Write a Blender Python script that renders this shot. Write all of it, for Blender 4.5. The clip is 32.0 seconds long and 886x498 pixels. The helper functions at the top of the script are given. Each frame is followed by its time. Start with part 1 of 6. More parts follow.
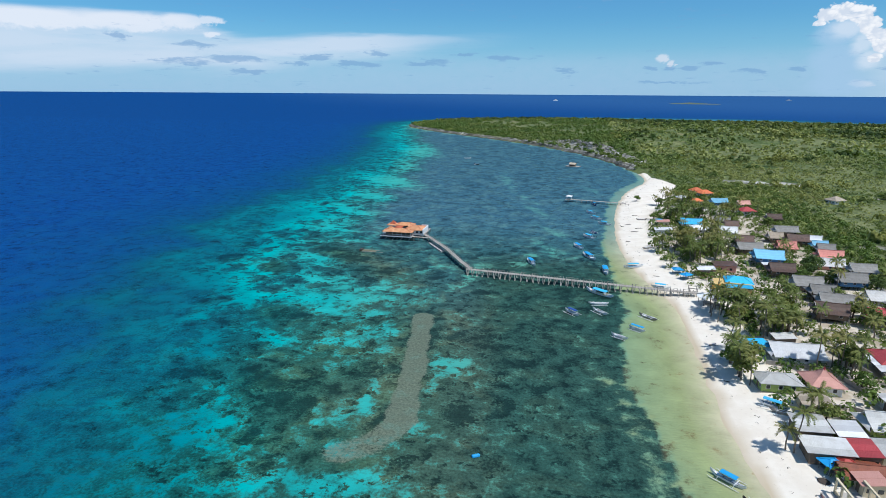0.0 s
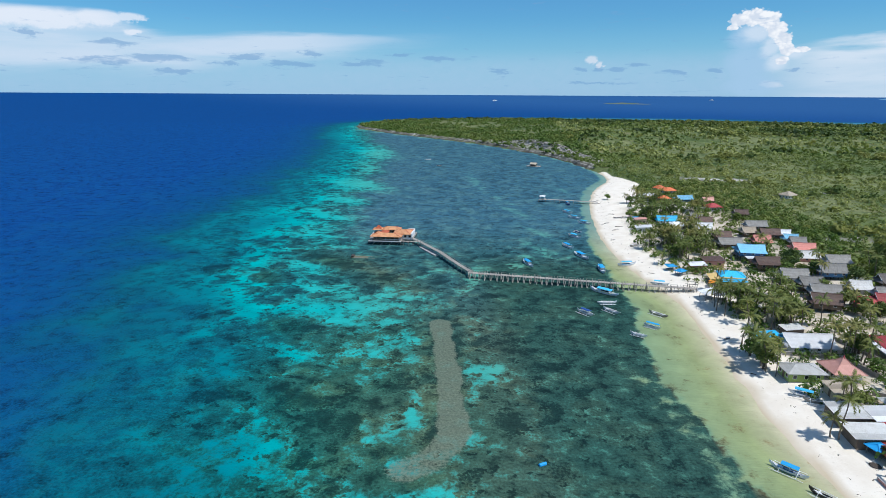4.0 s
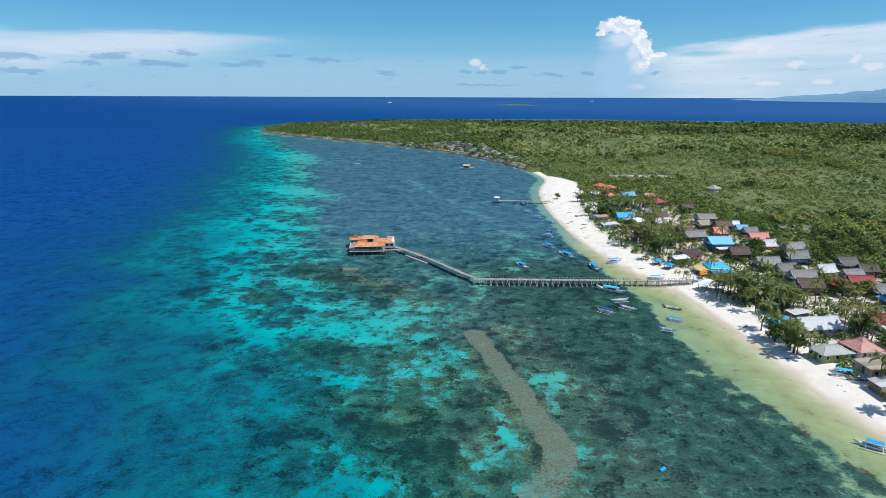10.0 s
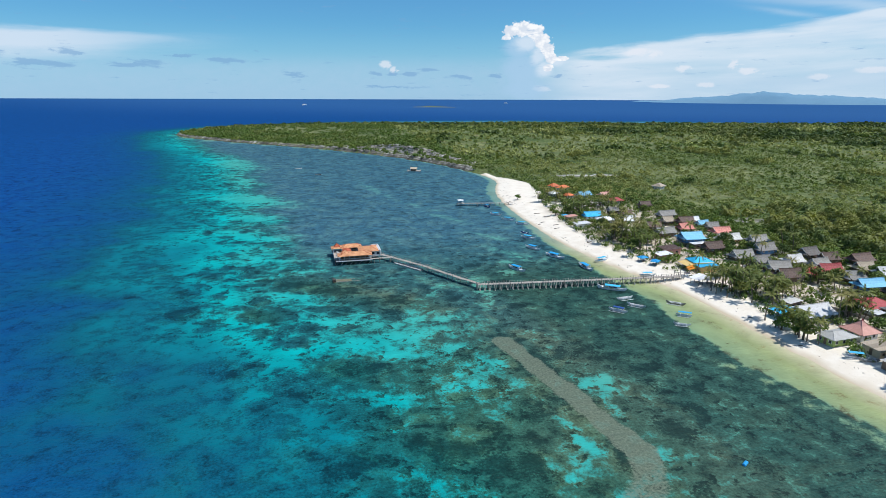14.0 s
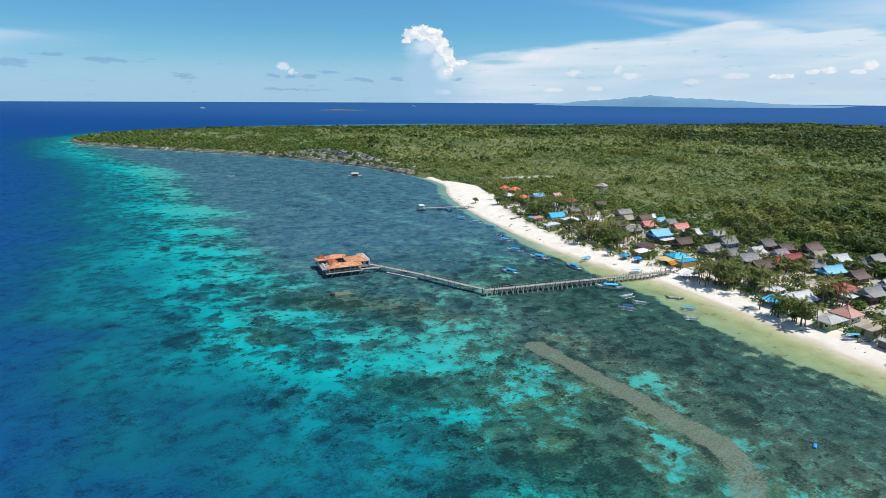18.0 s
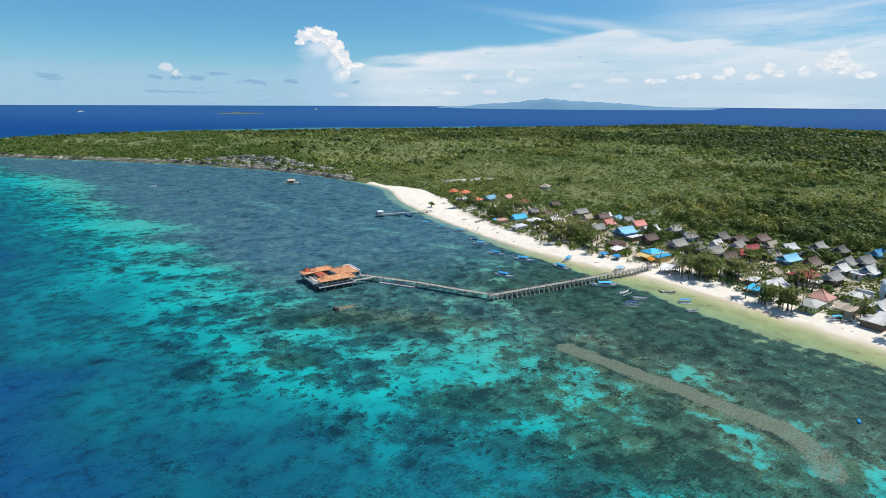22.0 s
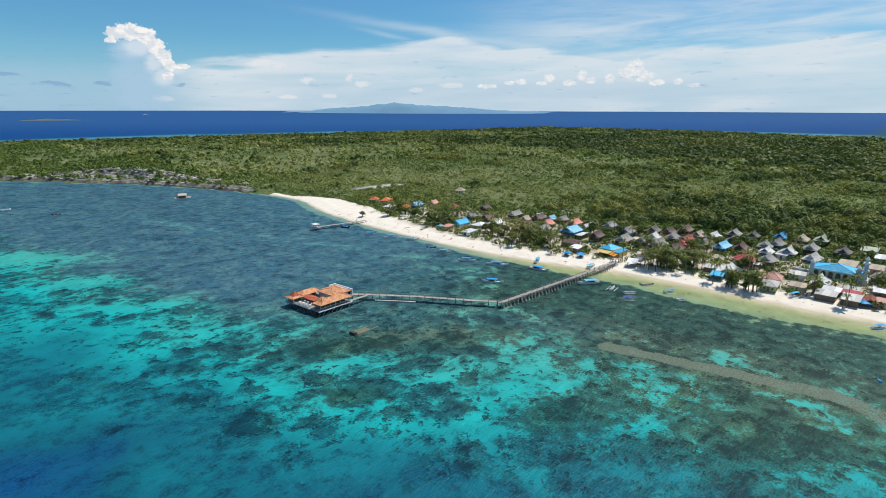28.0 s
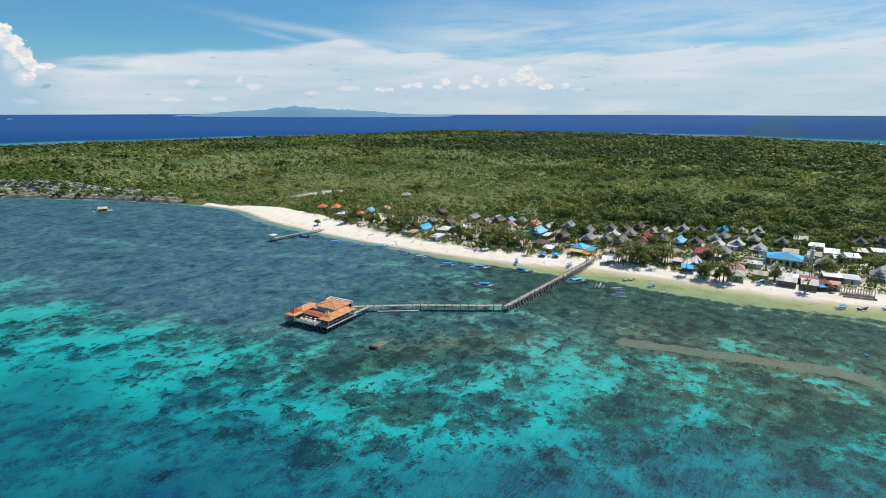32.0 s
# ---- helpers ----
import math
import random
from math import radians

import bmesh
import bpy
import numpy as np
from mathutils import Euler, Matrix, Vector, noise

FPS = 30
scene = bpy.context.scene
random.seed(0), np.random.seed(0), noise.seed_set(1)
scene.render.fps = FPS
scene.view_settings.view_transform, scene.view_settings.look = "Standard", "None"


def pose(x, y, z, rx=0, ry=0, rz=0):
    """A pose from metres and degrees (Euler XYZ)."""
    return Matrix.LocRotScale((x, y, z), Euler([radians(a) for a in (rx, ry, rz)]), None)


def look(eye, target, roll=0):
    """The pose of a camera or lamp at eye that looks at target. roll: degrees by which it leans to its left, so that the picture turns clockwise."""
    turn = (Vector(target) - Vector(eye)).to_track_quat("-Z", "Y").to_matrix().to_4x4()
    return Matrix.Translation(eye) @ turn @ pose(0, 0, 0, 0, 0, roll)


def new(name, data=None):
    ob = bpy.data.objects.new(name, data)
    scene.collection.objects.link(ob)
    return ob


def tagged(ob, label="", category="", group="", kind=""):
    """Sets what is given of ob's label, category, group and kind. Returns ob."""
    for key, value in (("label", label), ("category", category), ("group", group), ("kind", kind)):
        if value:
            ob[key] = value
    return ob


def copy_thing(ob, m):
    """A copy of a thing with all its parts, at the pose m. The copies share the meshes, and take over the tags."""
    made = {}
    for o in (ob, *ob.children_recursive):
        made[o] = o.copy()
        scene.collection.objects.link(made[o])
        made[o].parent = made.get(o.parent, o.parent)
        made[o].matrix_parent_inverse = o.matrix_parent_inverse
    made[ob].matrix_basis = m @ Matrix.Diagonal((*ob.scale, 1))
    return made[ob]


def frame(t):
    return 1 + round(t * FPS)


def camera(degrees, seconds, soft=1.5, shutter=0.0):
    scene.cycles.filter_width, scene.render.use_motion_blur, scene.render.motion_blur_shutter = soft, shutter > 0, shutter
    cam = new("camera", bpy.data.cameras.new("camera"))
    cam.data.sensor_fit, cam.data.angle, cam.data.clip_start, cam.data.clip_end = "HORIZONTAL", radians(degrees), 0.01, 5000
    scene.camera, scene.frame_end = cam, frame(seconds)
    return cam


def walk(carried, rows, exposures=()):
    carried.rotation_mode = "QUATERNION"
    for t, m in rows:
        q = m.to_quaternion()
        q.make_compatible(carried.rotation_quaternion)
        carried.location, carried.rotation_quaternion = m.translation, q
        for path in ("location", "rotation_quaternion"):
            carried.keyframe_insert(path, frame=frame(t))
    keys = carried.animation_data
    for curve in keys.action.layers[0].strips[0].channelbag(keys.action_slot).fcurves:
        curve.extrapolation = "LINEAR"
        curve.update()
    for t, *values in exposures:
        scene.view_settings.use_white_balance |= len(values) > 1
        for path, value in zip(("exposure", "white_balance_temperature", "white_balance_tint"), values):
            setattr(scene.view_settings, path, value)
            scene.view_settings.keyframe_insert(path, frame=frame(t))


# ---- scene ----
cam = camera(77.07, 32.0, soft=0.5)
PATH = [
    (0, pose(46.00, -9.50, 74.99, 74.163, -0.326, 12.000)),
    (1.5, pose(36.70, -9.96, 75.23, 74.188, -0.317, 9.684)),
    (3, pose(27.21, -10.21, 75.46, 74.215, -0.306, 7.325)),
    (4.5, pose(17.34, -10.06, 75.65, 74.249, -0.293, 4.879)),
    (6, pose(6.90, -9.32, 75.81, 74.292, -0.276, 2.304)),
    (7.5, pose(-4.23, -7.80, 75.91, 74.347, -0.255, -0.436)),
    (9, pose(-15.83, -5.52, 75.99, 74.409, -0.233, -3.338)),
    (11, pose(-31.71, -1.31, 76.10, 74.499, -0.209, -7.446)),
    (13, pose(-48.28, 4.22, 76.25, 74.610, -0.209, -11.830)),
    (15, pose(-65.72, 11.11, 76.49, 74.750, -0.243, -16.481)),
    (17, pose(-83.49, 19.43, 76.77, 74.912, -0.290, -21.333)),
    (19, pose(-100.87, 29.28, 77.03, 75.082, -0.318, -26.304)),
    (21, pose(-117.31, 40.76, 77.22, 75.248, -0.305, -31.336)),
    (23, pose(-132.81, 53.97, 77.45, 75.405, -0.265, -36.469)),
    (25, pose(-147.45, 68.90, 77.79, 75.554, -0.218, -41.734)),
    (26.5, pose(-157.62, 80.95, 78.08, 75.665, -0.183, -45.708)),
    (28, pose(-166.87, 93.47, 78.36, 75.780, -0.150, -49.640)),
    (30, pose(-177.66, 110.53, 78.67, 75.945, -0.111, -54.755)),
    (32, pose(-187.43, 127.79, 78.92, 76.117, -0.074, -59.780)),
]
walk(cam, PATH, ((0.0, -0.04, 6100, 10), (9.0, 0.0, 6150, 10), (18.0, 0.04, 6420, 10), (25.0, 0.0, 6620, 10), (32.0, -0.07, 6720, 10)))

# ---------------------------------------------------------------- light
SUN_EL, SUN_AZ = 63.0, 112.0   # degrees; azimuth clockwise from +y


def new_nodes(tree):
    tree.nodes.clear()

    def node(kind, **sets):
        n = tree.nodes.new(kind)
        for k, v in sets.items():
            n.inputs[k.replace("_", " ")].default_value = v
        return n

    def m(op, *args):
        n = tree.nodes.new("ShaderNodeMath")
        n.operation = op
        for i, a in enumerate(args):
            if isinstance(a, (int, float)):
                n.inputs[i].default_value = a
            else:
                tree.links.new(a, n.inputs[i])
        return n.outputs[0]

    def step(x, lo, hi, a=0.0, b=1.0):
        n = tree.nodes.new("ShaderNodeMapRange")
        n.interpolation_type = "SMOOTHSTEP"
        tree.links.new(x, n.inputs[0])
        for i, v in enumerate((lo, hi, a, b)):
            n.inputs[1 + i].default_value = v
        return n.outputs[0]

    def mix(f, a, b, blend="MIX"):
        n = tree.nodes.new("ShaderNodeMix")
        n.data_type, n.blend_type = "RGBA", blend
        for i, v in ((0, f), (6, a), (7, b)):
            if isinstance(v, (int, float)):
                n.inputs[i].default_value = v
            elif isinstance(v, tuple):
                n.inputs[i].default_value = (*v, 1.0)
            else:
                tree.links.new(v, n.inputs[i])
        return n.outputs[2]

    def noise_tex(vec, scale, detail=4.0, rough=0.55, distort=0.0):
        n = tree.nodes.new("ShaderNodeTexNoise")
        tree.links.new(vec, n.inputs["Vector"])
        n.inputs["Scale"].default_value, n.inputs["Detail"].default_value = scale, detail
        n.inputs["Roughness"].default_value, n.inputs["Distortion"].default_value = rough, distort
        return n.outputs[0]

    def vec(x, y, z=0.0):
        n = tree.nodes.new("ShaderNodeCombineXYZ")
        for i, a in enumerate((x, y, z)):
            if isinstance(a, (int, float)):
                n.inputs[i].default_value = a
            else:
                tree.links.new(a, n.inputs[i])
        return n.outputs[0]

    def ramp(x, *stops):
        n = tree.nodes.new("ShaderNodeValToRGB")
        while len(n.color_ramp.elements) < len(stops):
            n.color_ramp.elements.new(0.5)
        for e, (p, c) in zip(n.color_ramp.elements, stops):
            e.position, e.color = p, (*c, 1.0)
        tree.links.new(x, n.inputs[0])
        return n.outputs[0]

    return node, m, step, mix, noise_tex, vec, ramp


def make_sky():
    world = bpy.data.worlds.new("sky")
    scene.world = world
    world.use_nodes = True
    tree = world.node_tree
    node, m, step, mix, noise_tex, vec, ramp = new_nodes(tree)
    link = tree.links.new
    sky = node("ShaderNodeTexSky")
    sky.sky_type, sky.sun_disc = "NISHITA", False
    sky.sun_elevation, sky.sun_rotation = radians(SUN_EL), radians(SUN_AZ)
    sky.air_density, sky.dust_density, sky.ozone_density = 1.0, 0.3, 3.0
    base = mix(1.0, sky.outputs[0], (SKY_K * 0.48, SKY_K * 0.95, SKY_K * 1.20), "MULTIPLY")
    co = node("ShaderNodeTexCoord")
    sep = node("ShaderNodeSeparateXYZ")
    link(co.outputs["Generated"], sep.inputs[0])
    x, y, z = sep.outputs
    az = m("MULTIPLY", m("ARCTAN2", m("MULTIPLY", x, -1.0), y), 57.2958)
    el = m("MULTIPLY", m("ARCSINE", z), 57.2958)

    ae = vec(az, el)

    def vmath(op, a, b=None):
        n = node("ShaderNodeVectorMath")
        n.operation = op
        link(a, n.inputs[0])
        if b is not None:
            n.inputs[1].default_value = b
        return n

    def bump(a0, w, e0, h, at=None):
        d = vmath("MULTIPLY", vmath("SUBTRACT", at or ae, (a0, e0, 0)).outputs[0], (1 / w, 1 / h, 0))
        d = vmath("LENGTH", d.outputs[0]).outputs["Value"]
        return m("EXPONENT", m("MULTIPLY", m("MULTIPLY", d, d), -1.0))

    def crowd(rows, at=None):
        s = bump(*rows[0], at=at)
        for r in rows[1:]:
            s = m("MAXIMUM", s, bump(*r, at=at))
        return s

    def profile(*stops):
        """An elevation, up to ten degrees, that changes with the azimuth from 60 degrees left to 100 right of north."""
        return m("MULTIPLY", ramp(m("DIVIDE", m("SUBTRACT", 60.0, az), 160.0), *[((60 - a) / 160.0, (e / 10,) * 3) for a, e in stops]), 10.0)

    def total(*xs):
        s = xs[0]
        for v in xs[1:]:
            s = m("ADD", s, v)
        return s

    fine = noise_tex(vec(m("MULTIPLY", az, 0.5), m("MULTIPLY", el, 0.75)), 1.5, 8.0, 0.62, 0.3)
    ragged = vec(m("ADD", az, m("MULTIPLY", m("SUBTRACT", fine, 0.5), 2.6)), m("ADD", el, m("MULTIPLY", m("SUBTRACT", fine, 0.5), 0.75)))
    wisp = noise_tex(vec(m("MULTIPLY", az, 0.055), m("MULTIPLY", m("ADD", el, m("MULTIPLY", az, 0.035)), 0.33)), 1.5, 5.0, 0.52, 0.35)
    thin = noise_tex(vec(m("MULTIPLY", az, 0.05), m("MULTIPLY", m("ADD", el, m("MULTIPLY", az, 0.03)), 0.42)), 1.5, 5.0, 0.55, 0.3)
    # pale haze low over the horizon
    col = mix(step(el, 0.0, 7.0, 0.75, 0.0), base, (0.33, 0.565, 0.79))
    col = mix(m("MULTIPLY", step(el, 2.2, 4.2, 0.42, 0.0), step(fine, 0.2, 0.8, 0.6, 1.0)), col, (0.44, 0.60, 0.77))
    # the bank on the left: flat top, torn foot, thinning to a tip
    top = profile((60, 6.4), (36, 6.4), (31, 5.2), (22, 5.3), (11, 5.4), (3, 5.7), (-10, 5.7))
    foot = profile((60, 1.4), (30, 2.2), (22, 3.1), (10, 4.2), (3, 5.3), (-10, 6.2))
    bank = m("MULTIPLY", step(m("ADD", m("SUBTRACT", top, el), m("MULTIPLY", m("SUBTRACT", thin, 0.5), 1.6)), -0.1, 0.7),
             step(m("ADD", m("SUBTRACT", el, foot), m("MULTIPLY", m("SUBTRACT", thin, 0.5), 2.0)), -0.9, 0.9))
    col = mix(m("MULTIPLY", m("MULTIPLY", bank, step(az, 2.0, 22.0)), step(thin, 0.25, 0.6, 0.55, 0.88)), col, (0.66, 0.755, 0.86))
    head = crowd([(33.4, 1.3, 5.9, 0.5), (35.6, 2.6, 5.8, 0.75), (40, 5, 5.5, 0.95), (33.2, 1.1, 4.75, 0.3), (47, 8, 5.4, 0.9)], ragged)
    col = mix(step(m("ADD", head, m("MULTIPLY", m("SUBTRACT", fine, 0.5), 0.7)), 0.35, 0.75, 0.0, 0.72), col, (0.86, 0.885, 0.93))
    # the wide veil on the right under a rising edge, with a drawn-out streak above it
    edge = profile((-22, 2.6), (-25, 3.6), (-31, 4.3), (-36, 5.3), (-42, 5.9), (-46, 6.2), (-49.5, 6.6), (-53, 6.2), (-60, 5.4), (-66, 5.0), (-72, 5.4), (-100, 6.2))
    under = m("ADD", m("SUBTRACT", edge, el), m("MULTIPLY", m("SUBTRACT", wisp, 0.5), 3.2))
    veil = m("MULTIPLY", step(under, -0.15, 0.65), step(az, -22.0, -29.0))
    veil = m("MULTIPLY", veil, m("ADD", step(under, 0.0, 4.5, 0.9, 0.5), m("MULTIPLY", m("SUBTRACT", thin, 0.5), 1.3)))
    high = m("MULTIPLY", m("MULTIPLY", step(az, -46.0, -68.0), step(el, 11.0, 7.0, 0.3, 1.0)), step(thin, 0.28, 0.72, 0.1, 0.85))
    off = m("SUBTRACT", m("SUBTRACT", el, 8.0), m("MULTIPLY", m("ADD", az, 41.7), 0.14))
    off = m("DIVIDE", m("ADD", off, m("MULTIPLY", m("SUBTRACT", wisp, 0.5), 1.3)), 0.42)
    along = m("DIVIDE", m("ADD", az, 50.0), 9.0)
    streak = m("EXPONENT", m("MULTIPLY", m("ADD", m("MULTIPLY", off, off), m("MULTIPLY", along, along)), -1.0))
    off = m("DIVIDE", m("ADD", m("SUBTRACT", m("SUBTRACT", el, 7.2), m("MULTIPLY", m("ADD", az, 41.8), 0.19)), m("MULTIPLY", m("SUBTRACT", wisp, 0.5), 0.9)), 0.2)
    along = m("DIVIDE", m("ADD", az, 44.2), 2.6)
    streak = m("ADD", streak, m("MULTIPLY", m("EXPONENT", m("MULTIPLY", m("ADD", m("MULTIPLY", off, off), m("MULTIPLY", along, along)), -1.0)), 0.6))
    far = m("MULTIPLY", step(el, 10.0, 24.0), step(noise_tex(vec(x, y, z), 2.2, 6.0), 0.5, 0.75, 0.0, 0.5))
    col = mix(m("MINIMUM", total(m("MAXIMUM", veil, high), m("MULTIPLY", streak, 0.45), far), 0.92), col, (0.70, 0.785, 0.865))
    # warm-white puffs low in the haze
    puff = crowd([(-8.5, 0.6, 3.0, 0.45), (-9.3, 0.45, 2.5, 0.4), (-40.6, 0.6, 2.8, 0.5), (-41.8, 0.8, 2.2, 0.4), (-36.6, 0.8, 2.5, 0.4), (-38.5, 0.9, 1.1, 0.3), (-23.6, 0.9, 0.8, 0.28),
                  (-32.6, 1.7, 4.0, 0.45), (-34.5, 1.0, 1.0, 0.25), (-50.5, 1.5, 2.2, 0.3), (-47.0, 1.0, 1.7, 0.3)], ragged)
    col = mix(step(m("ADD", puff, m("MULTIPLY", m("SUBTRACT", fine, 0.5), 0.8)), 0.3, 0.8, 0.0, 0.62), col, (0.82, 0.83, 0.875))

    # the tall cumulus tower: a leaning arc of heads over a faint bluish column
    def billow(k, z0):
        v = node("ShaderNodeTexVoronoi", Scale=k)
        link(vec(m("ADD", az, m("MULTIPLY", fine, 1.2)), m("MULTIPLY", el, 1.15), z0), v.inputs["Vector"])
        return m("SUBTRACT", 0.55, v.outputs["Distance"])

    big, little = billow(1.3, 0.0), billow(2.9, 3.0)
    lumps = m("ADD", m("MULTIPLY", big, 0.36), m("MULTIPLY", little, 0.34))
    stem = crowd([(-21.6, 1.9, 4.6, 1.4), (-21.8, 2.2, 2.6, 2.0), (-22.2, 2.4, 0.8, 1.3)])
    col = mix(step(m("ADD", stem, m("MULTIPLY", m("SUBTRACT", fine, 0.5), 0.5)), 0.2, 0.85, 0.0, 0.75), col, (0.40, 0.595, 0.785))
    glow = crowd([(-22.3, 1.5, 5.0, 0.8), (-23.4, 0.9, 3.9, 1.2), (-23.9, 0.9, 2.7, 0.9), (-25.0, 1.0, 3.3, 0.5)])
    col = mix(step(m("ADD", glow, m("MULTIPLY", m("SUBTRACT", fine, 0.5), 0.7)), 0.15, 0.9, 0.0, 0.8), col, (0.68, 0.775, 0.87))
    stack = crowd([(-20.6, 0.85, 6.05, 0.6), (-21.7, 1.15, 6.25, 0.72), (-22.9, 0.95, 5.95, 0.7), (-23.6, 0.85, 5.2, 0.7), (-24.15, 0.7, 4.4, 0.7), (-24.5, 0.65, 3.6, 0.55), (-25.6, 0.6, 3.55, 0.25), (-24.3, 0.5, 2.7, 0.4), (-20.2, 0.5, 5.5, 0.3)])
    white = mix(step(m("ADD", lumps, m("MULTIPLY", m("SUBTRACT", fine, 0.5), 0.9)), -0.14, 0.24), (0.70, 0.755, 0.83), (0.97, 0.965, 0.955))
    col = mix(step(m("ADD", stack, m("MULTIPLY", lumps, 0.8)), 0.36, 0.54, 0.0, 0.97), col, white)
    # far row of small cumulus over the hills, above a bluish bank
    col = mix(step(total(bump(-63, 13, 1.7, 1.1), m("MULTIPLY", bump(-44, 10, 1.2, 0.8), 0.5)), 0.1, 1.0, 0.0, 0.6), col, (0.50, 0.645, 0.79))
    row = crowd([(-67.8, 0.95, 3.8, 0.7), (-67.1, 0.7, 3.2, 0.5), (-68.7, 0.9, 2.9, 0.55), (-69.8, 0.7, 2.35, 0.3), (-71.7, 0.5, 2.4, 0.3), (-60.0, 0.5, 2.85, 0.45), (-59.3, 0.6, 2.35, 0.22), (-57.3, 0.6, 2.5, 0.3),
                 (-56.2, 0.6, 2.4, 0.22), (-61.9, 0.7, 2.4, 0.3), (-63.1, 0.5, 3.0, 0.5), (-63.9, 0.6, 2.6, 0.35), (-65.7, 0.5, 2.7, 0.45), (-54.0, 1.0, 2.1, 0.25), (-73.0, 0.8, 2.1, 0.2)])
    col = mix(step(m("ADD", row, m("ADD", m("MULTIPLY", lumps, 0.8), m("MULTIPLY", m("SUBTRACT", fine, 0.5), 0.6))), 0.28, 0.72, 0.0, 0.85), col, mix(0.3, white, (0.72, 0.79, 0.86)))
    # small flat grey clouds in shade
    flat = crowd([(40.7, 0.9, 4.4, 0.2), (34.6, 1.6, 3.9, 0.32), (36.0, 2.4, 2.4, 0.4), (31.5, 2.6, 2.8, 0.38), (30.4, 1.6, 1.7, 0.22), (24.0, 1.8, 3.1, 0.28), (25.8, 1.0, 2.4, 0.2), (20.5, 2.1, 2.5, 0.32),
                  (18.5, 0.9, 3.4, 0.25), (13.6, 2.0, 2.6, 0.36), (6.3, 1.7, 3.1, 0.28), (0.2, 1.3, 2.0, 0.3), (-7.6, 0.9, 2.1, 0.22), (-9.2, 0.5, 2.1, 0.25), (-10.9, 0.8, 2.1, 0.2), (-12.7, 0.9, 2.5, 0.18),
                  (-15.9, 0.9, 1.9, 0.2), (10.0, 1.0, 3.4, 0.15), (-9.0, 3.0, 0.9, 0.14), (-19.3, 0.9, 2.0, 0.22), (-25.4, 0.5, 2.0, 0.16)], ragged)
    torn = noise_tex(vec(m("MULTIPLY", az, 0.35), m("MULTIPLY", el, 2.0), 1.0), 1.3, 6.0, 0.65)
    flat = step(m("ADD", flat, m("MULTIPLY", m("SUBTRACT", torn, 0.5), 2.6)), 0.25, 0.75)
    col = mix(m("MULTIPLY", flat, 0.62), col, (0.20, 0.38, 0.62))
    # below the sea's horizon
    col = mix(step(el, -0.32, -0.27), (0.012, 0.06, 0.22), col)
    bg = node("ShaderNodeBackground")
    link(col, bg.inputs[0])
    bg.inputs[1].default_value = 1.0
    out = node("ShaderNodeOutputWorld")
    link(bg.outputs[0], out.inputs[0])


SKY_K = 0.090
make_sky()
sun_data = bpy.data.lights.new("sun", "SUN")
sun_data.energy, sun_data.angle, sun_data.color = 4.4, radians(0.55), (1.0, 0.955, 0.88)
sun = new("sun", sun_data)
_a, _e = radians(SUN_AZ), radians(SUN_EL)
SUN_DIR = Vector((math.sin(_a) * math.cos(_e), math.cos(_a) * math.cos(_e), math.sin(_e)))
sun.matrix_world = look(SUN_DIR * 300, (0, 0, 0))

# ---------------------------------------------------------------- materials


def material(name, base, other, scale=1.0, rough=0.8, bump=0.0, metal=0.0, spec=0.35, grain=12.0, amount=0.6, rand=0.12, waves=0.0, axis="X", local=True):
    """Two colours mingled by a coarse and a fine noise, with a little change from thing to thing."""
    mt = bpy.data.materials.new(name)
    mt.use_nodes = True
    tree = mt.node_tree
    node, m, step, mix, noise_tex, vec, ramp = new_nodes(tree)
    link = tree.links.new
    out, bsdf = node("ShaderNodeOutputMaterial"), node("ShaderNodeBsdfPrincipled")
    link(bsdf.outputs[0], out.inputs[0])
    if local:
        src = node("ShaderNodeTexCoord").outputs["Object"]
    else:
        src = node("ShaderNodeNewGeometry").outputs["Position"]
    coarse, fine = noise_tex(src, scale, 5.0), noise_tex(src, scale * grain, 4.0)
    f = m("ADD", m("MULTIPLY", coarse, 0.65), m("MULTIPLY", fine, 0.35))
    col = mix(step(f, 0.38, 0.66, 0.0, amount), base, other)
    rnd = node("ShaderNodeObjectInfo").outputs["Random"]
    col = mix(1.0, col, mix(rnd, (1 - rand,) * 3, (1 + rand,) * 3), "MULTIPLY")
    link(col, bsdf.inputs["Base Color"])
    bsdf.inputs["Roughness"].default_value = rough
    bsdf.inputs["Metallic"].default_value = metal
    bsdf.inputs["Specular IOR Level"].default_value = spec
    h = fine
    if waves:
        wv = node("ShaderNodeTexWave", Scale=waves, Distortion=0.3)
        wv.bands_direction = axis
        link(src, wv.inputs[0])
        h = m("ADD", m("MULTIPLY", wv.outputs[1], 1.0), m("MULTIPLY", fine, 0.3))
    if bump:
        b = node("ShaderNodeBump", Strength=0.8, Distance=bump)
        link(h, b.inputs["Height"])
        link(b.outputs[0], bsdf.inputs["Normal"])
    return mt


def roofing(name, base, rust, amount=0.5, metal=0.0):
    return material(name, base, rust, 0.55, 0.55, 0.03, metal, 0.4, 9.0, amount, 0.26, 2.2, "X")


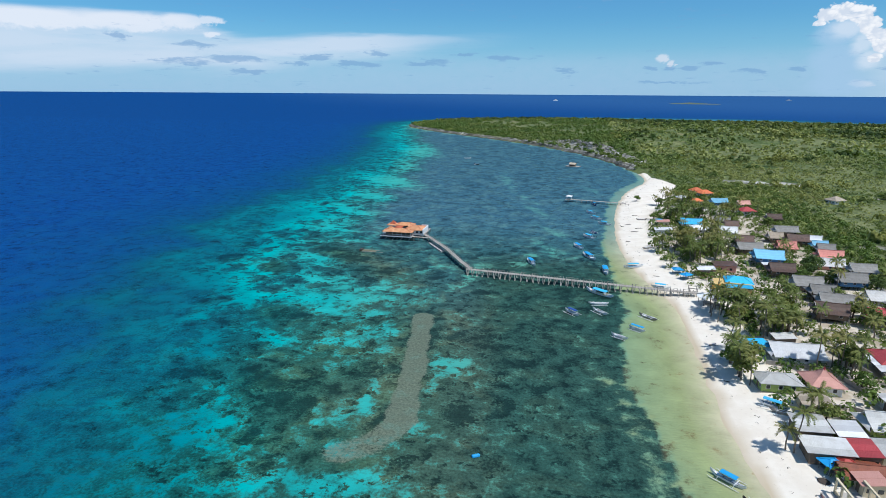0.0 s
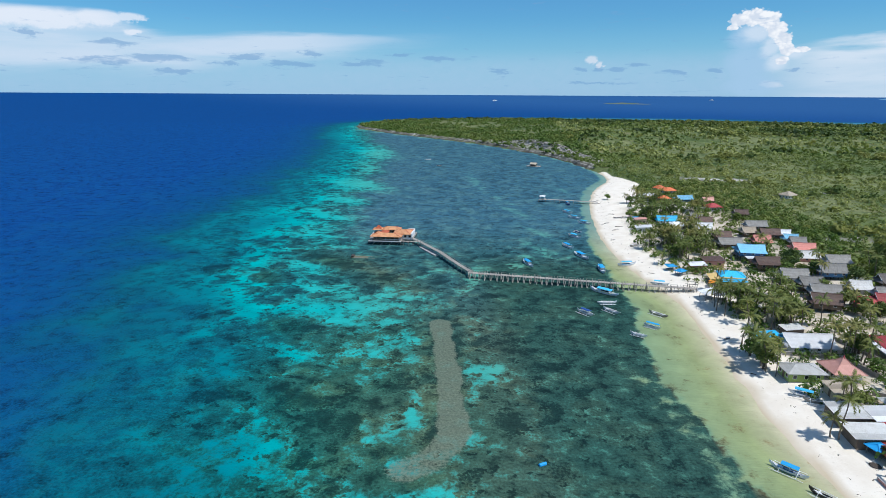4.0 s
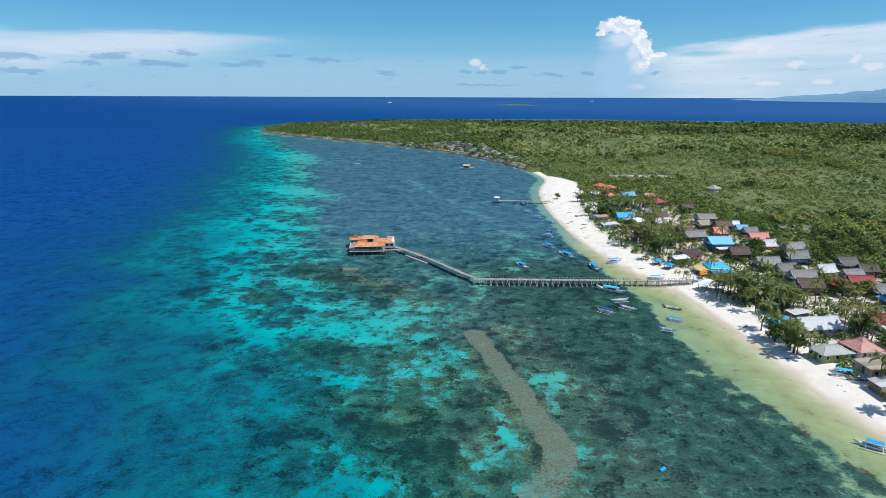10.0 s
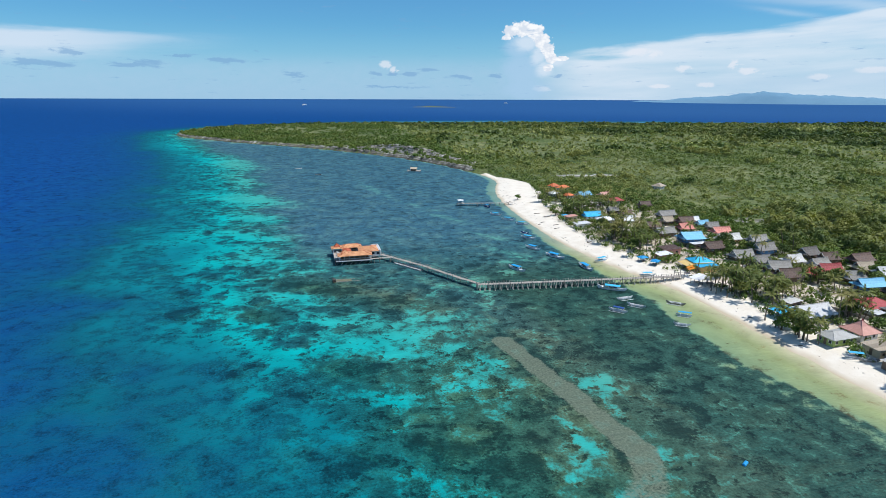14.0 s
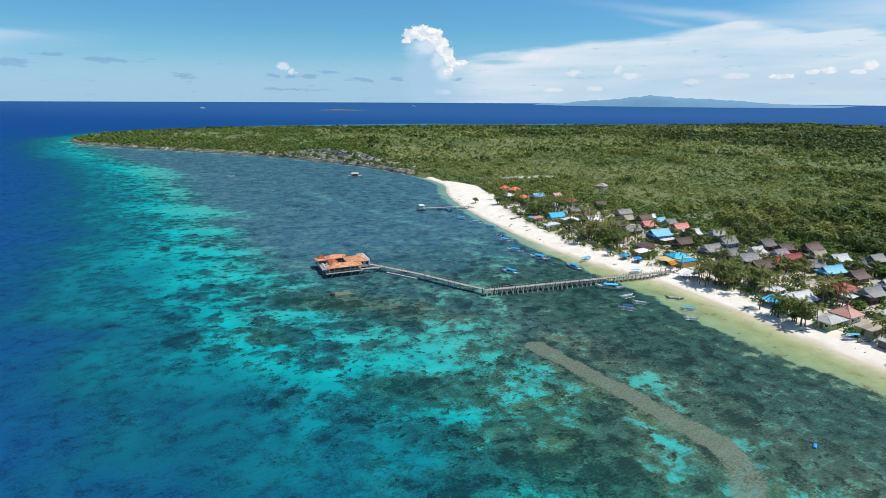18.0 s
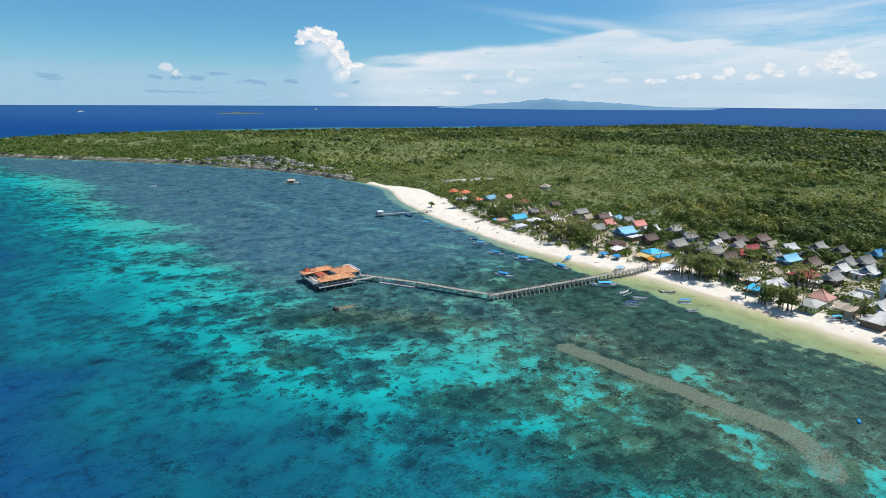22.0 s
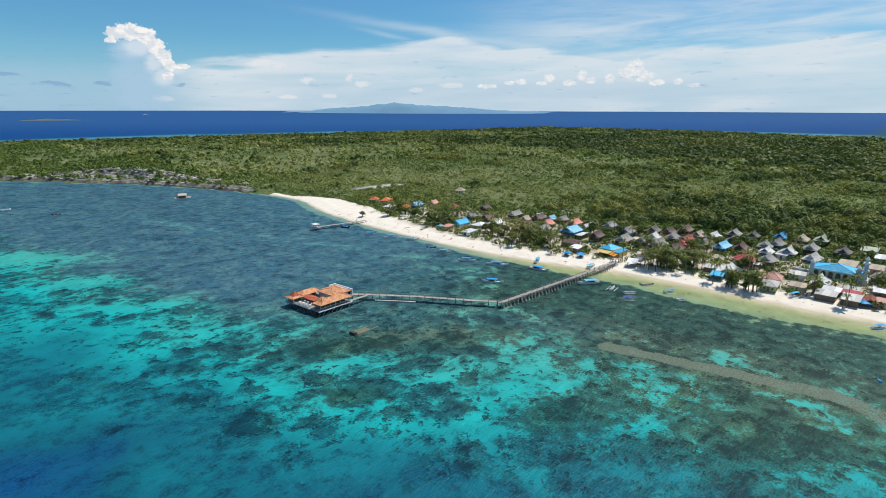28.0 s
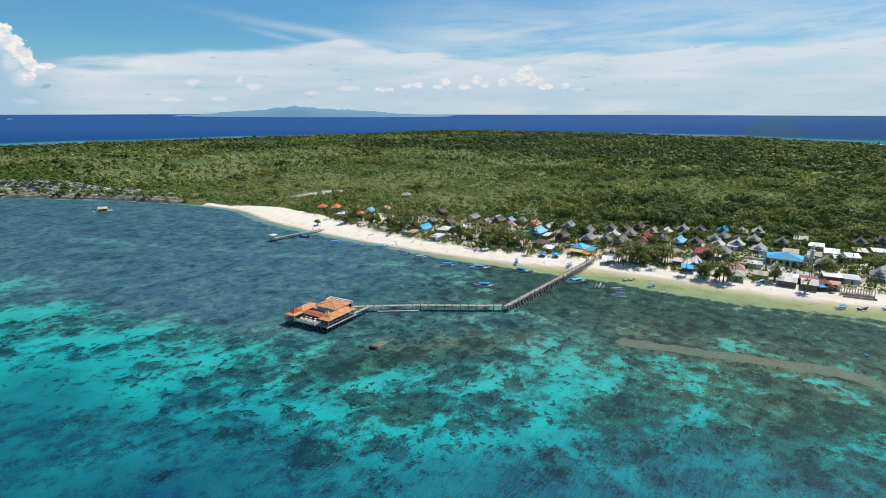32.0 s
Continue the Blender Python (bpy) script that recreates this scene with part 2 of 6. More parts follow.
ROOF = {
    "grey": roofing("zinc_grey", (0.25, 0.245, 0.23), (0.14, 0.125, 0.105)),
    "dark": roofing("weathered_dark_zinc", (0.13, 0.12, 0.11), (0.07, 0.05, 0.045)),
    "white": roofing("new_zinc", (0.72, 0.73, 0.74), (0.50, 0.50, 0.50), 0.35),
    "pale": roofing("pale_zinc", (0.54, 0.54, 0.52), (0.36, 0.34, 0.30)),
    "tan": roofing("tan_sheet", (0.42, 0.35, 0.26), (0.30, 0.24, 0.18)),
    "brown": roofing("rusted_sheet", (0.13, 0.075, 0.055), (0.07, 0.05, 0.045), 0.7),
    "red": roofing("red_sheet", (0.42, 0.06, 0.065), (0.27, 0.05, 0.05), 0.4),
    "salmon": roofing("faded_red_sheet", (0.55, 0.21, 0.17), (0.42, 0.15, 0.12), 0.5),
    "pink": roofing("faded_pink_sheet", (0.52, 0.27, 0.22), (0.40, 0.19, 0.15), 0.5),
    "orange": roofing("orange_tile_sheet", (0.62, 0.17, 0.06), (0.45, 0.10, 0.04), 0.5),
    "blue": roofing("blue_sheet", (0.05, 0.31, 0.56), (0.04, 0.24, 0.45), 0.4),
    "sky": roofing("light_blue_sheet", (0.17, 0.44, 0.62), (0.16, 0.33, 0.47), 0.4),
    "cyan": roofing("blue_tarpaulin", (0.04, 0.43, 0.70), (0.03, 0.33, 0.6), 0.4),
    "tile": roofing("red_brown_clay_tiles", (0.28, 0.085, 0.045), (0.15, 0.05, 0.03), 0.8),
    "green": roofing("pale_green_sheet", (0.36, 0.40, 0.31), (0.25, 0.27, 0.20), 0.5),
}
WALL = {
    "white": material("white_plaster", (0.70, 0.71, 0.70), (0.52, 0.50, 0.45), 0.5, 0.85, 0.01),
    "blue": material("blue_boards", (0.07, 0.19, 0.36), (0.05, 0.12, 0.23), 0.7, 0.7, 0.02, waves=1.6, axis="Z"),
    "wood": material("grey_boards", (0.19, 0.14, 0.10), (0.10, 0.075, 0.055), 0.7, 0.8, 0.02, waves=1.6, axis="Z"),
    "cream": material("cream_plaster", (0.60, 0.52, 0.36), (0.44, 0.38, 0.27), 0.5, 0.85, 0.01),
    "green": material("lime_green_plaster", (0.34, 0.44, 0.13), (0.24, 0.32, 0.10), 0.5, 0.85, 0.01),
    "yellow": material("yellow_plaster", (0.68, 0.48, 0.19), (0.55, 0.38, 0.15), 0.5, 0.85, 0.01),
    "pink": material("pink_plaster", (0.58, 0.30, 0.24), (0.45, 0.22, 0.18), 0.5, 0.85, 0.01),
    "pale": material("pale_blue_plaster", (0.42, 0.55, 0.62), (0.33, 0.44, 0.5), 0.5, 0.85, 0.01),
}
WHITE_PAINT = material("white_paint", (0.74, 0.75, 0.75), (0.55, 0.55, 0.53), 0.8, 0.5, 0.0)
DARK_GLASS = material("dark_window_glass", (0.018, 0.024, 0.03), (0.03, 0.035, 0.04), 0.5, 0.12, 0.0, spec=0.5)
TIMBER = material("weathered_grey_timber", (0.34, 0.315, 0.28), (0.14, 0.12, 0.10), 0.8, 0.85, 0.03)
BAMBOO = material("sun_bleached_poles", (0.46, 0.43, 0.38), (0.26, 0.235, 0.20), 0.9, 0.8, 0.02)
DARK_TIMBER = material("dark_wet_timber", (0.075, 0.06, 0.05), (0.035, 0.03, 0.027), 0.8, 0.75, 0.03)
DECK = material("bleached_deck_boards", (0.36, 0.33, 0.295), (0.22, 0.195, 0.17), 0.6, 0.85, 0.03, waves=1.7)
TILE = material("orange_roof_tiles", (0.72, 0.37, 0.19), (0.50, 0.20, 0.085), 0.5, 0.75, 0.05, amount=0.8, waves=2.4)
TILE_RED = material("red_roof_tiles", (0.50, 0.125, 0.06), (0.36, 0.09, 0.05), 0.5, 0.75, 0.05, waves=2.4)
CONCRETE = material("stained_concrete", (0.38, 0.36, 0.33), (0.22, 0.21, 0.19), 0.4, 0.9, 0.02)
TRUNK = material("palm_trunk_bark", (0.20, 0.165, 0.125), (0.10, 0.08, 0.06), 1.0, 0.9, 0.04, waves=1.2, axis="Z")
BARK = material("grey_brown_bark", (0.12, 0.095, 0.07), (0.06, 0.05, 0.04), 1.2, 0.95, 0.04)
TARP = material("bright_blue_canvas", (0.02, 0.32, 0.66), (0.02, 0.24, 0.55), 0.7, 0.6, 0.02)
TARP_PALE = material("sun_bleached_blue_canvas", (0.06, 0.44, 0.70), (0.04, 0.32, 0.6), 0.7, 0.6, 0.02)
NAVY = material("navy_blue_paint", (0.025, 0.07, 0.26), (0.02, 0.05, 0.17), 0.7, 0.45, 0.0)
YELLOW = material("yellow_hull_paint", (0.66, 0.50, 0.06), (0.5, 0.36, 0.05), 0.7, 0.45, 0.0)
RED_PAINT = material("red_paint", (0.40, 0.05, 0.04), (0.28, 0.04, 0.03), 0.7, 0.5, 0.0)
ORANGE_CLOTH = material("orange_canvas", (0.72, 0.26, 0.02), (0.58, 0.18, 0.02), 0.7, 0.7, 0.02)
CLIFF = material("weathered_cliff_limestone", (0.40, 0.385, 0.35), (0.095, 0.092, 0.075), 0.16, 0.95, 0.3, amount=0.9, local=False)


def foliage(name, a, b, c, scale=0.12, translucent=0.25):
    """Leaves: colour changes from clump to clump (a to b) and from leaf to leaf (towards c)."""
    mt = bpy.data.materials.new(name)
    mt.use_nodes = True
    tree = mt.node_tree
    node, m, step, mix, noise_tex, vec, ramp = new_nodes(tree)
    link = tree.links.new
    out = node("ShaderNodeOutputMaterial")
    geo = node("ShaderNodeNewGeometry")
    coarse = noise_tex(geo.outputs["Position"], scale, 3.0)
    broad = noise_tex(geo.outputs["Position"], scale * 0.12, 4.0)
    col = mix(step(coarse, 0.36, 0.62), a, b)
    col = mix(step(broad, 0.42, 0.6, 0.0, 0.85), col, c)
    rnd = geo.outputs["Random Per Island"]
    col = mix(1.0, col, mix(rnd, (0.72, 0.74, 0.72), (1.25, 1.23, 1.2)), "MULTIPLY")
    bsdf = node("ShaderNodeBsdfPrincipled", Roughness=0.6)
    bsdf.inputs["Specular IOR Level"].default_value = 0.2
    link(col, bsdf.inputs["Base Color"])
    tr = node("ShaderNodeBsdfTranslucent")
    link(mix(1.0, col, (1.1, 1.2, 0.5), "MULTIPLY"), tr.inputs[0])
    ms = node("ShaderNodeMixShader")
    ms.inputs[0].default_value = translucent
    link(bsdf.outputs[0], ms.inputs[1])
    link(tr.outputs[0], ms.inputs[2])
    link(ms.outputs[0], out.inputs[0])
    return mt


SCRUB = foliage("scrub_leaves", (0.12, 0.172, 0.046), (0.20, 0.25, 0.07), (0.31, 0.325, 0.115), 0.05)
FOREST = foliage("forest_leaves", (0.053, 0.094, 0.027), (0.13, 0.178, 0.046), (0.25, 0.255, 0.066), 0.13)
FAR_WOOD = foliage("far_forest_leaves", (0.042, 0.076, 0.023), (0.085, 0.125, 0.035), (0.145, 0.168, 0.048), 0.05)
LEAF = foliage("tree_leaves", (0.075, 0.13, 0.026), (0.12, 0.185, 0.04), (0.16, 0.20, 0.05), 0.2)
FROND = foliage("palm_fronds", (0.105, 0.145, 0.04), (0.175, 0.21, 0.062), (0.27, 0.245, 0.09), 0.3, 0.3)

# ---------------------------------------------------------------- the coast as numbers
COAST = [(150, -220), (112, -70), (97, 10), (92, 75), (87, 108), (88, 130), (89, 165), (90, 190), (86, 207), (80, 232), (76, 275), (78, 313),
         (81, 353), (88, 403), (99, 450), (124, 508), (109, 601), (79, 692), (38, 771), (-27, 869), (-116, 967), (-201, 1068), (-283, 1185),
         (-305, 1280), (-270, 1420), (-150, 1520), (150, 1545), (420, 1500), (800, 1390), (1160, 1290), (1600, 1130), (1850, 700),
         (1800, 200), (1560, -150), (900, -600), (300, -520)]
REEF = [(-20, -60), (-46, 30), (-65, 76), (-82, 112), (-112, 164), (-136, 225), (-153, 290), (-163, 357), (-180, 467), (-223, 740), (-300, 1000), (-372, 1270), (-370, 1400), (-260, 1600), (120, 1760),
        (450, 1780), (900, 1660), (1300, 1520), (1760, 1230), (2020, 700), (1950, 100), (1650, -350), (900, -760), (200, -700), (40, -300)]
RUBBLE = [(2.6, 164), (6.5, 141), (10, 120), (12.4, 105), (12, 96.5), (8.4, 91.2), (3.5, 87.5)]


def rounded(points, closed, times=2):
    """Cuts the corners of a line, again and again."""
    p = np.array(points, float)
    for _ in range(times):
        q = np.roll(p, -1, 0) if closed else p[1:]
        a = p if closed else p[:-1]
        s = np.empty((2 * len(a), 2))
        s[0::2], s[1::2] = 0.75 * a + 0.25 * q, 0.25 * a + 0.75 * q
        p = s if closed else np.vstack([p[:1], s, p[-1:]])
    return p


def distance(x, y, line, closed=False):
    """Distance to a line of points and the side on which a place lies (+1 to its right)."""
    best, side = np.full(x.shape, 1e18), np.ones(x.shape)
    n = len(line)
    for i in range(n if closed else n - 1):
        (ax, ay), (bx, by) = line[i], line[(i + 1) % n]
        dx, dy = bx - ax, by - ay
        t = np.clip(((x - ax) * dx + (y - ay) * dy) / (dx * dx + dy * dy), 0, 1)
        d = (x - ax - t * dx) ** 2 + (y - ay - t * dy) ** 2
        near = d < best
        best = np.where(near, d, best)
        side = np.where(near, np.sign((x - ax) * dy - (y - ay) * dx), side)
    return np.sqrt(best), side


def inside(x, y, ring):
    r = np.zeros(x.shape, bool)
    n = len(ring)
    for i in range(n):
        (ax, ay), (bx, by) = ring[i], ring[(i + 1) % n]
        if ay == by:
            continue
        hit = ((ay > y) != (by > y)) & (x < (bx - ax) * (y - ay) / (by - ay) + ax)
        r ^= hit
    return r


def waves2(x, y, scale, seed):
    """A smooth noise in about -1 to 1 from turned sines, for arrays."""
    rng = np.random.RandomState(seed)
    v = 0.0
    for k in range(9):
        a, p, f = rng.rand() * 6.283, rng.rand() * 6.283, (0.5 + 1.4 * rng.rand()) / scale
        v = v + np.sin((x * np.cos(a) + y * np.sin(a)) * f * 6.283 + p + 1.3 * np.sin((y * np.cos(a) - x * np.sin(a)) * f * 4.1 + p))
    return v / 4.5


def ease(x, lo, hi):
    t = np.clip((x - lo) / (hi - lo), 0, 1)
    return t * t * (3 - 2 * t)


COAST_LINE, REEF_LINE, RUBBLE_LINE = rounded(COAST, True), rounded(REEF, True), rounded(RUBBLE, False)


def inland(x, y):
    """Metres from the waterline, positive on land."""
    x, y = np.asarray(x, float), np.asarray(y, float)
    rough = ease(y, 520, 600)
    d, _ = distance(x, y, COAST_LINE, True)
    s = np.where(inside(x, y, COAST_LINE), d, -d)
    return s + rough * 3.0 * waves2(x, y, 30, 4) + 0.5 * waves2(x, y, 14, 5)


def height_from(x, y, s):
    north = ease(y, 530, 590)
    beach = np.where(s < 12, 0.11 * s, 1.32 + 0.02 * np.minimum(s - 12, 60))
    cliff = 0.5 * s.clip(-3, 0) + 4.2 * ease(s, 0.0, 4.5)
    z = beach * (1 - north) + cliff * north
    z = z + ease(s, 70, 300) * (5.5 + 2.0 * waves2(x, y, 260, 1)) + 5.0 * ease(s, 15, 110) * ease(y, 760, 900) + ease(s, 40, 120) * 0.6 * waves2(x, y, 60, 2)
    bluff = np.exp(-(((x - 60) * 0.55 + (y - 740) * -0.6) / 60) ** 2 - (((x - 60) * 0.6 + (y - 740) * 0.55) / 400) ** 2)
    z = z + 9.0 * bluff * ease(s + 5 * waves2(x, y, 40, 3), 14, 26)
    hill = 8.0 * np.exp(-((x - 1150) / 500) ** 2 - ((y - 760) / 420) ** 2)
    return np.where(s < 0, np.maximum(0.14 * s, -3.0), z + hill * ease(s, 60, 300))


def height(x, y):
    x, y = np.atleast_1d(np.asarray(x, float)), np.atleast_1d(np.asarray(y, float))
    return height_from(x, y, inland(x, y))


def lines(*stretches):
    """Grid lines from stretches (from, to, step); a negative step grows by 12 percent from line to line."""
    out = []
    for a, b, st in stretches:
        if st > 0:
            out += list(np.arange(a, b, st))
        else:
            run, v, d = [], 0.0, -st
            while v < abs(b - a):
                run.append(v)
                v += d
                d *= 1.12
            out += [a + math.copysign(r, b - a) for r in run] + [b]
    return np.array(sorted(set(np.round(out, 3))))


def sheet(name, xs, ys, z, attrs, mat, label, category):
    nx, ny = len(xs), len(ys)
    X, Y = np.meshgrid(xs, ys)
    co = np.stack([X, Y, z], -1).reshape(-1, 3)
    i = (np.arange(ny - 1)[:, None] * nx + np.arange(nx - 1)[None]).ravel()
    faces = np.stack([i, i + 1, i + 1 + nx, i + nx], -1)
    me = quads_mesh(name, co, faces)
    for key, (r, g, b) in attrs.items():
        at = me.color_attributes.new(key, "FLOAT_COLOR", "POINT")
        at.data.foreach_set("color", np.stack([r, g, b, np.ones_like(r)], -1).astype(np.float32).ravel())
    me.polygons.foreach_set("use_smooth", np.ones(len(faces), bool))
    me.materials.append(mat)
    return tagged(new(name, me), label, category, kind="structure")


def quads_mesh(name, co, faces):
    me = bpy.data.meshes.new(name)
    me.vertices.add(len(co))
    me.vertices.foreach_set("co", np.asarray(co, np.float32).ravel())
    k = faces.shape[1]
    me.loops.add(faces.size)
    me.loops.foreach_set("vertex_index", faces.astype(np.int32).ravel())
    me.polygons.add(len(faces))
    me.polygons.foreach_set("loop_start", np.arange(0, faces.size, k, dtype=np.int32))
    me.update(calc_edges=True)
    return me


# ---------------------------------------------------------------- sea
def sea_material():
    mt = bpy.data.materials.new("clear_sea_over_reef")
    mt.use_nodes = True
    tree = mt.node_tree
    node, m, step, mix, noise_tex, vec, ramp = new_nodes(tree)
    link = tree.links.new
    out, body, gloss = node("ShaderNodeOutputMaterial"), node("ShaderNodeBsdfDiffuse"), node("ShaderNodeBsdfGlossy", Roughness=0.38)
    fres, both = node("ShaderNodeFresnel", IOR=1.33), node("ShaderNodeMixShader")
    at = node("ShaderNodeAttribute")
    at.attribute_name = "bed"
    sep = node("ShaderNodeSeparateColor")
    link(at.outputs["Color"], sep.inputs[0])
    sandy, deep, rubble = sep.outputs
    pos = node("ShaderNodeNewGeometry").outputs["Position"]
    patch = noise_tex(pos, 0.07, 8.0, 0.66, 0.5)
    heads = noise_tex(pos, 0.21, 7.0, 0.68, 0.2)
    grit = noise_tex(pos, 1.5, 4.0, 0.65)
    tn = node("ShaderNodeAttribute")
    tn.attribute_name = "weed"
    ts = node("ShaderNodeSeparateColor")
    link(tn.outputs["Color"], ts.inputs[0])
    olive, lagoon, meadow = ts.outputs
    f = m("ADD", sandy, m("ADD", m("MULTIPLY", m("SUBTRACT", patch, 0.5), 1.5), m("MULTIPLY", m("SUBTRACT", heads, 0.5), 2.1)))
    f = m("ADD", f, m("MULTIPLY", m("SUBTRACT", grit, 0.5), 0.6))
    # coral heads: dark rounded clumps, some of the cells of a ragged mosaic
    jig = node("ShaderNodeVectorMath")
    jig.operation = "ADD"
    link(pos, jig.inputs[0])
    link(vec(m("MULTIPLY", m("SUBTRACT", heads, 0.5), 14.0), m("MULTIPLY", m("SUBTRACT", patch, 0.5), 14.0)), jig.inputs[1])
    cells = node("ShaderNodeTexVoronoi", Scale=0.11)
    link(jig.outputs[0], cells.inputs["Vector"])
    some = node("ShaderNodeSeparateColor")
    link(cells.outputs["Color"], some.inputs[0])
    bommie = m("MULTIPLY", step(m("ADD", cells.outputs["Distance"], m("MULTIPLY", m("SUBTRACT", grit, 0.5), 0.7)), 0.25, 0.62, 1.0, 0.0), step(some.outputs[0], 0.5, 0.7))
    bommie = m("MULTIPLY", bommie, m("MULTIPLY", step(deep, 0.12, 0.2), step(deep, 0.55, 0.72, 1.0, 0.25)))
    f = m("SUBTRACT", f, m("MULTIPLY", bommie, 0.55))
    # small scattered coral lumps
    lumps = node("ShaderNodeTexVoronoi", Scale=0.36)
    link(jig.outputs[0], lumps.inputs["Vector"])
    few = node("ShaderNodeSeparateColor")
    link(lumps.outputs["Color"], few.inputs[0])
    lump = m("MULTIPLY", step(m("ADD", lumps.outputs["Distance"], m("MULTIPLY", m("SUBTRACT", grit, 0.5), 0.6)), 0.2, 0.5, 1.0, 0.0), step(few.outputs[0], 0.45, 0.6))
    f = m("SUBTRACT", f, m("MULTIPLY", m("MULTIPLY", lump, m("MULTIPLY", step(deep, 0.12, 0.2), step(deep, 0.6, 0.75, 1.0, 0.1))), 0.62))
    f = m("ADD", sandy, m("MULTIPLY", m("SUBTRACT", f, sandy), m("SUBTRACT", 1.0, m("MULTIPLY", lagoon, 0.5))))
    sandcol = ramp(deep, (0.0, (0.48, 0.45, 0.30)), (0.06, (0.26, 0.305, 0.14)), (0.15, (0.11, 0.27, 0.19)), (0.28, (0.040, 0.335, 0.292)), (0.46, (0.003, 0.335, 0.332)),
                   (0.62, (0.002, 0.185, 0.218)), (0.80, (0.002, 0.095, 0.142)), (0.9, (0.002, 0.063, 0.163)), (1.0, (0.002, 0.050, 0.19)))
    sandcol = mix(m("MULTIPLY", lagoon, 0.8), sandcol, (0.10, 0.235, 0.225))
    sandcol = mix(1.0, sandcol, ramp(patch, (0.3, (0.78, 0.78, 0.78)), (0.7, (1.18, 1.18, 1.18))), "MULTIPLY")
    reefcol = ramp(deep, (0.0, (0.22, 0.25, 0.13)), (0.08, (0.055, 0.085, 0.05)), (0.2, (0.028, 0.090, 0.094)), (0.34, (0.012, 0.080, 0.084)), (0.5, (0.004, 0.080, 0.100)),
                   (0.66, (0.002, 0.084, 0.116)), (0.8, (0.002, 0.073, 0.120)), (0.9, (0.002, 0.055, 0.152)), (1.0, (0.002, 0.048, 0.188)))
    reefcol = mix(lagoon, reefcol, (0.034, 0.101, 0.144))
    reefcol = mix(olive, reefcol, mix(1.0, reefcol, (2.1, 1.05, 0.70), "MULTIPLY"))
    reefcol = mix(meadow, reefcol, (0.021, 0.066, 0.052))
    flat = mix(m("MULTIPLY", step(patch, 0.46, 0.62, 0.0, 0.7), m("SUBTRACT", 1.0, m("MAXIMUM", m("MULTIPLY", meadow, 0.6), m("MULTIPLY", lagoon, 0.65)))), reefcol, mix(1.0, reefcol, (2.4, 1.5, 1.2), "MULTIPLY"))
    flat = mix(1.0, flat, ramp(grit, (0.3, (0.64, 0.64, 0.64)), (0.7, (1.42, 1.42, 1.42))), "MULTIPLY")
    flat = mix(m("MULTIPLY", lump, 0.4), flat, mix(1.0, flat, (0.35, 0.4, 0.42), "MULTIPLY"))
    flat = mix(1.0, flat, ramp(heads, (0.34, (0.66, 0.68, 0.7)), (0.64, (1.3, 1.3, 1.3))), "MULTIPLY")
    col = mix(step(f, -0.30, 0.22), mix(1.0, flat, (0.40, 0.48, 0.52), "MULTIPLY"), flat)
    col = mix(step(f, 0.28, 0.86), col, sandcol)
    # pale threads of sand between the weed of the lagoon
    thread = noise_tex(jig.outputs[0], 0.16, 6.0, 0.7, 0.6)
    thread = m("MULTIPLY", step(m("ABSOLUTE", m("SUBTRACT", thread, 0.5)), 0.0, 0.035, 1.0, 0.0), m("MULTIPLY", lagoon, step(patch, 0.42, 0.6, 0.1, 0.7)))
    col = mix(thread, col, (0.11, 0.25, 0.23))
    # distance haze painted into the deep water's colour beyond the island
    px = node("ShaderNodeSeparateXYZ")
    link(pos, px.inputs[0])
    sea_haze = m("MULTIPLY", step(m("ADD", m("MULTIPLY", px.outputs[0], 0.5), m("MULTIPLY", px.outputs[1], 0.6)), 900.0, 2600.0, 0.0, 0.5), step(deep, 0.7, 0.95))
    col = mix(sea_haze, col, (0.035, 0.115, 0.26))
    # muted pale blue shallows along the far coast
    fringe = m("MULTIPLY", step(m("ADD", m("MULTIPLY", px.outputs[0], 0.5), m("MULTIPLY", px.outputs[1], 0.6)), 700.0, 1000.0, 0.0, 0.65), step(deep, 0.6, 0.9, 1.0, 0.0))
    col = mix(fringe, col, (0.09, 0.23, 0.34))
    stones = ramp(grit, (0.30, (0.075, 0.10, 0.075)), (0.5, (0.125, 0.155, 0.112)), (0.70, (0.185, 0.215, 0.155)))
    col = mix(step(m("ADD", rubble, m("MULTIPLY", m("SUBTRACT", grit, 0.5), 0.9)), 0.3, 0.7, 0.0, 0.85), col, stones)
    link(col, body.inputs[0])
    link(m("MINIMUM", m("MULTIPLY", fres.outputs[0], 0.6), 0.038), both.inputs[0])
    link(body.outputs[0], both.inputs[1])
    link(gloss.outputs[0], both.inputs[2])
    link(both.outputs[0], out.inputs[0])
    mp = node("ShaderNodeMapping")
    mp.inputs["Rotation"].default_value = (0, 0, 0.5)
    mp.inputs["Scale"].default_value = (0.35, 1.0, 1.0)
    link(pos, mp.inputs[0])
    swell, ripple = noise_tex(mp.outputs[0], 0.42, 3.0, 0.55, 0.4), noise_tex(mp.outputs[0], 1.9, 3.0, 0.6, 0.3)
    chop = node("ShaderNodeMapping")
    chop.inputs["Rotation"].default_value = (0, 0, 0.75)
    chop.inputs["Scale"].default_value = (0.22, 1.0, 1.0)
    link(pos, chop.inputs[0])
    chop = noise_tex(chop.outputs[0], 0.85, 3.0, 0.6, 0.25)
    b = node("ShaderNodeBump", Strength=0.7, Distance=0.65)
    link(m("ADD", m("ADD", m("MULTIPLY", swell, 0.7), m("MULTIPLY", chop, 0.35)), m("MULTIPLY", ripple, 0.3)), b.inputs["Height"])
    for shader in (body, gloss, fres):
        link(b.outputs[0], shader.inputs["Normal"])
    return mt


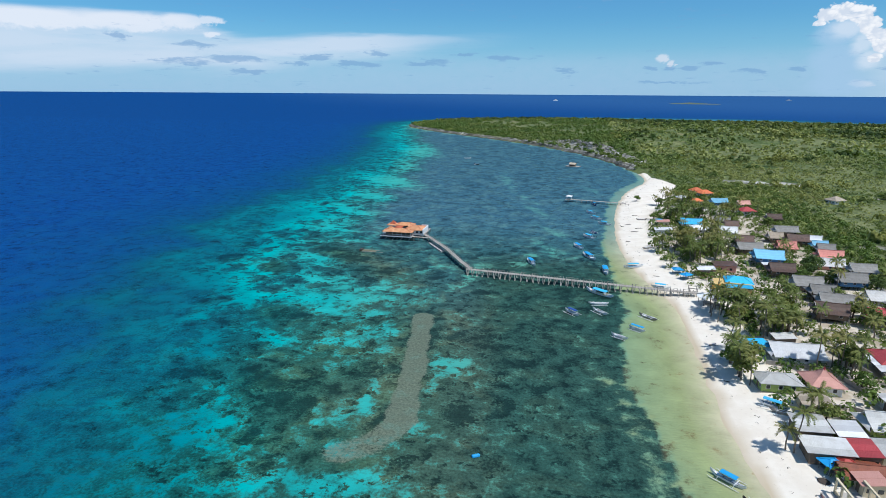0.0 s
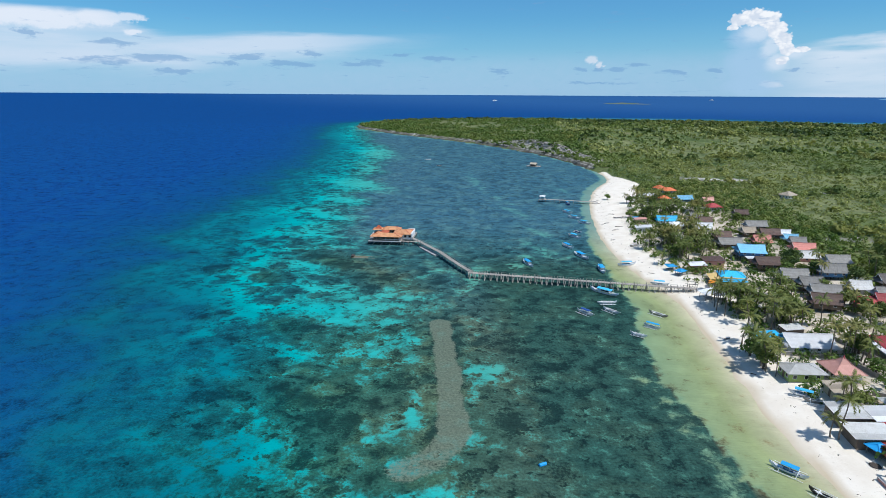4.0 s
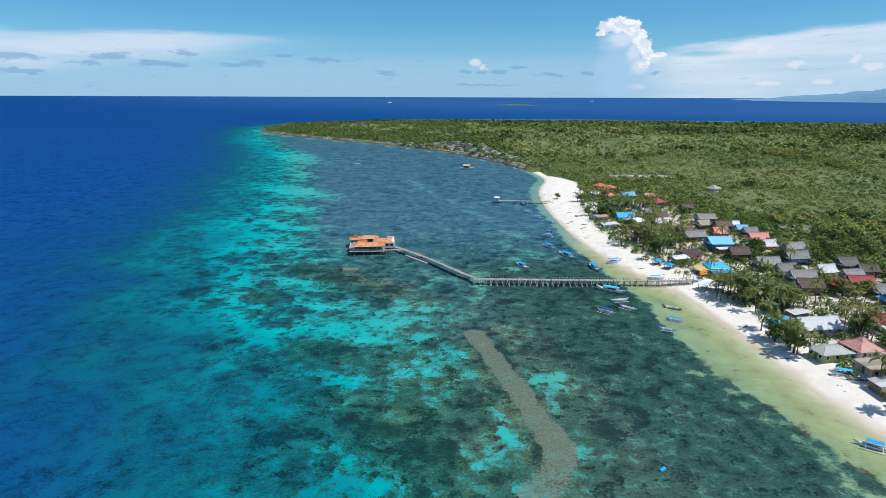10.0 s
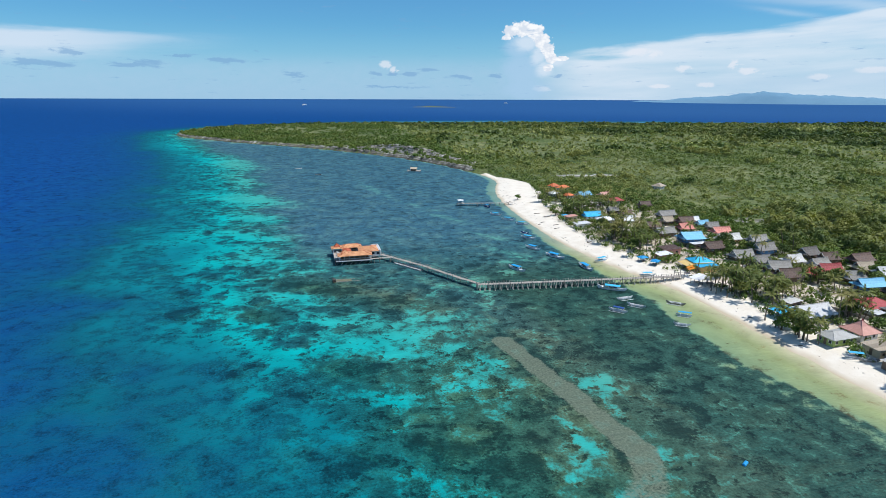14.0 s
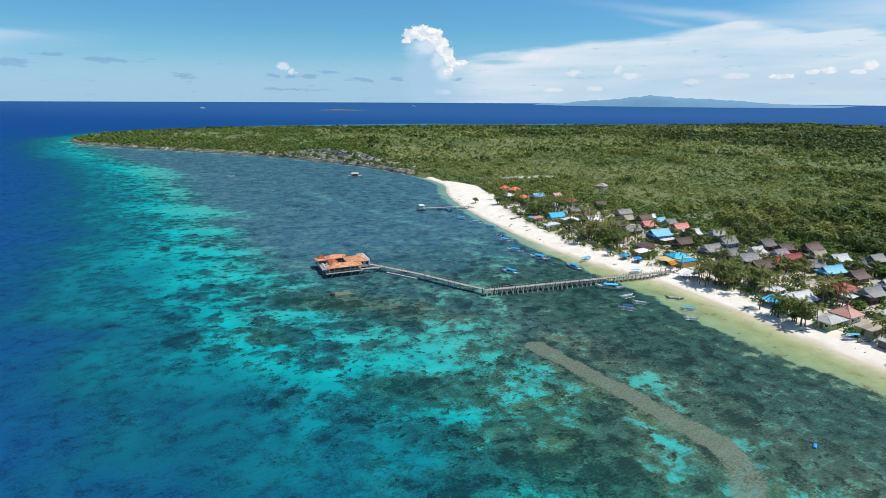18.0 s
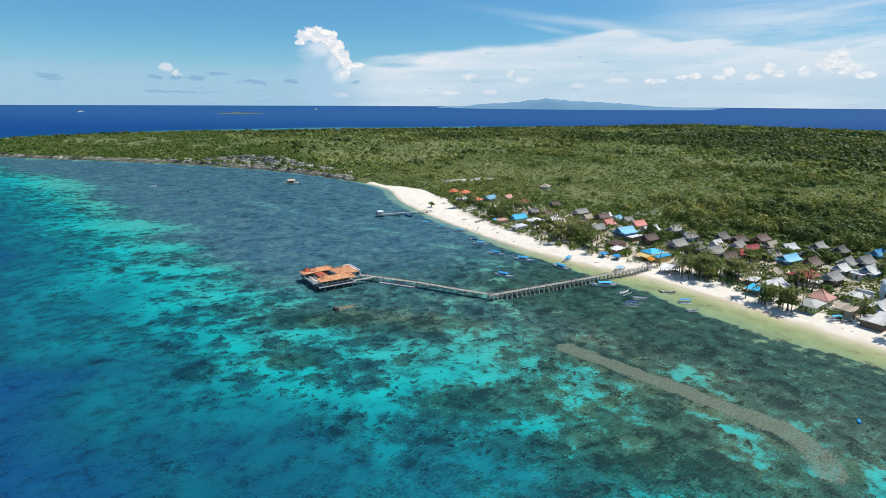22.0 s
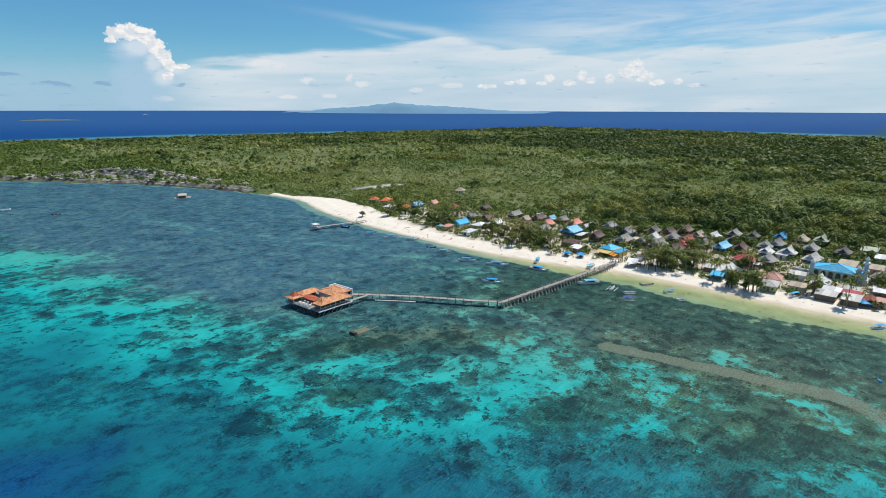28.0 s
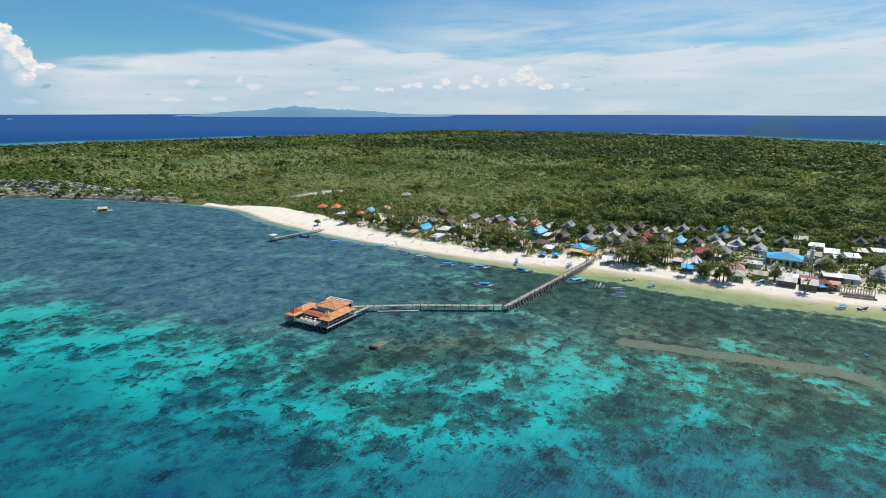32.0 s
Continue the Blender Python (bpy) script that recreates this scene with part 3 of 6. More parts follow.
def make_sea():
    xs = lines((-150, -4900, -2.4), (-150, 104, 1.6), (104, 4900, -2.4))
    ys = lines((60, -4900, -2.4), (60, 480, 1.6), (480, 4900, -1.8))
    X, Y = np.meshgrid(xs, ys)
    s = -inland(X, Y)                                 # metres off the waterline
    d, _ = distance(X, Y, REEF_LINE, True)
    e = np.where(inside(X, Y, REEF_LINE), d, -d)                                     # metres inside the reef's edge
    e = e + 10 * waves2(X, Y, 90, 11) + 5 * waves2(X, Y, 33, 12) - 9 * ease(Y, 270, 400) * ease(Y, 1000, 700)
    deep = np.interp(e, [-105, -45, -8, 16, 38, 60, 84, 120], [1.0, 0.95, 0.85, 0.71, 0.54, 0.42, 0.31, 0.21])
    sandy = np.interp(e, [-80, -20, 5, 30, 70, 100, 135], [0.40, 0.52, 0.64, 0.68, 0.55, 0.34, 0.26])
    # bare sand on the reef flat, then farther out and along the reef's edge: x, y, half length, half width, turn
    bare = [(-38, 188, 20, 4.5, 162), (-10, 186, 14, 5.5, 30), (-16, 201, 22, 7, 70), (-15, 162, 10, 3.5, 19), (-33, 164, 6, 4, 120), (-7, 149, 9, 3.3, 116), (-15, 137, 7, 2.5, 170),
            (-74, 177, 11, 3.5, 117), (-63, 163, 7, 2.6, 108), (-93, 160, 5, 3, 14), (-68, 156, 7, 3, 126), (-92, 189, 8, 6, 167), (-36, 135, 5, 3, 170), (-37, 121, 4, 3, 175),
            (-69, 146, 7, 3, 175), (-56, 129, 8, 2.5, 116), (-44, 173, 28, 5, 7), (-65, 223, 11, 4, 154)]
    bare += [(-84, 221, 7, 3.4, 151), (-96, 200, 10, 4.6, 81), (-79, 197, 6, 2.7, 166), (-66, 174, 6, 4.5, 79), (-93, 175, 7, 3, 150), (-29, 90, 6, 2, 49), (3, 106, 6, 2.2, 124),
             (18, 133, 7, 3.6, 161), (1, 88, 4, 3.7, 178), (2, 78, 13, 3.6, 5), (-14, 122, 3, 2, 10)]
    bare += [(-97, 452, 42, 15, 139), (-112, 288, 19, 9, 118), (-124, 327, 33, 8, 120), (-93, 334, 21, 7, 123), (-95, 237, 14, 6, 143), (-71, 429, 7, 9, 164), (-85, 378, 18, 8, 150),
             (-88, 337, 8, 5, 134), (-97, 305, 23, 9, 131), (-116, 309, 10, 10, 152), (-80, 277, 7, 5, 148), (-165, 735, 95, 24, 125), (-265, 960, 110, 30, 110)]
    bare_lagoon = [(12, 214, 16, 5, 80), (30, 232, 14, 4, 45), (42, 262, 18, 4, 110), (32, 352, 26, 5, 115), (45, 295, 26, 3.5, 120), (20, 400, 30, 4, 115), (72, 440, 20, 4, 110), (0, 480, 60, 6, 100), (38, 246, 9, 2.5, 160), (20, 131, 6, 3, 60)]
    coral = [(-104, 212, 11, 7, 140), (-82, 162, 8, 5.5, 140), (-78, 149, 3, 2.4, 154), (-30, 112, 10, 5, 154), (-48, 112, 7, 6, 140), (-71, 140, 4, 3, 154), (-63, 177, 5, 3.6, 165), (-114, 166, 5, 3.2, 154),
             (-60, 117, 5, 2.4, 154), (-125, 275, 5, 5, 120), (-125, 236, 3.5, 3.6, 120), (-107, 235, 8, 6, 120), (-62, 145, 6, 4.3, 126), (-64, 237, 7, 4, 129), (-120, 262, 5, 4, 130), (-98, 256, 8, 5, 120)]
    # broad olive flats of weathered coral
    shelf = [(-46, 155, 16, 11, 140), (-15, 115, 15, 8.5, 137), (-35, 124, 9, 10, 103), (-22, 206, 24, 11, 140), (-75, 204, 12, 7.6, 120), (-18, 100, 20, 9, 110), (-48, 228, 24, 11, 150)]

    def spot(rows):
        v = 0.0
        for x, y, a, b, turn in rows:
            c, k = math.cos(radians(turn)), math.sin(radians(turn))
            u, w = (X - x) * c + (Y - y) * k, (Y - y) * c - (X - x) * k
            v = np.maximum(v, np.exp(-(u / a) ** 2 - (w / b) ** 2))
        return v

    lobes = spot([(-97, 450, 44, 15, -47), (-93, 380, 24, 10, -40), (-84, 321, 14, 8, -40), (-130, 690, 80, 22, -76), (-115, 560, 60, 12, -70)])
    flats = spot(shelf)
    deep = deep - 0.10 * lobes * ease(Y, 340, 460)
    sandy = sandy - 0.03 + 0.30 * lobes + 0.46 * spot(bare) + 0.48 * spot(bare_lagoon) - 0.78 * spot(coral) - 0.48 * flats
    meadow = ease(X + 0.12 * (Y - 150), 12, 34) * (1 - ease(Y, 215, 260)) * (1 - ease(Y, 60, 20))
    sandy = sandy - 0.10 * meadow
    deep = np.where(s > 0, deep - 0.05 * meadow, deep)
    south = np.exp(-((Y - 70) / 65) ** 2) * np.exp(-((X + 40) / 55) ** 2)
    sandy, deep = sandy - 0.04 * south, deep - 0.03 * south
    sandy = sandy - 0.22 * np.exp(-((Y - 95) / 45) ** 2) * np.exp(-((X + 78) / 36) ** 2) - 0.08 * ease(Y, 290, 420) * (X < 60) * (1 - lobes)
    inner = ease(Y, 300, 380) * ease(e, 70, 95)
    deep = deep + inner * 0.10
    # pale shallows along the beach
    band = np.interp(Y, [60, 100, 116, 130, 165, 195, 208, 240, 330, 470, 540], [16, 16, 16.5, 21, 20.5, 17, 14, 9.5, 5, 8, 4]) * (1 - ease(Y, 530, 600) * 0.5)
    edge = ease(s + 1.2 * waves2(X, Y, 21, 21) + 0.6 * waves2(X, Y, 6, 22), band - 1.1, band + 1.1)
    near = np.where(s < band + 6, 1.0, 0.0) * (1 - edge)
    sandy = sandy * (1 - near) + near * (1.0 + 0.25 * waves2(X, Y, 12, 23) * ease(s, 4, 12))
    deep = deep * (1 - near) + near * np.interp(s, [0, 3, 8, 16, 22], [0.0, 0.03, 0.06, 0.085, 0.10])
    veil = np.exp(-((s - band - 4) / 5.5) ** 2) * ease(Y, 150, 128) * (0.6 + 0.5 * waves2(X, Y, 9, 26)) * (s > band)
    sandy, deep = sandy + 0.34 * veil.clip(0, 1), deep - 0.07 * veil.clip(0, 1)
    open_side = ease(X, 150, 400) + ease(Y, 1350, 1450)
    deep = np.where(open_side > 0, np.maximum(deep, 0.56), deep)
    sandy = np.where(open_side > 0, 0.62, sandy)
    dr, _ = distance(X, Y, RUBBLE_LINE)
    wide = 3.1 + 0.7 * waves2(X, Y, 13, 31) + 0.8 * ease(Y, 112, 98)
    rub = (1 - ease(dr, wide - 1.0, wide + 1.4)) * (1 - 0.4 * (1 - ease(Y, 92, 103)))
    sandy = sandy - 0.35 * np.exp(-((dr - wide - 2) / 3.0) ** 2) * (X < 12)
    r = np.hypot(X, Y)
    z = np.where(r > 2500, (r.clip(0, 4900) - 2500) ** 2 / 2400 ** 2 * 52, 0.0)
    sheet("water", xs, ys, z, {"bed": (sandy, deep.clip(0, 1), rub), "weed": (np.maximum((1 - ease(Y, 130, 220)) * ease(X, -75, -20), 0.85 * flats), ease(Y, 225, 330) * ease(e, 66, 100) * (1 - 0.75 * lobes), 0.95 * meadow * (s > band))}, sea_material(), "clear turquoise sea over coral and sand, deep blue offshore", "sea")


make_sea()


# ---------------------------------------------------------------- ground
def ground_material():
    mt = bpy.data.materials.new("sand_and_scrub_soil")
    mt.use_nodes = True
    tree = mt.node_tree
    node, m, step, mix, noise_tex, vec, ramp = new_nodes(tree)
    link = tree.links.new
    out, bsdf = node("ShaderNodeOutputMaterial"), node("ShaderNodeBsdfPrincipled", Roughness=0.95)
    link(bsdf.outputs[0], out.inputs[0])
    at = node("ShaderNodeAttribute")
    at.attribute_name = "zone"
    sep = node("ShaderNodeSeparateColor")
    link(at.outputs["Color"], sep.inputs[0])
    sandy, rocky, wet = sep.outputs
    pos = node("ShaderNodeNewGeometry").outputs["Position"]
    broad, mid, grit = noise_tex(pos, 0.02, 6.0, 0.6), noise_tex(pos, 0.16, 6.0, 0.62), noise_tex(pos, 1.4, 5.0, 0.65)
    green = mix(step(mid, 0.38, 0.62), (0.062, 0.095, 0.03), (0.10, 0.135, 0.046))
    green = mix(step(broad, 0.46, 0.62, 0.0, 0.8), green, (0.14, 0.17, 0.064))
    dry = noise_tex(pos, 0.045, 6.0, 0.65)
    green = mix(step(dry, 0.54, 0.66, 0.0, 0.75), green, (0.215, 0.19, 0.10))
    spots = noise_tex(pos, 0.33, 5.0, 0.6)
    green = mix(step(spots, 0.52, 0.66, 0.0, 0.6), green, (0.06, 0.095, 0.025))
    bush = noise_tex(pos, 0.24, 7.0, 0.72)
    kind = node("ShaderNodeAttribute")
    kind.attribute_name = "soil"
    zones = node("ShaderNodeSeparateColor")
    link(kind.outputs["Color"], zones.inputs[0])
    green = mix(m("MULTIPLY", zones.outputs[1], step(dry, 0.35, 0.6, 0.35, 0.9)), green, (0.165, 0.185, 0.082))
    green = mix(m("MULTIPLY", zones.outputs[2], 0.7), green, (0.06, 0.10, 0.03))
    green = mix(1.0, green, ramp(bush, (0.36, (0.45, 0.52, 0.5)), (0.5, (1.0, 1.0, 1.0)), (0.66, (1.4, 1.35, 1.25))), "MULTIPLY")
    green = mix(1.0, green, ramp(grit, (0.3, (0.6, 0.6, 0.6)), (0.7, (1.35, 1.35, 1.35))), "MULTIPLY")
    sand = mix(step(mid, 0.4, 0.65, 0.0, 0.6), (0.75, 0.695, 0.605), (0.66, 0.59, 0.49))
    sand = mix(step(grit, 0.58, 0.74, 0.0, 0.45), sand, (0.40, 0.33, 0.24))
    sand = mix(wet, sand, (0.50, 0.42, 0.30))
    dirt = mix(step(mid, 0.4, 0.6), (0.60, 0.54, 0.45), (0.40, 0.34, 0.26))
    sand = mix(zones.outputs[0], sand, dirt)
    ledge = node("ShaderNodeMapping")
    ledge.inputs["Scale"].default_value = (0.05, 0.05, 0.9)
    link(pos, ledge.inputs[0])
    strata = noise_tex(ledge.outputs[0], 1.0, 5.0, 0.6, 0.4)
    rock = mix(step(strata, 0.42, 0.6), (0.15, 0.145, 0.125), (0.50, 0.485, 0.44))
    rock = mix(step(mid, 0.48, 0.6, 0.0, 0.7), rock, (0.12, 0.13, 0.075))
    rock = mix(step(grit, 0.5, 0.64, 0.0, 0.6), rock, (0.14, 0.135, 0.115))
    rock = mix(wet, rock, (0.055, 0.053, 0.045))
    col = mix(step(m("ADD", sandy, m("MULTIPLY", m("SUBTRACT", mid, 0.5), 0.9)), 0.4, 0.6), green, sand)
    col = mix(step(m("ADD", rocky, m("MULTIPLY", m("SUBTRACT", mid, 0.5), 0.9)), 0.4, 0.62), col, rock)
    link(col, bsdf.inputs["Base Color"])
    bsdf.inputs["Specular IOR Level"].default_value = 0.15
    b = node("ShaderNodeBump", Strength=0.6, Distance=0.25)
    link(m("ADD", mid, m("MULTIPLY", grit, 0.4)), b.inputs["Height"])
    link(b.outputs[0], bsdf.inputs["Normal"])
    return mt


def rock_zone(x, y, s):
    """Bare limestone: the sea cliff, the bluff above it, the quarry and a few pale clearings."""
    shore = ease(y, 540, 600) * (1 - ease(s, 5, 9)) * (s > -2)
    face = 0.95 * np.exp(-((s - 22) / 13) ** 2) * ease(y, 575, 620) * (1 - ease(y, 830, 900))
    quarry = np.exp(-(((x - 212) * 0.97 + (y - 497) * -0.2) / 36) ** 4 - (((x - 212) * 0.2 + (y - 497) * 0.97) / 13) ** 4)
    clear = np.exp(-((x - 205) / 22) ** 2 - ((y - 288) / 9) ** 2) + 0.8 * np.exp(-((x - 235) / 12) ** 2 - ((y - 310) / 10) ** 2)
    return np.maximum.reduce([shore, face, (0.78 + 0.3 * waves2(x, y, 17, 91)) * quarry, (0.7 + 0.3 * waves2(x, y, 11, 92)) * clear])


def thicket(x, y):
    """Above 0.4 the flat is wooded, below -0.4 it lies open."""
    far = np.maximum(ease(x - 0.9 * y, 140, 330), ease(x + y, 1200, 1450))
    return 0.75 * waves2(x, y, 210, 81) + 0.65 * waves2(x, y, 75, 82) - 0.2 + 0.75 * far


def sand_zone(x, y, s):
    """Beach and the trodden sand between the houses."""
    back = np.interp(y, [60, 120, 165, 200, 215, 240, 280, 320, 370, 420, 470, 520], [14, 12, 10, 14, 11, 12, 17, 21, 27, 36, 28, 6])
    beach = 1 - ease(s, back - 2, back + 4)
    village = 0.5 * (1 - ease(s, 85, 115)) * (1 - ease(y, 330, 420)) + 0.3 * (1 - ease(s, 60, 90)) * (1 - ease(y, 420, 460))
    path = 0.5 * np.exp(-((x - 262 + 0.1 * (y - 440)) / 3.0) ** 2) * ease(y, 395, 405) * (1 - ease(y, 470, 480))
    return np.where(y > 545, 0.0, np.maximum.reduce([beach, village, path]))


def make_ground():
    xs = lines((-320, 60, 7.0), (60, 260, 2.5), (260, 1930, -3.0))
    ys = lines((40, -640, -3.0), (40, 560, 2.5), (560, 1330, 6.0), (1330, 1580, -8.0))
    X, Y = np.meshgrid(xs, ys)
    s = inland(X, Y)
    z = height_from(X, Y, s)
    wet = np.where(Y > 560, 1 - ease(s + 1.5 * waves2(X, Y, 14, 27), 1.0, 3.5), 1 - ease(s, 1.0, 3.2))
    sheet("ground", xs, ys, z, {"zone": (sand_zone(X, Y, s), rock_zone(X, Y, s), wet), "soil": (ease(s, 15, 26) * (1 - ease(Y, 340, 380)), 1 - ease(thicket(X, Y), -0.7, 0.1), ease(thicket(X, Y), 0.2, 0.7))}, ground_material(),
          "white beach sand, sandy village ground and scrub-covered limestone", "ground")


make_ground()


def hills(name, az, dist, length, top, seed, mat, label):
    """A far island: a long ridge with an uneven top, standing on the sea at that bearing."""
    n, rows = 60, 7
    u = np.linspace(-1, 1, n)
    prof = 0.42 * ease(u, -0.92, -0.62) * (1 - ease(u, 0.1, 0.98)) + 0.5 * np.exp(-((u + 0.24) / 0.2) ** 2) + 0.22 * np.exp(-((u - 0.12) / 0.3) ** 2) + 0.05 * waves2(u * 40, u * 0, 9, seed) * (1 - u * u)
    prof = prof.clip(0.002) / prof.max()
    co = []
    a = radians(az)
    c, k = Vector((-math.sin(a), math.cos(a))), Vector((math.cos(a), math.sin(a)))
    base = Vector((-135, 60))
    for j in range(rows):
        v = j / (rows - 1) * 2 - 1
        for i in range(n):
            p = base + c * (dist + v * length * 0.10) + k * (u[i] * length / 2)
            r = math.hypot(p.x, p.y)
            foot = (min(r, 4900) - 2500) ** 2 / 2400 ** 2 * 52 - 1.0
            co.append((p.x, p.y, foot + top * prof[i] * (1 - v * v) ** 0.7 * (1 + 0.12 * math.sin(i * 1.7 + j * 2.1))))
    i = (np.arange(rows - 1)[:, None] * n + np.arange(n - 1)[None]).ravel()
    me = quads_mesh(name, np.array(co), np.stack([i, i + 1, i + 1 + n, i + n], -1))
    me.materials.append(mat)
    return tagged(new(name, me), label, "island", kind="structure")


# HAZE_HILL: the blue of aerial haze is put into the hills' base colour
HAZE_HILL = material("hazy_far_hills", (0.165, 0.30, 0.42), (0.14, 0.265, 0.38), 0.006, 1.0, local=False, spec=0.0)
FAR_ISLE = material("far_low_island_scrub", (0.10, 0.13, 0.10), (0.17, 0.18, 0.16), 0.02, 1.0, local=False, spec=0.0)
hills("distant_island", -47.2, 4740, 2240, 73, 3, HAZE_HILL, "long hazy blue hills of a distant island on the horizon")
hills("low_islet", -14.9, 3600, 370, 9, 5, FAR_ISLE, "low scrub-covered islet far out at sea")
hills("low_islet", 50.0, 3000, 240, 13, 8, FAR_ISLE, "low sandy islet far out at sea")

# ---------------------------------------------------------------- building blocks


def box(bm, x0, x1, y0, y1, z0, z1):
    vs = [bm.verts.new(p) for p in ((x0, y0, z0), (x1, y0, z0), (x1, y1, z0), (x0, y1, z0), (x0, y0, z1), (x1, y0, z1), (x1, y1, z1), (x0, y1, z1))]
    for f in ((3, 2, 1, 0), (4, 5, 6, 7), (0, 1, 5, 4), (1, 2, 6, 5), (2, 3, 7, 6), (3, 0, 4, 7)):
        bm.faces.new([vs[i] for i in f])
    return bm


def boxes(*rows):
    bm = bmesh.new()
    for r in rows:
        box(bm, *r)
    return bm


def tube(bm, points, radii, n=6):
    """A tapered tube along points."""
    rings = []
    for i, p in enumerate(points):
        p = Vector(p)
        d = Vector(points[min(i + 1, len(points) - 1)]) - Vector(points[max(i - 1, 0)])
        a = d.normalized().cross(Vector((0.31, 0.17, 0.94)) if abs(d.normalized().z) < 0.9 else Vector((1, 0.1, 0))).normalized()
        b = d.normalized().cross(a)
        rings.append([bm.verts.new(p + (a * math.cos(t) + b * math.sin(t)) * radii[i]) for t in [6.2832 * k / n for k in range(n)]])
    for r, q in zip(rings, rings[1:]):
        for k in range(n):
            bm.faces.new((r[k], r[(k + 1) % n], q[(k + 1) % n], q[k]))
    bm.faces.new(rings[0][::-1])
    bm.faces.new(rings[-1])
    return bm


def beam(p, q, r=0.1, n=6):
    return tube(bmesh.new(), [p, q], [r, r], n)


def prism(bm, outline, axis, a, b):
    """An outline of (u, z) drawn out along x (axis 0: u is y) or y (axis 1: u is x) from a to b."""
    def at(u, z, w):
        return (w, u, z) if axis == 0 else (u, w, z)
    lo, hi = [bm.verts.new(at(u, z, a)) for u, z in outline], [bm.verts.new(at(u, z, b)) for u, z in outline]
    n = len(outline)
    bm.faces.new(lo)
    bm.faces.new(hi[::-1])
    for i in range(n):
        bm.faces.new((lo[i], hi[i], hi[(i + 1) % n], lo[(i + 1) % n]))
    bmesh.ops.recalc_face_normals(bm, faces=bm.faces)
    return bm


def to_mesh(name, bm, mat):
    bmesh.ops.recalc_face_normals(bm, faces=bm.faces)
    me = bpy.data.meshes.new(name)
    bm.to_mesh(me)
    bm.free()
    me.materials.append(mat)
    return me


def part(name, bm, mat, parent, label="", m=None):
    """One mesh object under a thing or a part; bm may be a mesh that is shared."""
    me = bm if isinstance(bm, bpy.types.Mesh) else to_mesh(name, bm, mat)
    ob = new(name, me)
    ob.parent = parent
    if m is not None:
        ob.matrix_basis = m
    if label:
        ob["label"] = label
    return ob


def thing(name, m, label, category, group=""):
    ob = new(name)
    ob.matrix_basis = m
    return tagged(ob, label, category, group)


def ground_z(x, y):
    return float(height(x, y)[0])


UNIT = {}


def unit_box(name, mat):
    """A shared one-metre box, scaled by its pose."""
    key = (name, mat.name)
    if key not in UNIT:
        UNIT[key] = to_mesh(name, boxes((-0.5, 0.5, -0.5, 0.5, -0.5, 0.5)), mat)
    return UNIT[key]


def slab(name, mat, parent, x0, x1, y0, y1, z0, z1, label=""):
    m = Matrix.LocRotScale(((x0 + x1) / 2, (y0 + y1) / 2, (z0 + z1) / 2), None, (x1 - x0, y1 - y0, z1 - z0))
    return part(name, unit_box(name, mat), mat, parent, label, m)


# ---------------------------------------------------------------- houses
FOOT = []          # x, y, radius of what stands on the ground, so that plants keep off


def roof_half(w, rise, eave, lx, sgn, thick=0.13):
    """Half of a roof with a steep upper and a flatter lower slope; the ridge juts out over the gables."""
    rows = [(0.0, eave + rise, lx / 2 + 0.85), (w * 0.15, eave + rise * 0.58, lx / 2 + 0.65), (w * 0.30, eave + rise * 0.27, lx / 2 + 0.5), (w * 0.5 + 0.9, eave - 0.25, lx / 2 + 0.45)]
    bm = bmesh.new()
    up, dn = [], []
    for u, z, e in rows:
        sag = 0.06 if u > 0.1 and u < w * 0.2 else (0.0 if u else 0.14)
        up.append([bm.verts.new((x, sgn * u, z - (sag if abs(x) < 0.1 else 0.0))) for x in (-e, 0.0, e)])
        dn.append([bm.verts.new((x, sgn * u, z - thick - (sag if abs(x) < 0.1 else 0.0))) for x in (-e, 0.0, e)])
    for g, flip in ((up, False), (dn, True)):
        for i in range(3):
            for j in range(2):
                q = (g[i][j], g[i][j + 1], g[i + 1][j + 1], g[i + 1][j])
                bm.faces.new(q[::-1] if flip else q)
    ring = [(0, 0), (0, 1), (0, 2), (1, 2), (2, 2), (3, 2), (3, 1), (3, 0), (2, 0), (1, 0)]
    for (i, j), (k, l) in zip(ring, ring[1:] + ring[:1]):
        bm.faces.new((up[i][j], dn[i][j], dn[k][l], up[k][l]))
    return bm


def bargeboard(w, rise, eave, lx, sgn):
    """The painted board under the roof's edge on the seaward gable."""
    bm = bmesh.new()
    rows = [(0.0, eave + rise, lx / 2 + 0.87), (w * 0.15, eave + rise * 0.58, lx / 2 + 0.67), (w * 0.30, eave + rise * 0.27, lx / 2 + 0.52)]
    for (u, z, e), (u2, z2, e2) in zip(rows, rows[1:]):
        for q in (((-e, u, z + 0.03), (-e2, u2, z2 + 0.03), (-e2, u2, z2 - 0.24), (-e, u, z - 0.24)),):
            front = [bm.verts.new((x, sgn * y, zz)) for x, y, zz in q]
            rear = [bm.verts.new((x + 0.06, sgn * y, zz)) for x, y, zz in q]
            bm.faces.new(front)
            bm.faces.new(rear[::-1])
            for i in range(4):
                bm.faces.new((front[i], rear[i], rear[(i + 1) % 4], front[(i + 1) % 4]))
    return bm


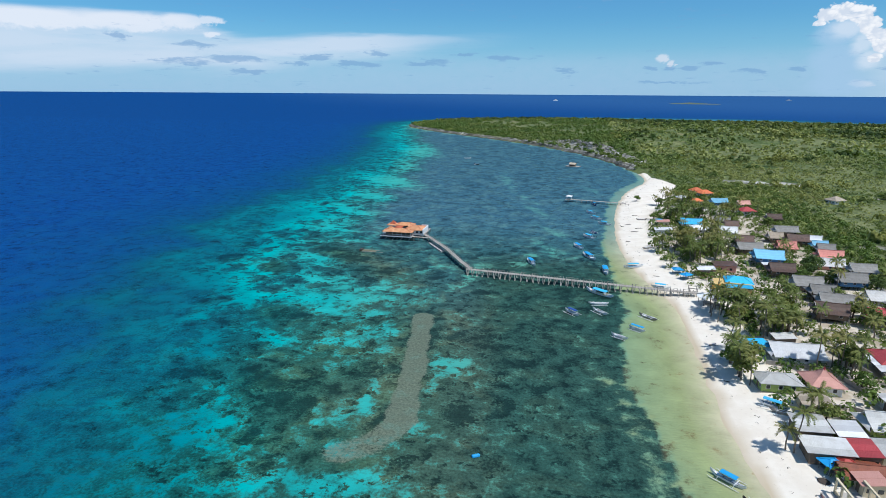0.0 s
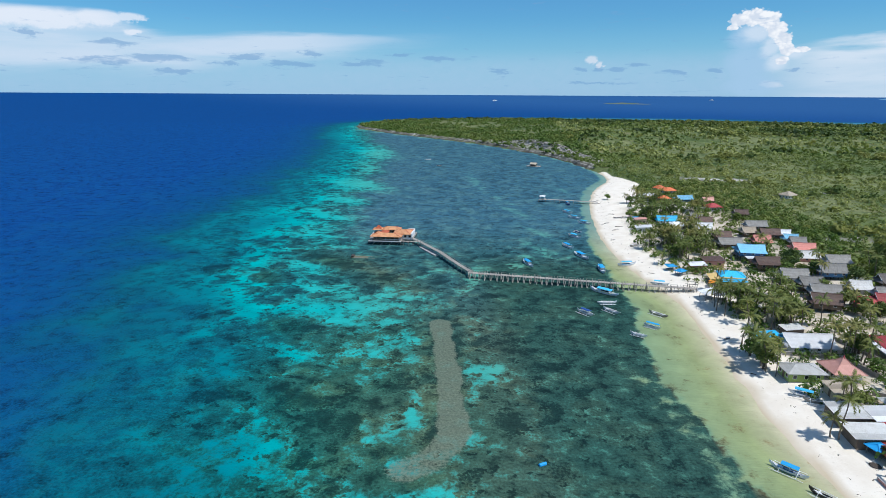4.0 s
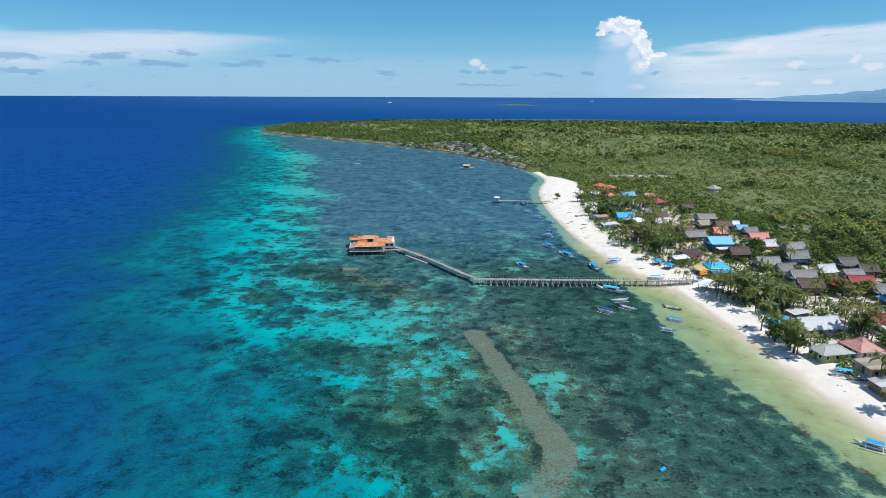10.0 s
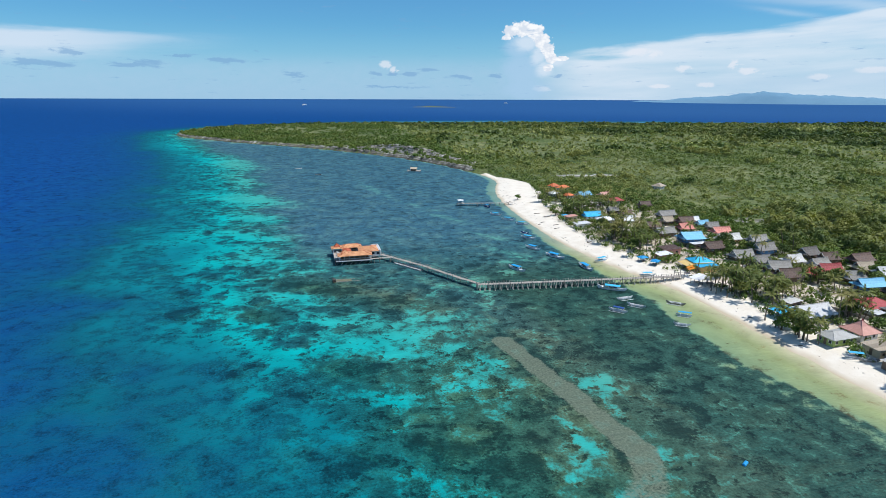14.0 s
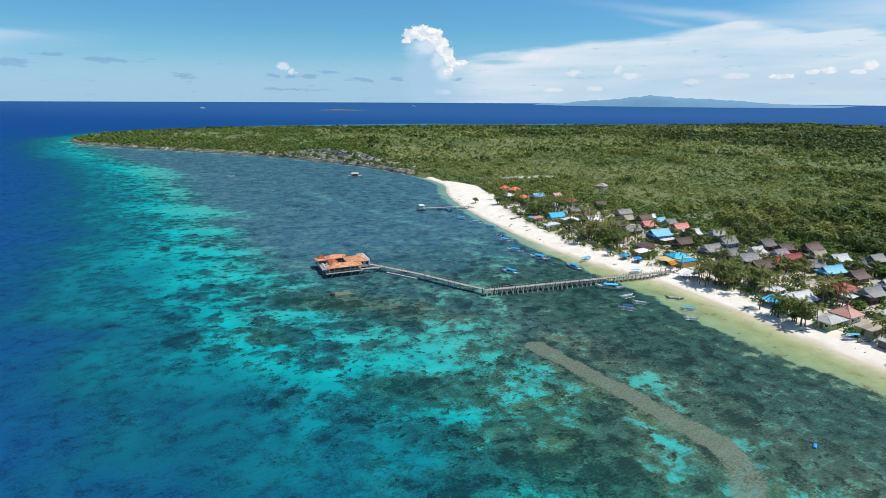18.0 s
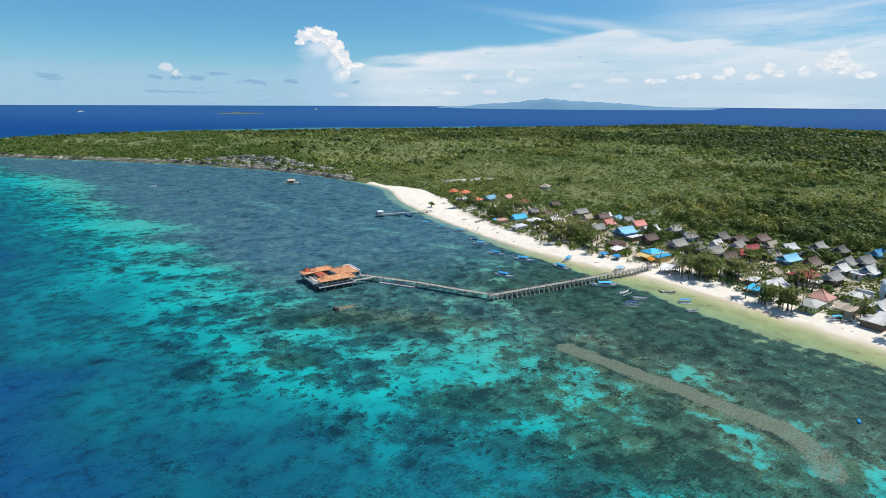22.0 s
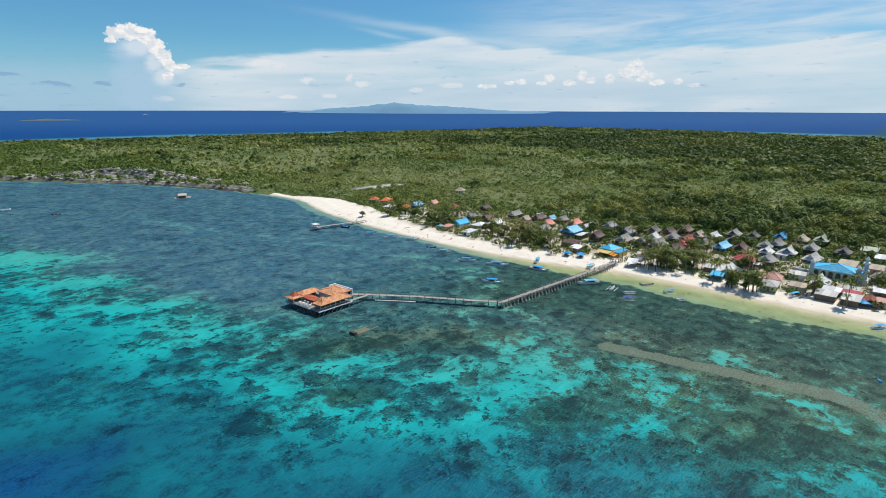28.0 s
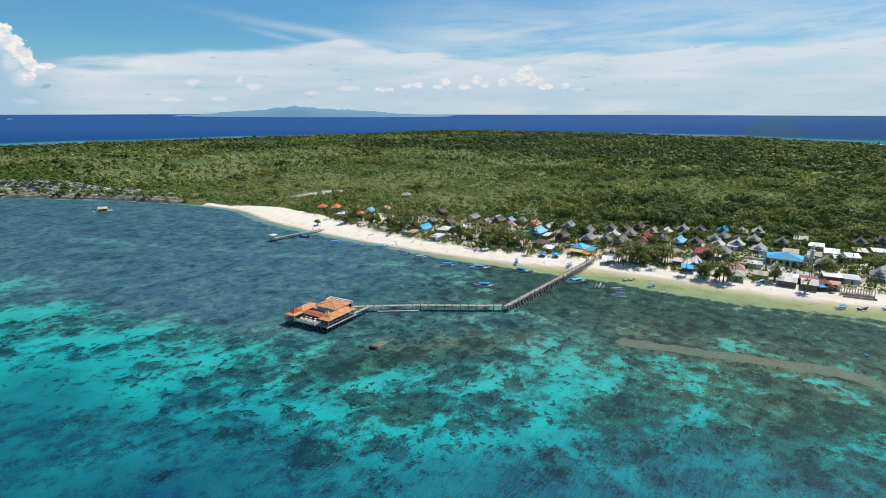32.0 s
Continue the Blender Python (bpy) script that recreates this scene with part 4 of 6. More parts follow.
def skirt_roof(w, rise, eave, lx, sgn, thick=0.12):
    """The low sloping roof under a gable, meeting the side slopes at the corners."""
    bm = bmesh.new()
    top, low = lx / 2 + 0.02, lx / 2 + 1.35
    q = [(top, -w * 0.30, eave + rise * 0.27), (top, w * 0.30, eave + rise * 0.27), (low, w * 0.5 + 0.9, eave - 0.27), (low, -w * 0.5 - 0.9, eave - 0.27)]
    up, dn = [bm.verts.new((sgn * a, b, c)) for a, b, c in q], [bm.verts.new((sgn * a, b, c - thick)) for a, b, c in q]
    bm.faces.new(up)
    bm.faces.new(dn[::-1])
    for i in range(4):
        bm.faces.new((up[i], dn[i], dn[(i + 1) % 4], up[(i + 1) % 4]))
    return bm


def window(base, mat, x0, x1, y0, y1, z0, z1):
    """A frame with its dark pane set in it."""
    fr = slab("window_frame", mat, base, x0, x1, y0, y1, z0, z1)
    flat_x = x1 - x0 < y1 - y0
    part("window_pane", unit_box("window_pane", DARK_GLASS), DARK_GLASS, fr, "", Matrix.Diagonal((1.4 if flat_x else 0.8, 0.8 if flat_x else 1.4, 0.84, 1)))


def openings(base, lx, w, floor, wall_h, frame_mat, rng, front=-1):
    """Windows along the two long sides and a door with windows in the gable that looks to the sea."""
    n = max(2, int(lx / 3.0))
    for sy in (-1,):
        for i in range(n):
            x = (i + 0.5) / n * lx - lx / 2
            y0 = sy * w / 2
            window(base, frame_mat, x - 0.55, x + 0.55, y0 - 0.04, y0 + 0.04, floor + 0.85, floor + 2.0)
    x0 = front * lx / 2
    slab("door", WALL["wood"], base, x0 - 0.05, x0 + 0.05, -0.45, 0.45, floor + 0.02, floor + 2.0)
    for y in (-w * 0.3, w * 0.3):
        window(base, frame_mat, x0 - 0.04, x0 + 0.04, y - 0.55, y + 0.55, floor + 0.85, floor + 2.0)


ROOF_WORDS = {"grey": "weathered grey zinc", "dark": "dark weathered zinc", "white": "bright new zinc", "pale": "pale zinc", "tan": "tan sheet", "brown": "rusty brown sheet",
              "red": "red sheet", "salmon": "faded red sheet", "pink": "faded pink sheet", "orange": "orange", "blue": "blue sheet", "sky": "light blue sheet",
              "cyan": "blue tarpaulin", "tile": "red-brown tiled", "green": "pale green sheet"}
WALL_WORDS = {"white": "white plastered", "blue": "blue boarded", "wood": "grey wooden", "cream": "cream plastered", "green": "lime green plastered",
              "yellow": "yellow plastered", "pink": "pink plastered", "pale": "pale blue plastered"}


def gable_house(x, y, lx, w, roof, wall, turn=0.0, stilts=1.6, gable=None, rise=None, seed=0):
    """A house with its ridge towards the sea: walls, two roof slopes, gables, openings, and posts where it stands on stilts."""
    rng = random.Random(seed)
    z = ground_z(x, y)
    word = "stilt house" if stilts > 0.5 else "house"
    base = thing("house", pose(x, y, z, 0, 0, turn), "%s %s with a %s gable roof" % (WALL_WORDS[wall], word, ROOF_WORDS[roof]), "house", "village houses")
    wall_h, rise = 2.25, rise or w * 0.42
    eave = stilts + wall_h
    wm, rm = WALL[wall], ROOF[roof]
    part("wall", boxes((-lx / 2, lx / 2, -w / 2, w / 2, stilts, eave)), wm, base)
    for sgn in (-1, 1):
        part("roof_slope", roof_half(w, rise, eave, lx, sgn), rm, base)
        if seed % 3:
            part("bargeboard", bargeboard(w, rise, eave, lx, sgn), WHITE_PAINT, base, "white painted bargeboard")
    tri = [(-w / 2, eave - 0.15), (w / 2, eave - 0.15), (w * 0.29, eave + rise * 0.25 - 0.06), (w * 0.15, eave + rise * 0.54 - 0.2), (0, eave + rise - 0.6), (-w * 0.15, eave + rise * 0.54 - 0.2), (-w * 0.29, eave + rise * 0.25 - 0.06)]
    gm = WALL[gable] if gable else wm
    for sx in (-1, 1):
        part("gable", prism(bmesh.new(), tri, 0, sx * (lx / 2 - 0.06), sx * (lx / 2 + 0.06)), gm, base)
        part("skirt_roof", skirt_roof(w, rise, eave, lx, sx), rm, base)
    cap = bmesh.new()
    tube(cap, [(-lx / 2 - 0.9, 0, eave + rise + 0.03), (0, 0, eave + rise - 0.11), (lx / 2 + 0.9, 0, eave + rise + 0.03)], [0.13, 0.13, 0.13], 6)
    part("ridge_cap", cap, rm, base)
    openings(base, lx, w, stilts, wall_h, WHITE_PAINT, rng)
    if stilts > 0.5:
        for i in range(4):
            for j in (-1, 0, 1):
                px, py = -lx / 2 + 0.2 + i * (lx - 0.4) / 3, j * (w / 2 - 0.2)
                slab("post", DARK_TIMBER, base, px - 0.11, px + 0.11, py - 0.11, py + 0.11, -0.4, stilts)
        slab("porch_floor", TIMBER, base, -lx / 2 - 1.4, -lx / 2, -w * 0.3, w * 0.3, stilts - 0.15, stilts)
        part("stair", prism(bmesh.new(), [(-lx / 2 - 3.0, -0.2), (-lx / 2 - 2.6, -0.2), (-lx / 2 - 1.3, stilts - 0.05), (-lx / 2 - 1.6, stilts - 0.05)], 1, -0.5, 0.5), TIMBER, base)
    else:
        slab("plinth", CONCRETE, base, -lx / 2 - 0.2, lx / 2 + 0.2, -w / 2 - 0.2, w / 2 + 0.2, -0.5, 0.12)
    FOOT.append((x, y, max(lx, w) * 0.52))
    return base


def hip_house(x, y, lx, w, roof, wall, turn=0.0, rise=2.6, wall_h=2.9, ridge=None, peak=False, label=None):
    z = ground_z(x, y)
    base = thing("house", pose(x, y, z, 0, 0, turn), label or "%s house with a %s hipped roof" % (WALL_WORDS[wall], ROOF_WORDS[roof]), "house", "village houses")
    part("wall", boxes((-lx / 2, lx / 2, -w / 2, w / 2, 0.1, wall_h)), WALL[wall], base)
    slab("plinth", CONCRETE, base, -lx / 2 - 0.25, lx / 2 + 0.25, -w / 2 - 0.25, w / 2 + 0.25, -0.5, 0.14)
    hip_roof(base, 0, 0, lx + 1.6, w + 1.6, wall_h - 0.15, rise, ROOF[roof], ridge)
    if peak:
        hip_roof(base, 0, 0, lx * 0.55, w * 0.55, wall_h + rise * 0.42, rise * 0.8, ROOF[roof], 0.1, "upper_roof_slope")
        rise = rise * 1.2
        part("roof_finial", tube(bmesh.new(), [(0, 0, wall_h + rise - 0.3), (0, 0, wall_h + rise + 0.25), (0, 0, wall_h + rise + 0.7)], [0.35, 0.22, 0.03], 8), ROOF["red"], base, "dark red roof finial")
    openings(base, lx, w, 0.12, wall_h, WHITE_PAINT, random.Random(3))
    FOOT.append((x, y, max(lx, w) * 0.52))
    return base


def hip_roof(base, cx, cy, lx, w, eave, rise, mat, ridge=None, name="roof_slope", thick=0.14, cap=None):
    """Four roof faces, each its own slab, and caps along the hips."""
    r = (lx - w if lx > w else 0.02) / 2 if ridge is None else ridge / 2
    r = max(r, 0.02)
    c = [(cx - lx / 2, cy - w / 2), (cx + lx / 2, cy - w / 2), (cx + lx / 2, cy + w / 2), (cx - lx / 2, cy + w / 2)]
    top = [(cx - r, cy), (cx + r, cy)]
    for corner, peaks in (((0, 1), (1, 0)), ((1, 2), (1,)), ((2, 3), (0, 1)), ((3, 0), (0,))):
        bm = bmesh.new()
        pts = [(*c[i], eave) for i in corner] + [(*top[i], eave + rise) for i in peaks]
        up = [bm.verts.new(p) for p in pts]
        dn = [bm.verts.new((p[0], p[1], p[2] - thick)) for p in pts]
        bm.faces.new(up)
        bm.faces.new(dn[::-1])
        for i in range(len(pts)):
            bm.faces.new((up[i], dn[i], dn[(i + 1) % len(pts)], up[(i + 1) % len(pts)]))
        part(name, bm, mat, base)
    for i, t in ((0, 0), (1, 1), (2, 1), (3, 0)):
        part("hip_cap", beam((*c[i], eave + 0.02), (*top[t], eave + rise + 0.02), 0.11, 5), cap or mat, base)


def shed(x, y, lx, w, roof, wall, turn=0.0, h=2.7, slope=0.5, posts=False):
    """A lean-to with one sloping sheet roof, walled or open on posts."""
    z = ground_z(x, y)
    kind = "open shelter on posts" if posts else "%s shed" % WALL_WORDS[wall]
    base = thing("shelter" if posts else "shed", pose(x, y, z, 0, 0, turn), "%s with a %s roof" % (kind, ROOF_WORDS[roof]), "shelter" if posts else "shed", "village sheds")
    if posts:
        for sx in (-1, 0, 1):
            for sy in (-1, 1):
                slab("post", TIMBER, base, sx * (lx / 2 - 0.2) - 0.07, sx * (lx / 2 - 0.2) + 0.07, sy * (w / 2 - 0.2) - 0.07, sy * (w / 2 - 0.2) + 0.07, -0.3, h - 0.1 + 0.2)
        slab("bench_platform", TIMBER, base, -lx * 0.3, lx * 0.3, -w * 0.3, w * 0.3, 0.4, 0.5)
    else:
        part("wall", prism(bmesh.new(), [(-lx / 2, -0.3), (lx / 2, -0.3), (lx / 2, h + slope), (-lx / 2, h)], 1, -w / 2, w / 2), WALL[wall], base)
        slab("door", WALL["wood"], base, -lx / 2 - 0.04, -lx / 2 + 0.02, -0.5, 0.5, 0.0, 2.0)
        for sx in (-0.25, 0.25):
            slab("window_pane", DARK_GLASS, base, sx * lx - 0.5, sx * lx + 0.5, -w / 2 - 0.03, -w / 2 + 0.02, 1.0, 1.9)
    n = max(2, int(w / 1.8))
    for i in range(n):
        a, b = -w / 2 - 0.4 + i * (w + 0.8) / n, -w / 2 - 0.4 + (i + 1) * (w + 0.8) / n
        dz = 0.025 * (i % 2)
        part("roof_sheet", prism(bmesh.new(), [(-lx / 2 - 0.7, h - 0.08 + dz), (lx / 2 + 0.4, h + slope + 0.06 + dz), (lx / 2 + 0.4, h + slope + 0.12 + dz), (-lx / 2 - 0.7, h - 0.02 + dz)], 1, a, b), ROOF[roof], base)
    FOOT.append((x, y, max(lx, w) * 0.5))
    return base


# rows: x, y, length, roof, wall (stilt houses behind the beach)
NORTH_ROW = [(164, 307, 12, "grey", "wood"), (154, 292, 7, "tan", "wood"), (162, 286, 10, "brown", "wood"), (171, 291, 7, "white", "white"), (170, 281, 6.5, "sky", "white"),
             (153, 274, 8.5, "salmon", "cream"), (136, 279, 8, "brown", "wood"), (135, 267, 12, "grey", "wood"), (169, 272, 7.5, "grey", "wood"),
             (167, 262, 10.5, "salmon", "white"), (161, 249, 13, "pale", "pink"), (137, 232, 10, "brown", "wood"), (169, 238, 10, "grey", "blue"),
             (167, 335, 8, "brown", "wood"), (139, 313, 7, "brown", "wood"), (135, 303, 8.5, "white", "white"), (138, 326, 7, "grey", "wood"), (120, 321, 12, "cyan", "white")]
MID_ROW = [(158, 222, 11, "grey", "blue"), (141, 217, 11, "grey", "wood"), (142, 206.5, 8.5, "grey", "wood"), (143, 198, 10.5, "grey", "wood"), (174, 212, 9, "dark", "wood"), (160, 206.5, 8, "pale", "white"),
           (164, 197, 9, "grey", "wood"), (176, 203, 8, "brown", "wood"), (187, 197, 11, "brown", "wood"), (159, 187.5, 10, "red", "wood"), (176, 186, 8, "tan", "wood"), (161, 178, 8.5, "grey", "wood"),
           (180, 179, 9.5, "white", "blue"), (158, 168.5, 11.5, "sky", "blue"), (160, 159.5, 9.5, "brown", "wood"), (194, 171, 9, "grey", "wood"), (194, 161, 8, "dark", "wood"),
           (177, 168, 8, "dark", "wood"), (137, 186.5, 10, "brown", "wood")]
SOUTH_ROW = [(142, 143.5, 9.5, "grey", "wood"), (161, 147.5, 8, "pale", "blue"), (177, 151, 8.5, "grey", "blue"), (204, 148, 9, "blue", "blue"), (185, 147, 9.5, "grey", "blue"), (190, 139, 6, "brown", "white"),
             (204, 138, 10, "tan", "wood"), (208, 128.5, 10.5, "green", "wood"), (165, 138, 9, "pale", "blue"), (184, 130.5, 10, "grey", "wood"), (164, 127, 10.5, "pale", "white"), (184, 116, 8.5, "dark", "wood"),
             (205, 77, 9, "dark", "blue"), (214, 66, 9, "dark", "blue"), (143, 97.5, 10, "grey", "wood"), (122, 118.5, 12, "pale", "green"), (133, 77, 7, "grey", "pale"), (145, 72, 7, "pale", "wood")]
number = 0
for row in (NORTH_ROW, MID_ROW, SOUTH_ROW):
    for hx, hy, hl, hr, hw in row:
        number += 1
        pick = random.Random(number)
        hw2 = min(hl * 0.74, 6.3) * pick.uniform(0.88, 1.05)
        gable_house(hx, hy, max(hl * 0.86, 6.0), hw2, hr, hw, pick.uniform(-9, 5), 0.0 if hw in ("white", "pink", "green", "cream") else pick.choice((0.7, 1.0, 1.3)),
                    {"grey": "white", "white": "blue", "sky": "blue", "salmon": "pink"}.get(hr) if pick.random() < 0.85 else None, seed=number)

# the larger and odd houses
gable_house(115, 154.5, 13, 8.5, "white", "white", 2, 0.0, "blue", 2.3, seed=71)
gable_house(137, 248.5, 10.5, 8.5, "sky", "blue", -4, 2.2, "blue", 2.6, seed=72)
hip_house(114.8, 136, 7.0, 6.6, "pink", "white", 3, 2.6, 2.8, 0.3, True)
hip_house(104, 134.8, 9.0, 5.4, "pale", "green", 3, 1.3)
hip_house(140, 152.5, 10.5, 9.0, "red", "white", -3, 2.4)
shed(134.2, 148.8, 2.6, 9, "white", "white", -3, 2.5, 0.4, True)
hip_house(152, 188, 7.5, 7, "red", "wood", -3, 2.0)
hip_house(160, 360.5, 8, 6.5, "red", "white", 12, 2.2)
hip_house(149.5, 423, 9, 6, "orange", "white", 25, 2.2)
hip_house(137, 389, 6.5, 5, "orange", "white", 15, 1.8)
hip_house(146, 434, 7, 5.5, "orange", "white", 25, 2.2)
hip_house(131, 401, 7, 5.5, "white", "white", 15, 1.6)
gable_house(151.5, 391, 10, 6.5, "sky", "blue", 14, 0.0, "white", 2.2, seed=73)
gable_house(165, 385, 7, 5, "pink", "white", 14, 0.0, seed=74)
hip_house(229, 409, 9, 7, "tan", "white", 30, 2.4)
hip_house(121, 306, 9, 7, "white", "white", 6, 1.6)
for row in [(102, 300, 8, 6, "white", "white"), (105, 320, 6, 5, "pink", "cream"), (117, 238, 8, 7, "brown", "pink"), (108, 230, 6, 5.5, "white", "pink"), (161, 140, 5, 5, "white", "white"),
            (109, 125, 5.5, 6, "tan", "cream"), (104, 114, 6, 7, "pale", "wood"), (111, 113, 4.5, 6, "white", "wood"), (104, 105.5, 8, 6, "pale", "wood"), (111, 106, 4, 6, "red", "wood"),
            (117, 107, 6, 6, "pale", "cream"), (161, 112, 11, 7, "tan", "cream"), (200, 106, 9, 7, "green", "white"), (185, 99, 8, 7, "white", "white"), (172, 92.5, 10, 7, "white", "white"),
            (161, 101, 8, 6, "tan", "pink")]:
    shed(*row, turn=-3)
for row in [(160, 90, 5, 5, "white", "white"), (167, 84, 8.5, 6, "white", "white"), (188, 70, 7, 6, "white", "white"), (184, 79, 8, 6, "pale", "wood"), (123, 96, 8.5, 7, "white", "wood"),
            (122, 88.5, 6.5, 6, "pale", "pale"), (107.5, 95.6, 4, 3.6, "pink", "cream"), (139, 190.5, 4, 3.5, "brown", "wood"), (115, 163, 5, 4, "pale", "wood"), (128, 128, 5, 6, "pale", "white")]:
    shed(*row, turn=4)
gable_house(107.5, 99.4, 7.5, 5.0, "tile", "wood", 2, 0.0, rise=1.2, seed=81)
shed(105, 156.5, 6, 5, "cyan", "wood", 4, 2.6, 0.5, True)
shed(101, 195.5, 5, 4.5, "white", "wood", 12, 2.4, 0.9, True)
shed(105, 193.5, 5, 4.5, "grey", "wood", -10, 2.4, 0.9, True)


# ---------------------------------------------------------------- prayer hall, cafe
def prayer_hall(x, y, turn):
    z = ground_z(x, y)
    base = thing("prayer_hall", pose(x, y, z, 0, 0, turn), "pale blue prayer hall with a blue hipped roof and green arches", "hall")
    lx, w, h = 11.0, 18.0, 3.5
    part("wall", boxes((-lx / 2, lx / 2, -w / 2, w / 2, -0.4, h)), WALL["pale"], base)
    hip_roof(base, 0, 0, lx + 1.6, w + 1.6, h, 2.6, ROOF["cyan"], 1.0)
    green = WALL["green"]
    for i in range(6):
        cy = -w / 2 + 1.8 + i * (w - 3.6) / 5
        arch = [(cy - 0.9, 0.1), (cy + 0.9, 0.1), (cy + 0.9, 1.8), (cy + 0.64, 2.45), (cy, 2.8), (cy - 0.64, 2.45), (cy - 0.9, 1.8)]
        part("arch_surround", prism(bmesh.new(), [(cy + (u - cy) * 1.25, 0.1 + (v - 0.1) * 1.1) for u, v in arch], 0, -lx / 2 - 0.06, -lx / 2 + 0.1), green, base, "bright green arch surround")
        part("arch_opening", prism(bmesh.new(), arch, 0, -lx / 2 - 0.09, -lx / 2 + 0.1), DARK_GLASS, base)
    for sy in (-1, 1):
        tw = part("corner_tower", boxes((-lx / 2 - 1.0, -lx / 2 + 0.8, sy * w / 2 - 0.9, sy * w / 2 + 0.9, -0.4, 6.0)), WALL["pale"], base)
        part("tower_cap", tube(bmesh.new(), [(-lx / 2 - 0.1, sy * w / 2, 6.0), (-lx / 2 - 0.1, sy * w / 2, 6.6), (-lx / 2 - 0.1, sy * w / 2, 7.3), (-lx / 2 - 0.1, sy * w / 2, 7.9)], [0.9, 1.0, 0.6, 0.05], 10), WHITE_PAINT, base)
    slab("parapet", WALL["white"], base, -lx / 2 - 0.15, -lx / 2 + 0.1, -w / 2, w / 2, h - 0.1, h + 0.35)
    FOOT.append((x, y, 12))


prayer_hall(144, 114.5, -6)
minaret = thing("minaret", pose(137.5, 103.8, ground_z(137.5, 103.8)), "slender pale blue tower with two balconies beside the prayer hall", "tower")
part("plinth", boxes((-1.3, 1.3, -1.3, 1.3, -0.5, 2.0)), WALL["white"], minaret)
part("shaft", tube(bmesh.new(), [(0, 0, 2.0), (0, 0, 6.5), (0, 0, 9.4)], [1.05, 0.9, 0.75], 8), WALL["pale"], minaret)
for bz in (5.6, 9.2):
    part("balcony", tube(bmesh.new(), [(0, 0, bz), (0, 0, bz + 0.25), (0, 0, bz + 0.9)], [1.0, 1.45, 1.45], 8), WALL["white"], minaret, "white balcony ring")
part("lantern", tube(bmesh.new(), [(0, 0, 9.6), (0, 0, 11.2)], [0.6, 0.6], 8), WALL["pale"], minaret)
part("cap", tube(bmesh.new(), [(0, 0, 11.2), (0, 0, 11.6), (0, 0, 12.2), (0, 0, 13.0)], [0.75, 0.85, 0.5, 0.04], 8), WHITE_PAINT, minaret)
FOOT.append((137.5, 103.8, 2.5))
shed(138, 242, 9, 4, "white", "wood", -4, 2.6, 0.3)
gate = thing("arched_gate", pose(131.5, 127.5, ground_z(131.5, 127.5), 0, 0, -6), "white plastered gate wall with a round arched opening", "gate")
part("wall", boxes((-0.3, 0.3, -3.2, -1.4, -0.3, 4.0), (-0.3, 0.3, 1.4, 3.2, -0.3, 4.0), (-0.3, 0.3, -3.2, 3.2, 3.2, 4.4)), WALL["white"], gate)


def cafe(x, y, turn):
    z = ground_z(x, y)
    base = thing("beach_cafe", pose(x, y, z, 0, 0, turn), "yellow beach cafe with bright blue roofs and orange awnings", "cafe")
    part("wall", boxes((-4, 5, -4.2, 4.2, -0.3, 3.3)), WALL["yellow"], base)
    hip_roof(base, 0.5, 0.5, 10, 7.6, 3.3, 1.7, ROOF["cyan"], 3.0)
    part("side_roof", prism(bmesh.new(), [(-4.4, 2.6), (4.6, 3.2), (4.6, 3.3), (-4.4, 2.7)], 1, -8.4, -4.1), ROOF["cyan"], base)
    part("side_wall", boxes((-3.6, 4.2, -8.0, -4.25, -0.3, 2.6)), WALL["yellow"], base)
    part("awning", prism(bmesh.new(), [(-8.2, 2.0), (-4.05, 2.9), (-4.05, 2.98), (-8.2, 2.08)], 1, -4.2, 3.6), WALL["yellow"], base, "pale yellow sun-bleached awning")
    for i in range(2):
        part("canopy", prism(bmesh.new(), [(-9.5 + i * 0.4, 1.7 + 0.25 * i), (-6.6 + i * 0.4, 2.5 + 0.25 * i), (-6.6 + i * 0.4, 2.56 + 0.25 * i), (-9.5 + i * 0.4, 1.76 + 0.25 * i)], 1, -8.6 + 1.9 * i, -6.9 + 1.9 * i), ORANGE_CLOTH, base, "orange canvas canopy")
    for px, py in ((-8.0, -4.0), (-8.0, -0.3), (-8.0, 3.4), (-9.0, -8.2), (-6.8, -8.2), (-8.9, -6.0)):
        slab("post", TIMBER, base, px - 0.06, px + 0.06, py - 0.06, py + 0.06, -0.3, 2.1)
    openings(base, 8, 8.4, 0.2, 3, WHITE_PAINT, random.Random(1))
    FOOT.append((x, y, 7))


cafe(115.5, 214, -8)


def parasol_shed(x, y, mat, turn, label):
    """A low canvas shelter over a sitting platform."""
    z = ground_z(x, y)
    base = thing("canvas_shelter", pose(x, y, z, 0, 0, turn), label, "shelter", "canvas shelters on the beach")
    for sx in (-1, 1):
        for sy in (-1, 1):
            slab("post", TIMBER, base, sx * 1.5 - 0.06, sx * 1.5 + 0.06, sy * 1.3 - 0.06, sy * 1.3 + 0.06, -0.3, 2.15)
    hip_roof(base, 0, 0, 4.2, 3.6, 2.05, 0.75, mat, 1.0, "canvas")
    slab("platform", TIMBER, base, -1.4, 1.4, -1.2, 1.2, 0.42, 0.52)
    FOOT.append((x, y, 2.5))


for sx, sy, st in ((96.8, 229.6, 10), (98.8, 222.8, 40), (104, 326, 0)):
    parasol_shed(sx, sy, TARP if st != 0 else TARP_PALE, st, "blue canvas shelter over a wooden platform on the sand")
parasol_shed(106, 101.5, RED_PAINT, 8, "dark red canvas shelter over a wooden platform on the sand")
parasol_shed(103.2, 101, TARP, 20, "blue and white tarpaulin shelter beside the tiled house")


